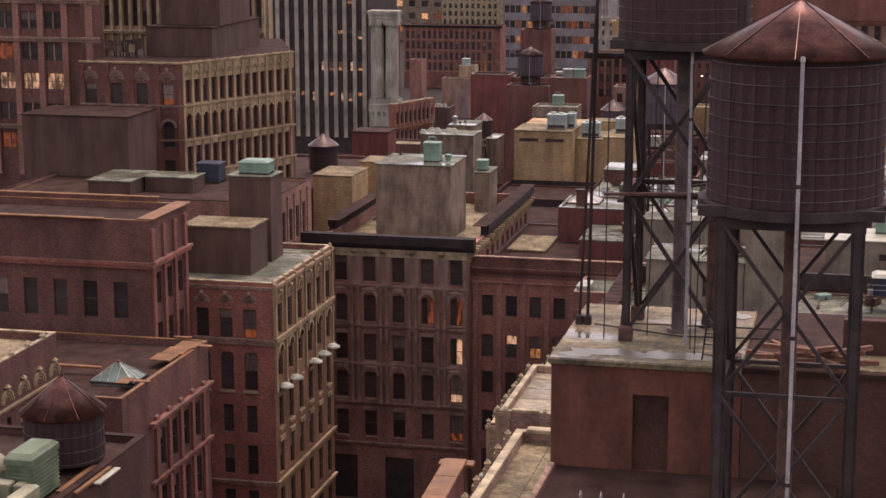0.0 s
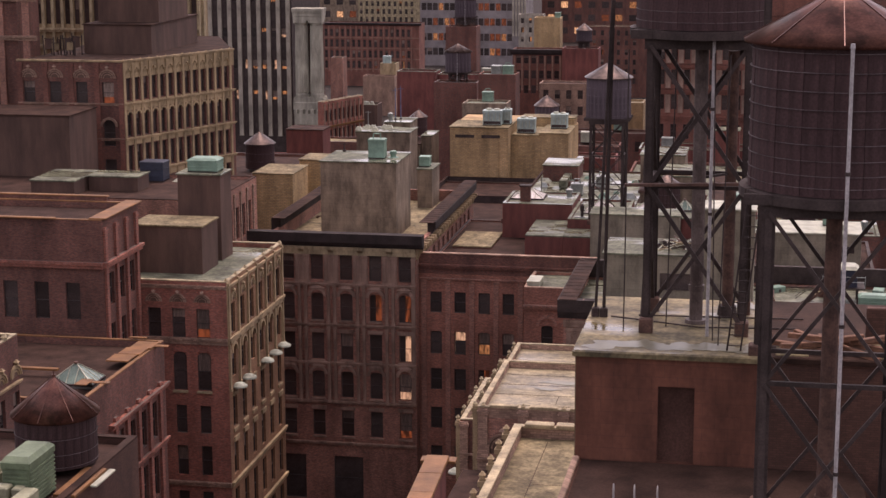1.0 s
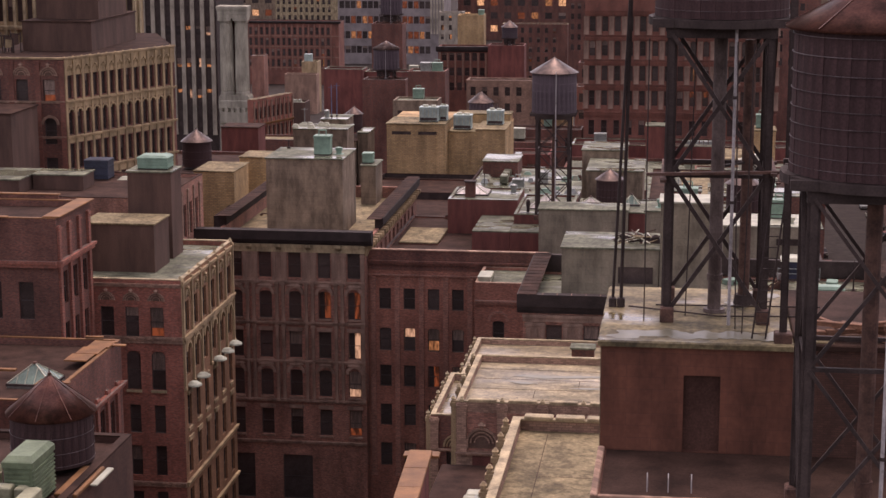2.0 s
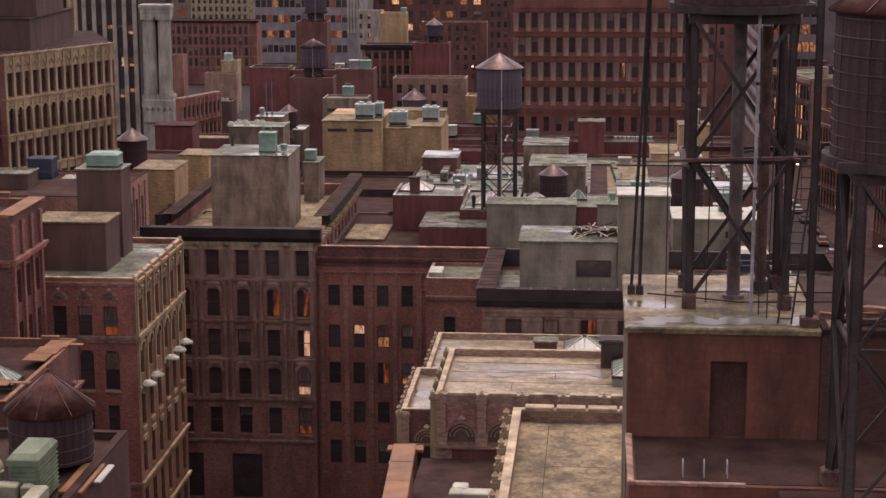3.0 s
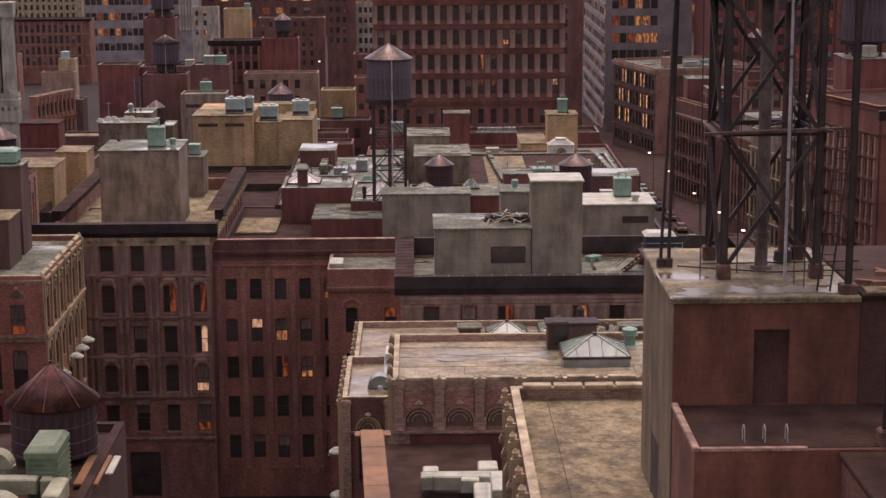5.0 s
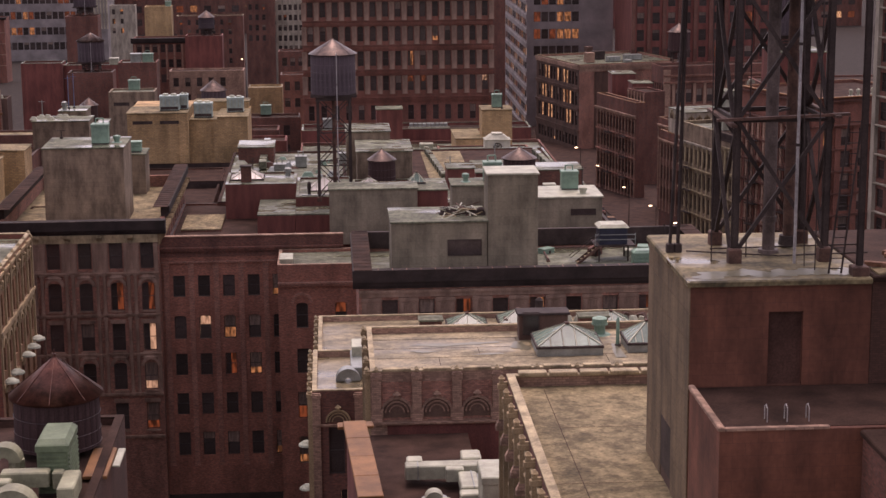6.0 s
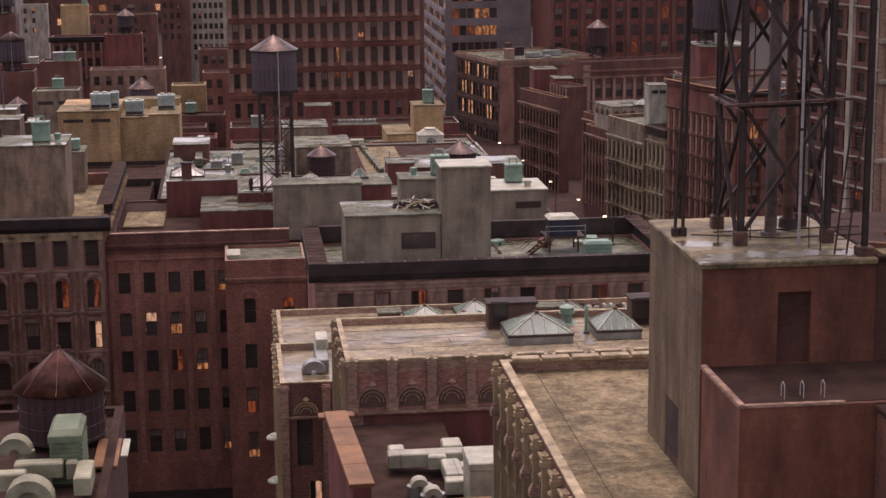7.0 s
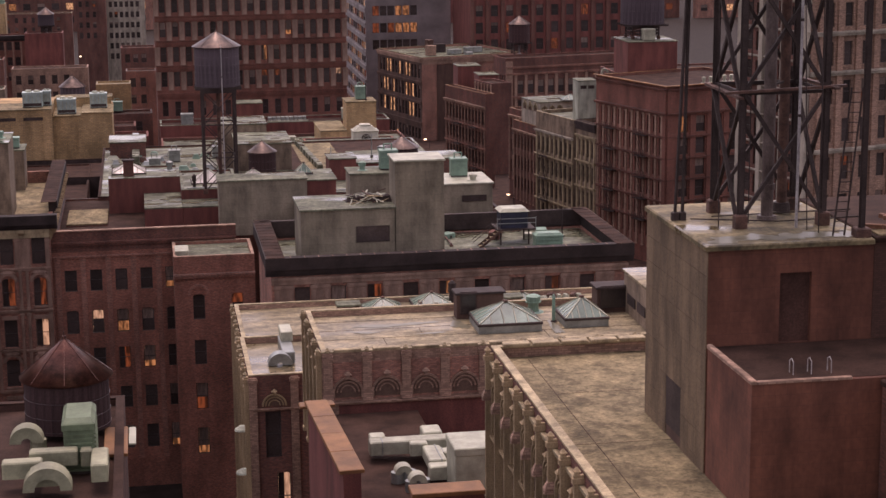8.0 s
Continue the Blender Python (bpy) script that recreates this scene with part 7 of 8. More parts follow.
band(b, (0, 19, 0), (0, -1, 0), (-1, 0, 0), 19, 11.4, 12.0, 0.35, BSTONE)
for z in (7.3, 3.1, -1.1):
    band(b, (0, 19, 0), (0, -1, 0), (-1, 0, 0), 19, z, z + 0.3, 0.2, BROWN)
for i in range(13):
    pilaster(b, "", (0, 0.45 + 1.5 * i, -5.0), -90, 0.3, 16.2, 0.12, BSTONE)
b = bulkhead("roof_pavilion", "dark maroon roof block with a pale rim", 42.1, 47.4, 401.8, 408.0, 0, 15.6, MAROON, ROOFGREY)
b = bulkhead("roof_pavilion", "stepped maroon roof block with a pale rim", 44.6, 49.0, 389.0, 395.0, 0, 14.9, MAROON, ROOFGREY)
b = B("street_house_narrow", "narrow dark red house with close stone piers", 45.2, 50.0, 377.5, 386.0, 14.2, DARKRED, ROOFDARK, parapet=0.3, turned=16.0, recess=0.3, left=[(1.0, 1.5, 5, 0.8, z, z + 2.6, 0.6) for z in (10.4, 6.0, 1.6, -2.8)])
for i in range(6):
    pilaster(b, "", (0, 0.25 + 1.5 * i, -6), -90, 0.4, 20, 0.15, BSTONE)
b = B("street_house_small", "small dark red street house with a pale coping", 44.2, 60.0, 331.8, 342.0, 13.8, DARKRED, ROOFDARK, parapet=0.4, cap=COPPER, turned=14.0, recess=0.3, left=[(1.2, 1.6, 6, 0.9, z, z + 2.4, 0.4) for z in (9.4, 5.4, 1.4)], front=[(2.0, 2.4, 5, 1.1, z, z + 2.4, 0) for z in (9.4, 5.4, 1.4, -2.6)], lit={("front", 2, 0): LIT_B})
band(b, (0, 10.2, 0), (0, -1, 0), (-1, 0, 0), 10.2, 12.2, 12.6, 0.25, BSTONE)
for i in range(7):
    pilaster(b, "", (0, 0.4 + 1.6 * i, 0.0), -90, 0.35, 12.2, 0.12, BSTONE)
# pale stone house with a roof box of blind arches
b = B("pale_street_house", "pale grey stone street house with many windows", 40.9, 57.0, 284.8, 298.4, 18.95, CEMENT, ROOFGREY, parapet=0.5, cap=STONE, turned=14.4, recess=0.3,
      left=[(1.15, 1.62, 8, 0.85, z, z + 2.5, 0.5 if k == 1 else 0) for k, z in enumerate((12.4, 8.6, 4.8, 1.0, -2.8))])
band(b, (0, 13.6, 0), (0, -1, 0), (-1, 0, 0), 13.6, 15.6, 16.0, 0.3, PIER)
part("frieze_panel", Geo().box(-0.06, 0.3, 16.1, 0.0, 13.3, 18.5), CEMENT, b, "stained cement panel above the cornice")
for z in (11.6, 7.8, 4.0, 0.2):
    band(b, (0, 13.6, 0), (0, -1, 0), (-1, 0, 0), 13.6, z, z + 0.3, 0.3, STONE)
for i in range(9):
    pilaster(b, "", (0, 0.33 + 1.62 * i, -4), -90, 0.42, 19.6, 0.12, STONE)
b = bulkhead("arched_roof_box", "pale stone roof box with blind arches", 40.6, 48.5, 309.0, 317.0, 14.5, 18.95, PIER, ROOFGREY)
b.rotation_euler = (0, 0, radians(12))
for k in range(3):
    blind_arch(b, (0.9 + 1.5 * k, -0.01, 2.6), 0, 0.6, STONE, stem=0.5)
    blind_arch(b, (-0.01, 1.6 + 2.3 * k, 2.6), -90, 0.8, STONE, stem=0.5)
skylight(45.0, 48.2, 309.5, 312.5, 18.95, 0.15, 0.9, "small pale hipped roof light on the stone box", 3)
b = B("arched_box_house", "dark red house below the arched roof box", 40.6, 54.0, 307.6, 320.0, 14.5, DARKRED, ROOFDARK, parapet=0.2, cap=COPPER, turned=12.0, recess=0.3,
      left=[(1.1, 1.45, 8, 0.8, z, z + 2.4, 0.4) for z in (9.6, 5.8, 2.0)])
band(b, (0, 12.4, 0), (0, -1, 0), (-1, 0, 0), 12.4, 12.6, 13.0, 0.25, BSTONE)
for i in range(9):
    pilaster(b, "", (0, 0.38 + 1.45 * i, 0.0), -90, 0.32, 12.6, 0.12, BSTONE)
# narrow pale house and its white shaft
b = B("narrow_pale_house", "narrow pale house with a dark parapet and tall windows", 42.7, 58.0, 276.8, 283.6, 19.3, CEMENT, ROOFDARK, parapet=0.6, cap=IRON, turned=14.4, recess=0.3,
      left=[(1.25, 1.45, 4, 0.75, z, z + 2.7, 0) for z in (13.6, 9.4, 5.2, 1.0)])
band(b, (0, 6.8, 0), (0, -1, 0), (-1, 0, 0), 6.8, 17.9, 19.2, 0.25, IRON, "parapet_band")
for z in (16.7, 12.6, 8.4, 4.2):
    band(b, (0, 6.8, 0), (0, -1, 0), (-1, 0, 0), 6.8, z, z + 0.35, 0.25, STONE)
for i in range(5):
    pilaster(b, "", (0, 0.5 + 1.45 * i, -3), -90, 0.4, 19.6, 0.14, STONE)
b = bulkhead("white_shaft", "pale green-white shaft with two slots on a roof", 41.9, 45.0, 285.8, 289.5, 18.4, 25.4, PALESHAFT, ROOFGREY, vents=((0.4, 1.4, 5.6, 6.15), (1.7, 2.7, 5.6, 6.15)))
b = thing("vent_hook", (46.2, 287.0, 18.5), "pale hooked vent pipe above the street roofs", "pipe")
part("pipe", Geo().cyl(0, 0, 0, 8.0, 0.2, 0.2, 10).arc((0.45, 0.1, 8.0), (1, 0, 0), (0, -1, 0), 0.25, 0.65, 0.3, 10), WHITEP, b)
# red corner house: deep plain parapet, close piers, copper lip
b = B("red_street_corner", "red brick street corner house with a copper cornice", 49.0, 70.0, 258.8, 278.4, 27.2, CRIMSON, ROOFDARK, parapet=0.4, cap=COPPER, turned=18.4, recess=0.32,
      left=[(1.9, 1.62, 11, 0.95, z, z + 2.4, 0) for z in (20.1, 16.8, 13.5, 10.2, 6.9, 3.6)], front=[(3.2, 3.1, 5, 1.7, z, z + 2.5, 0) for z in (20.1, 16.8, 13.5, 10.2, 6.9)], lit={("front", 0, 0): LIT_A, ("left", 4, 3): LIT_B})
for z, o in ((22.9, 0.35), (26.5, 0.3), (19.3, 0.2), (16.0, 0.2), (12.7, 0.2), (9.4, 0.2), (6.1, 0.2)):
    band(b, (0, 19.6, 0), (0, -1, 0), (-1, 0, 0), 19.6, z, z + 0.35, o, DARKRED)
    band(b, (0, 0, 0), (1, 0, 0), (0, -1, 0), 21.0, z, z + 0.35, o, DARKRED)
part("cornice_lip", Geo().bbox(-0.55, -0.55, 27.29, 0.0, 19.9, 27.42, 0.03).bbox(0.0, -0.55, 27.29, 21.0, 0.0, 27.42, 0.03), COPPER, b, "thin worn copper cornice lip")
for i in range(12):
    pilaster(b, "", (0, 1.09 + 1.62 * i, 2), -90, 0.5, 20.8, 0.16, BSTONE)
pilaster(b, "", (0.7, 0, 0), 0, 1.3, 26.5, 0.3, CRIMSON)
pilaster(b, "", (0, 0.35, 0), -90, 0.8, 26.5, 0.25, CRIMSON)
for i in range(6):
    pilaster(b, "", (1.65 + 3.1 * i, 0, 2), 0, 0.9, 20.8, 0.2, CRIMSON)
bulkhead("roof_pavilion", "dark maroon roof pavilion with a pale rim", 49.5, 57.8, 283.0, 292.0, 26.0, 31.8, MAROON, ROOFGREY)
B("pavilion_house", "dark house carrying the roof pavilion", 49.2, 75.0, 282.4, 300.0, 26.0, DARKRED, ROOFDARK, parapet=0.2)
vent_unit(53.3, 284.5, 31.8, 1.9, 1.6, 1.9, WHITEP, 0, 2, "pale rooftop unit on the maroon pavilion")
water_tank(53.5, 289.0, 31.8, 3.6, 2.4, 7.0, 2.4, 2.2, "large grey water tank on the street corner pavilion", hoops=4, wood=GREYWOOD)
for k in range(5):
    roof_vent(57.0 + 1.3 * k, 266.0 + 0.6 * k, 26.8, 0.3, 1.0, WHITEP, "small pale ventilator behind the copper cornice")
# tall building with pale piers on its flank
b = B("pale_pier_building", "tall building with pale stone piers and sills", 45.9, 76.0, 191.8, 206.0, 62.0, BSTONE, ROOFDARK, parapet=0.5, turned=15.0, facing={"left": DARKRED},
      left=[(1.75, 2.3, 6, 1.5, z, z + 2.2, 0) for z in (11.2, 14.6, 18.0, 21.4, 24.8, 28.2, 31.6, 35.0, 38.4, 41.8)], front=[(2.6, 2.55, 8, 1.1, z, z + 2.7, 0) for z in (11.0, 15.4, 19.8, 24.2, 28.6, 33.0, 37.4, 41.8)], lit={("front", 3, 1): LIT_B, ("left", 3, 4): LIT_B, ("front", 5, 2): LIT_B})
for i in range(4):
    pilaster(b, "", (0, 0.5 + 4.4 * i, 0), -90, 0.75, 60, 0.5, PIER)
for z in (13.9, 17.3, 20.7, 24.1, 27.5, 30.9, 34.3, 37.7, 41.1, 44.5):
    band(b, (0, 14.2, 0), (0, -1, 0), (-1, 0, 0), 14.2, z, z + 0.22, 0.3, PIER, "sill_course")
for i in range(9):
    pilaster(b, "", (1.3 + 2.55 * i, 0, 0), 0, 0.75, 60, 0.3, BSTONE)
for z in (27.4, 36.3, 40.8):
    band(b, (0, 0, 0), (1, 0, 0), (0, -1, 0), 25.8, z, z + 0.5, 0.5, PIER)

# far field, left of the warehouse
def plain(label, x0, x1, y0, y1, z1, mat, rows=0, step=2.6, lit=(), roof=None, name="far_house", cap=None):
    y1 = min(y1, y0 + 6)
    fr = [(1.5, step, int((x1 - x0 - 1.4) / step), 1.2, z1 - 3.4 - 3.7 * k, z1 - 1.4 - 3.7 * k, 0) for k in range(rows) if z1 - 3.4 - 3.7 * k > (0.5 if y0 < 600 else -18.0)]
    return B(name, label, x0, x1, y0, y1, z1, mat, roof or ROOFDARK, fr, (), (), 0.25, cap, 0.3, 0.0, lit)


b = B("far_house", "far red brick house with arched windows and a dark cornice", -192.6, -151.3, 740.0, 752.0, 3.9, CRIMSON, ROOFDARK, parapet=0.4, cap=CORNICE, recess=0.15,
      front=[(1.6, 2.35, 16, 1.2, -1.3 - 4.4 * k, 1.7 - 4.4 * k, (0.0, 0.0, 1.0, 1.0)[k]) for k in range(4)], lit={("front", 3, 9): LIT_B, ("front", 2, 14): LIT_B, ("front", 3, 14): LIT_A})
for k in range(4):
    band(b, (0, 0, 0), (1, 0, 0), (0, -1, 0), 41.3, -2.0 - 4.4 * k, -1.7 - 4.4 * k, 0.2, BSTONE)
cornice(b, 41.3, 12.0, 3.3, 0.9, 1.0, CORNICE, "f")
for i in range(17):
    pilaster(b, "", (0.43 + 2.35 * i, 0, -16.0), 0, 0.45, 19.0, 0.22, BROWN)
plain("far small tan block with a pale unit", -136.9, -131.5, 600, 606, 1.5, BUFF, 0, roof=ROOFGREY)
vent_unit(-135.1, 603.0, 1.25, 2.6, 2.0, 2.6, PALETEAL, 0, 2, "small pale rooftop unit on a far tan block")
plain("far low tan house before the brick house", -141.5, -130.7, 594, 599, -2.2, BSTONE, 1, 2.4)
plain("far pinkish tan block beside the temple", -154.7, -150.4, 602, 608, 3.0, BROWN, 0, roof=ROOFGREY)
b = B("far_office", "far grey office slab with wide lit window bands", -182.7, -129.4, 900.0, 930.0, 25.0, OFFICE, ROOFDARK, parapet=0.4, recess=0.3,
      front=[(2.0, 2.9, 16, 2.5, z, z + 3.6, 0) for z in (-1.4, -8.9, -16.5, -23.8)], lit={("front", q, c): (LIT_A, LIT_B, LIT_B)[(q * 2 + c) % 3] for q, c in ((0, 10), (0, 11), (0, 13), (1, 2), (1, 4), (1, 5), (1, 11), (1, 12), (1, 14), (2, 2), (2, 3), (2, 5), (2, 12), (2, 13), (2, 14), (3, 12), (3, 13), (0, 3))})
for i in range(5):
    pilaster(b, "", (47.3 + 1.5 * i, 0, -14), 0, 0.9, 38, 0.5, PIER)
plain("far tall maroon block above the brown house", -55.6, -46.8, 437, 443, 22.1, MAROON, 0)
b = plain("far red house with arched windows and dark cornice", -69.0, -55.9, 446, 452, 20.9, CRIMSON, 3, 1.9)
for k in range(7):
    pilaster(b, "", (0.5 + 1.9 * k, 0, 10.9), 0, 0.35, 8.6, 0.2, BSTONE)
cornice(b, 13.1, 6.0, 19.7, 0.5, 1.3, CORNICE, "f")
plain("far tan block with a pale unit", -72.3, -64.9, 510, 518, 24.0, TAN, 0, roof=ROOFTAN)
vent_unit(-65.9, 513.0, 23.75, 1.6, 1.4, 1.7, TEAL, 0, 2, "small pale rooftop unit on the far tan block")
plain("far dark red house by the warehouse flank", -33.3, -25.3, 430, 436, 18.8, DARKRED, 3, 1.9)
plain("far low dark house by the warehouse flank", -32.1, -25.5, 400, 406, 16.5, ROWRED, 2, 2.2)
plain("far pale narrow house with a window grid", -40.3, -26.6, 660, 668, 15.1, PIER, 6, 1.9, {("front", 1, 1): LIT_B})
plain("far dark red office with brick piers", -50.7, -40.5, 655, 662, 23.1, DARKRED, 6, 2.4, {("front", 2, 2): LIT_B})
plain("far long low house with a pale cornice", -79.1, -53.9, 700, 706, 6.9, DARKRED, 6, 3.1, {("front", r, c): (LIT_B, LIT_A)[(r + c) % 2] for r in range(6) for c in range(8) if (r * 5 + c * 7) % 6 == 0}, cap=STONE)
plain("far pale framed office with lit windows", -106.8, -96.9, 720, 726, 9.8, PIER, 3, 3.2, {("front", q, c): LIT_A for q in range(3) for c in range(5) if (q + c) % 2})
plain("far dark grey flat house with clutter", -92.6, -87.4, 374, 379, 15.3, SHAFT, 0, roof=ROOFGREY)
plain("far maroon windowless house with a pale coping", -88.6, -79.7, 400, 424, 19.8, MAROON, 0, cap=ROOFGREY)
plain("far maroon house with a flat roof", -79.6, -63.2, 402, 430, 19.1, MAROON, 0, cap=ROOFGREY)
b = plain("far grey house with slot windows", -61.4, -53.1, 330, 336, 21.4, CEMENT, 0, roof=ROOFGREY)
for q in (0.9, 4.6):
    part("slot_window", Geo().box(q, -0.05, 19.0, q + 2.8, -0.004, 19.6), IRON, b, "dark slot window")
plain("far dark house with vents on its roof", -62.0, -54.6, 352, 366, 24.5, DARKRED, 0, roof=ROOFGREY)
plain("far brown house with a stone parapet", -57.0, -40.4, 406, 425, 17.0, BSTONE, 2, 2.6, {("front", 0, 5): LIT_A})
b = B("far_long_house", "far red house with an arched buff parapet band", -89.0, -87.7, 330.0, 343.0, 21.2, RED, ROOFDARK, parapet=0.4, cap=STONE, turned=-22.0, right=[(1.0, 1.4, 9, 0.7, 17.4, 19.6, 0.8), (1.0, 1.4, 9, 0.7, 13.6, 15.8, 0)])
for i in range(10):
    pilaster(b, "", (1.3, 0.3 + 1.4 * i, 10), 90, 0.3, 10.8, 0.15, BSTONE)
band(b, (1.3, 0, 0), (0, 1, 0), (1, 0, 0), 13, 16.2, 16.6, 0.25, COPPER)
for k in range(5):
    b = thing("roof_junk", (-92.0 + 0.8 * k, 375.0 + 0.4 * (k % 3), 15.05), "pale scrap sheet on a far roof", "scrap", "scrap on the far grey roof")
    part("sheet", Geo().pyramid(-0.5, -0.4, 0.5, 0.4, 0, 0.9, 0.5), WHITEP, b)
plain("far low house with pale copings", -80.0, -66.0, 296, 318, 18.6, DARKRED, 0, roof=ROOFTAN)
plain("far dark house with a red ledge", -95.0, -80.5, 300, 328, 15.0, MAROON, 0)
plain("far low maroon house behind the plant block", -48.0, -28.0, 275, 300, 20.0, MAROON, 2, 2.6)
plain("far tan flat house", -38.0, -31.0, 372, 386, 17.0, TAN, 0, roof=ROOFTAN)
plain("far dark red house with pale vents", -48.0, -30.0, 305, 326, 17.5, DARKRED, 1)
plain("far dark red house by the warehouse", -44.0, -27.0, 340, 368, 15.0, DARKRED, 2)
B("far_office", "far pale stone office tower with a window grid", -228.6, -194.5, 960.0, 975.0, 26.0, STONE, ROOFDARK, parapet=0.4,
  front=[(1.6, 3.1, 10, 1.5, -12.1 + 4.2 * k, -9.5 + 4.2 * k, 0) for k in range(4)], lit={("front", 1, 3): LIT_B, ("front", 2, 7): LIT_A})
plain("far dark tower at the end of the street", -10.0, 22.0, 640, 670, 30.0, DARKRED, 5, 3.0, {("front", 2, 3): LIT_B, ("front", 5, 6): LIT_A})
plain("far dark house closing the street", 10.0, 27.5, 500, 520, 30.0, DARKRED, 5, 2.8)
for k in range(10):
    rr = random.Random(900 + k)
    x0, y0 = -560 + 100 * k, 1170 + rr.uniform(0, 40)
    B("skyline_block", "distant dark office block on the skyline", x0, x0 + 94, y0, y0 + 6, rr.uniform(10, 24), (DARKRED, BROWN, CEMENT, MAROON)[k % 4], ROOFDARK, parapet=0.25,
      front=[(6.0, 9.0, 10, 4.6, z, z + 4.2, 0) for z in (-20.0, -28.5, -37.0)], lit={("front", r, c): (LIT_A, LIT_D, LIT_B)[(r + c) % 3] for r in range(3) for c in range(10) if (r * 7 + c * 11 + k) % 5 < 2})
for k, (x, y, z, r) in enumerate(((-69.6, 372.0, 21.0, 2.7), (-78.2, 431.0, 28.0, 2.6), (-39.2, 280.0, 19.3, 1.9), (-50.6, 440.0, 21.85, 1.9))):
    water_tank(x, y, z, r, 2.0 if k != 2 else 5.6, 4.2 if k < 2 else 2.6, 1.6, r * 0.6, "distant violet-grey water tank with a copper cone", hoops=3, staves=20, wood=GREYWOOD, pole=(0.3, -r * 1.05, -2.5, 6.0) if k < 2 else None)
plain("far house carrying the distant tank", -74.0, -65.0, 368.0, 376.0, 21.0, DARKRED, 0)
plain("far house carrying the higher distant tank", -82.0, -74.6, 425.0, 440.0, 28.0, DARKRED, 0)
for k, (x, y, z) in enumerate(((-56.5, 355, 24.2), (-58.8, 355, 24.2), (-69, 406, 18.4), (-57, 333, 21.5), (-44, 278, 19.75), (-36, 310, 17.5), (-33.5, 345, 15), (-21.5, 300, 18.2), (5.5, 301, 18.2), (-19, 262, 17.3), (-15, 270, 17.3), (-6.5, 276, 17.3))):
    vent_unit(x, y, z, 2.0, 1.6, 1.9, (TEAL, GALV, WHITEP)[k % 3], 0, 2, "small pale rooftop unit on a distant roof", pipe=k % 3 == 0)
for k in range(26):
    rr = random.Random(1200 + k)
    b = thing("roof_junk", (-33 + rr.uniform(0, 12.5), 216 + rr.uniform(0, 18), 24.1), "pale scrap sheet in the cluttered roof yard", "scrap", "scrap in the roof yard")
    s = rr.uniform(0.3, 0.9)
    part("sheet", Geo().pyramid(-s, -s * 0.7, s, s * 0.7, 0, rr.uniform(0.2, 0.7), 0.5), (WHITEP, GALV, RUST, TEAL)[k % 4], b)
# street lamps and their glow
for x, y, z in ((-43.6, 487.0, 22.0), (32.0, 380.0, 8.0), (32.2, 350.0, 7.5), (32.6, 320.0, 7.0), (33.0, 295.0, 7.0), (33.4, 275.0, 7.0)):
    b = thing("street_lamp", (x, y, street_z(y)), "slim street lamp with a small glowing head", "street lamp", "street lamps")
    part("post", Geo().cyl(0, 0, 0, z, 0.09, 0.06, 8).beam((0, 0, z), (-0.8, 0, z + 0.2), 0.07), IRON, b)
    part("lamp_head", Geo().bbox(-1.2, -0.14, z + 0.1, -0.7, 0.14, z + 0.28, 0.03), LAMPM, b, "glowing lamp head")

# slim masts, wires and loose things on the roofs of the middle distance
MASTBLUE = material("faded_blue_paint", (0.10, 0.13, 0.22), 0.6)
for x, y, z, h, m in ((-57.6, 253.0, 28.3, 4.6, MASTBLUE), (-56.9, 253.4, 28.3, 4.8, MASTBLUE), (-60.6, 248.6, 27.66, 2.4, GALV), (-49.0, 186.5, 33.55, 0.9, IRON), (-30.2, 205.0, 24.1, 4.2, IRON), (-26.0, 208.0, 24.1, 3.6, GALV),
                      (-16.0, 147.0, 28.7, 2.2, IRON), (6.5, 146.0, 28.7, 2.6, IRON), (-8.0, 198.0, 25.9, 3.4, GALV), (6.0, 192.0, 25.9, 3.0, IRON), (-2.0, 209.0, 26.2, 2.8, GALV), (4.0, 262.8, 26.1, 3.0, IRON)):
    b = thing("roof_mast", (x, y, z), "slim weathered antenna mast with a short crossbar on a roof", "antenna", "antenna masts on the roofs")
    part("pole", Geo().cyl(0, 0, 0.0, h, 0.07, 0.05, 8), m, b)
    part("socket", Geo().bbox(-0.16, -0.16, 0, 0.16, 0.16, 0.2, 0.03), IRON, b)
    part("crossbar", Geo().beam((-0.45, 0, h * 0.92), (0.45, 0, h * 0.92), 0.05), m, b)


def pipe_run(pts, z, r, mat, label):
    """A low pipe on small blocks along a roof."""
    b = thing("roof_pipe", (pts[0][0], pts[0][1], z), label, "pipe", "pipes on the roofs")
    for (ax, ay), (bx, by) in zip(pts, pts[1:]):
        p, q = (ax - pts[0][0], ay - pts[0][1], r + 0.12), (bx - pts[0][0], by - pts[0][1], r + 0.12)
        part("pipe", Geo().tube(p, q, r, 8), mat, b)
        part("block", Geo().bbox(p[0] - 0.15, p[1] - 0.15, 0, p[0] + 0.15, p[1] + 0.15, 0.14, 0.02), RUST, b)


pipe_run(((-15.0, 136.4), (-2.0, 136.4), (3.0, 139.0)), 28.7, 0.09, GALV, "grey metal pipe lying along the wet loft roof")
pipe_run(((-3.5, 144.0), (-3.5, 148.6), (0.0, 148.6)), 28.7, 0.08, RUST, "rusty pipe bent across the loft roof")
pipe_run(((-24.4, 187.4), (-19.8, 187.4)), 26.8, 0.08, GALV, "thin grey pipe on the workshop roof")
pipe_run(((-12.0, 188.0), (-4.0, 188.0), (-4.0, 193.0)), 25.9, 0.09, GALV, "thin grey pipe on the court roof")
pipe_run(((2.0, 188.0), (6.4, 188.0)), 25.9, 0.1, RUST, "rusty pipe on the court roof")
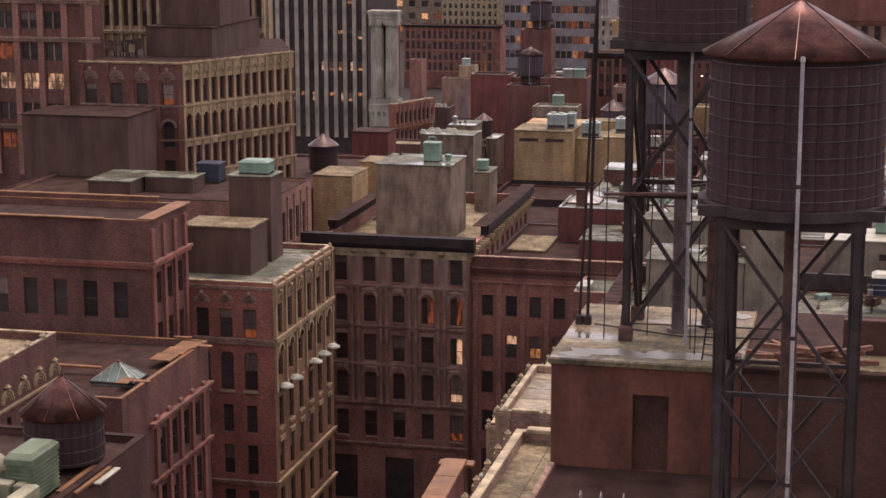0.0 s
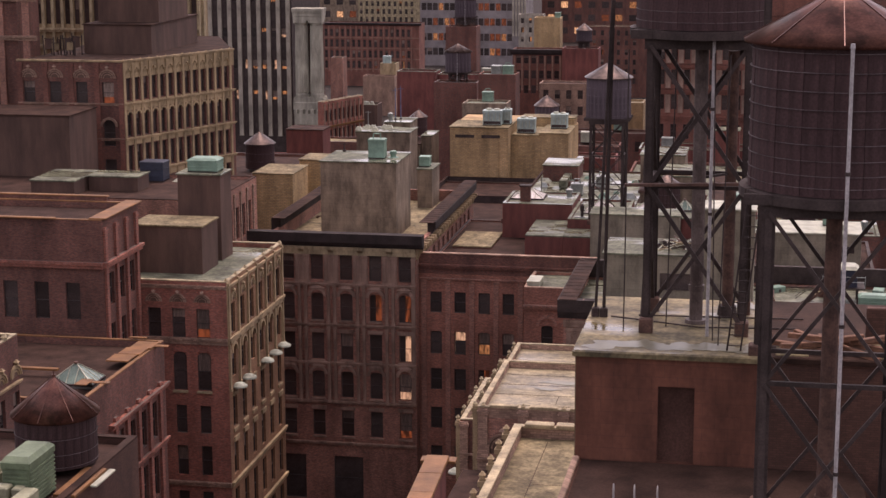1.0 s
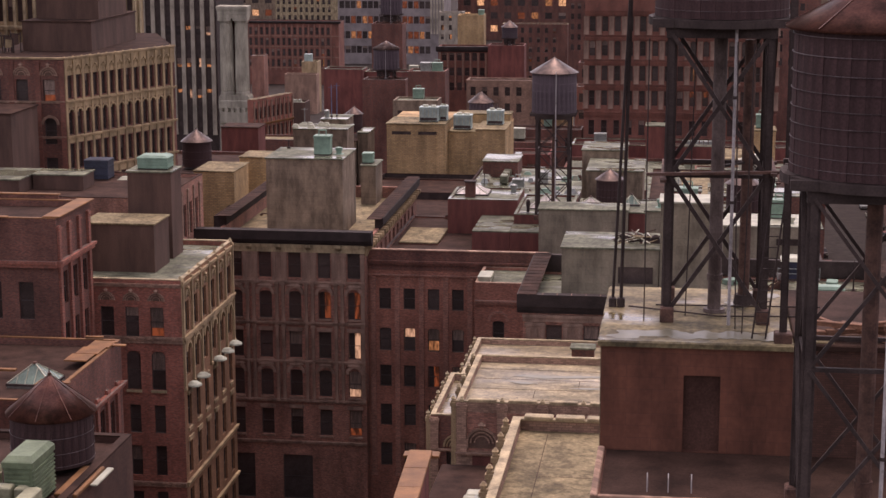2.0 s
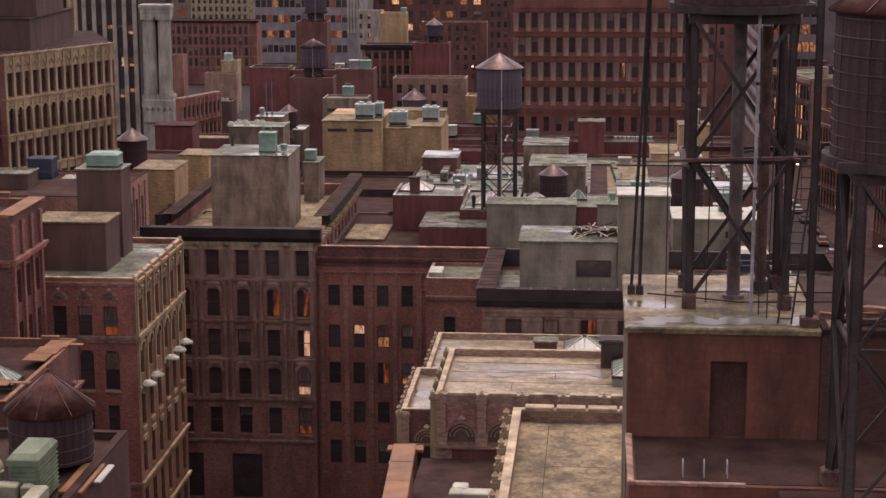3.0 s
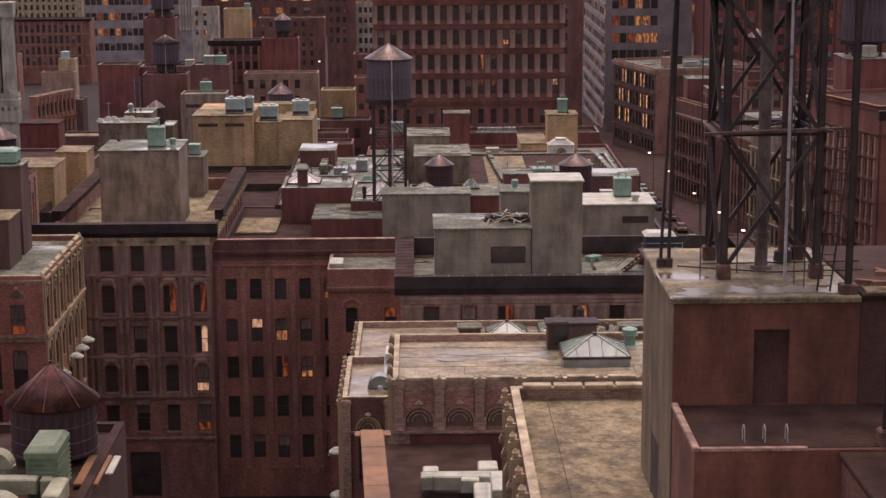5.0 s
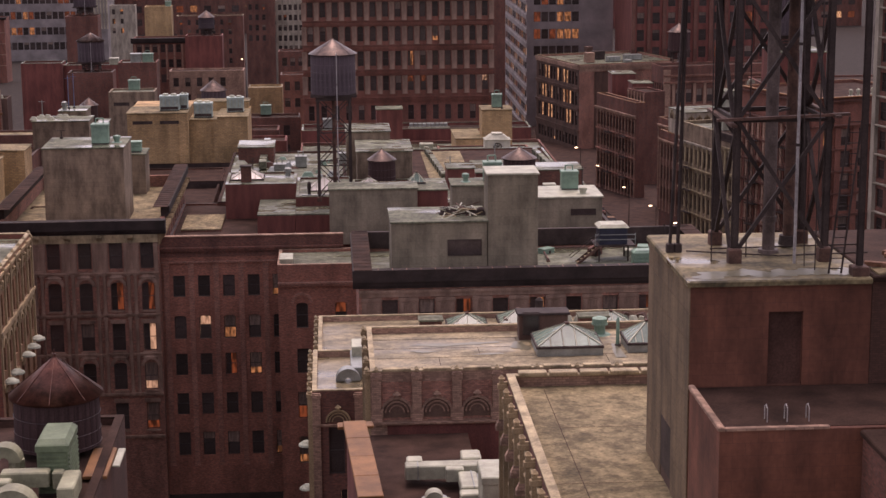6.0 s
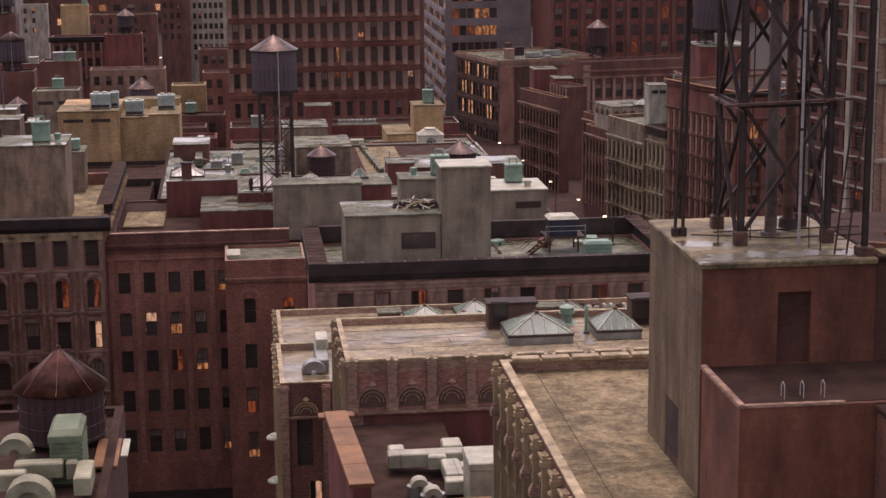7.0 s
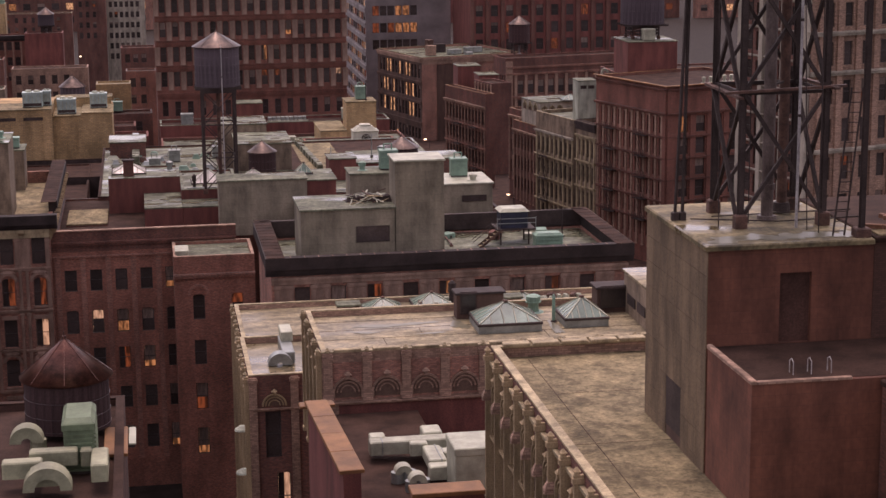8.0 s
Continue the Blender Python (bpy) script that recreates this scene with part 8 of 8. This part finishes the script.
pipe_run(((-53.0, 190.0), (-46.0, 190.0), (-46.0, 196.0)), 25.6, 0.08, RUST, "rusty pipe on the tan roof of the brown building")
for k in range(30):
    rr = random.Random(4100 + k)
    x, y, z = ((rr.uniform(-18, -9), rr.uniform(187.5, 198), 25.9), (rr.uniform(1.8, 4.6), rr.uniform(215, 230), 23.9), (rr.uniform(-15, 7.5), rr.uniform(146.0, 148.8), 28.7))[k % 3]
    s = rr.uniform(0.25, 0.7)
    b = thing("roof_crate", (x, y, z), "small weathered box standing loose on a flat roof", "box", "loose boxes on the roofs")
    b.rotation_euler = (0, 0, rr.uniform(0, 1.5))
    part("body", Geo().bbox(-s, -s * 0.7, 0, s, s * 0.7, s * rr.uniform(0.5, 1.3), 0.04), (GALV, RUST, WHITEP, DARKRED, TEAL)[k % 5], b)
    part("panel", Geo().box(-s * 0.2, -s * 0.75, 0.02, s * 0.2, -s * 0.7, s * 0.4), IRON, b)


# fire escapes on the street houses, and parked cars
def fire_escape(x, y, z0, storeys, w=2.6, rise=4.0, side=-1, turned=0.0):
    """A black iron fire escape on a face towards -x: platforms, railings and sloping ladders."""
    b = thing("fire_escape", (x, y, z0), "black iron fire escape with platforms and ladders", "fire escape", "fire escapes on the street houses")
    b.rotation_euler = (0, 0, radians(turned))
    for k in range(storeys):
        z = rise * k
        part("platform", Geo().box(side * 1.0, 0, z, 0, w, z + 0.07), IRON, b)
        g = Geo().box(side * 1.0, 0, z + 0.9, side * 0.95, w, z + 0.95).box(side * 1.0, 0, z + 0.5, side * 0.95, w, z + 0.54)
        for q in range(6):
            yy = w * q / 5
            g.box(side * 1.0, yy - 0.02, z, side * 0.96, yy + 0.02, z + 0.95)
        part("railing", g, IRON, b)
        if k:
            part("ladder", Geo().beam((side * 0.8, 0.3, z - rise + 0.1), (side * 0.8, w - 0.4, z), 0.06).beam((side * 0.4, 0.3, z - rise + 0.1), (side * 0.4, w - 0.4, z), 0.06), IRON, b)
    return b


for ox, oy, turned, along, z, n, rise in ((49.0, 258.8, 18.4, 4.6, 6.1, 5, 3.3), (49.0, 258.8, 18.4, 13.4, 6.1, 5, 3.3), (40.9, 284.8, 14.4, 8.0, 4.2, 3, 3.8), (39.9, 356.8, 16.0, 3.0, -1.1, 3, 4.2), (39.9, 356.8, 16.0, 10.5, -1.1, 3, 4.2), (44.2, 331.8, 14.0, 4.0, 1.2, 3, 4.0)):
    a = radians(turned)
    fire_escape(ox - math.sin(a) * along - 0.16 * math.cos(a), oy + math.cos(a) * along - 0.16 * math.sin(a), z, n, 2.8, rise, -1, turned)


def parked_car(x, y, mat, label):
    b = thing("parked_car", (x, y, street_z(y)), label, "car", "cars parked along the street")
    b.rotation_euler = (-0.045 if y > 250 else 0, 0, 0)
    part("body", Geo().bbox(-0.9, -2.2, 0.35, 0.9, 2.2, 0.95, 0.12), mat, b)
    part("cabin", Geo().pyramid(-0.82, -1.3, 0.82, 1.5, 0.95, 1.48, 0.78), GLASS, b)
    part("car_roof", Geo().bbox(-0.62, -1.0, 1.46, 0.62, 1.15, 1.52, 0.03), mat, b)
    for sx in (-0.85, 0.85):
        for sy in (-1.4, 1.4):
            part("wheel", Geo().tube((sx - 0.1, sy, 0.33), (sx + 0.1, sy, 0.33), 0.33, 12), IRON, b)
    for sx in (-0.65, 0.65):
        part("headlight", Geo().bbox(sx - 0.15, -2.24, 0.6, sx + 0.15, -2.18, 0.75, 0.01), WHITEP, b)


for k in range(16):
    parked_car(29.6 if k % 2 else 16.5, 300.0 + 7.2 * k, (MAROON, GALV, IRON, COPPER, WHITEP)[k % 5], ("dark red", "grey", "black", "red", "pale")[k % 5] + " small car parked at the street kerb")
for x0, x1 in ((31.4, 60.0), (13.0, 15.2)):
    g = Geo()
    for y0, y1 in ((150, 250), (250, 560)):
        za, zb = street_z(y0), street_z(y1)
        g.add([(x0, y0, za + 0.15), (x1, y0, za + 0.15), (x1, y1, zb + 0.15), (x0, y1, zb + 0.15), (x0, y0, za - 0.1), (x1, y0, za - 0.1), (x1, y1, zb - 0.1), (x0, y1, zb - 0.1)],
              [(0, 1, 2, 3), (7, 6, 5, 4), (0, 4, 5, 1), (1, 5, 6, 2), (2, 6, 7, 3), (3, 7, 4, 0)])
    pv = part("pavement", g, ROOFDARK)
    tagged(pv, "dark pavement with a raised kerb along the street", "pavement", kind="structure")
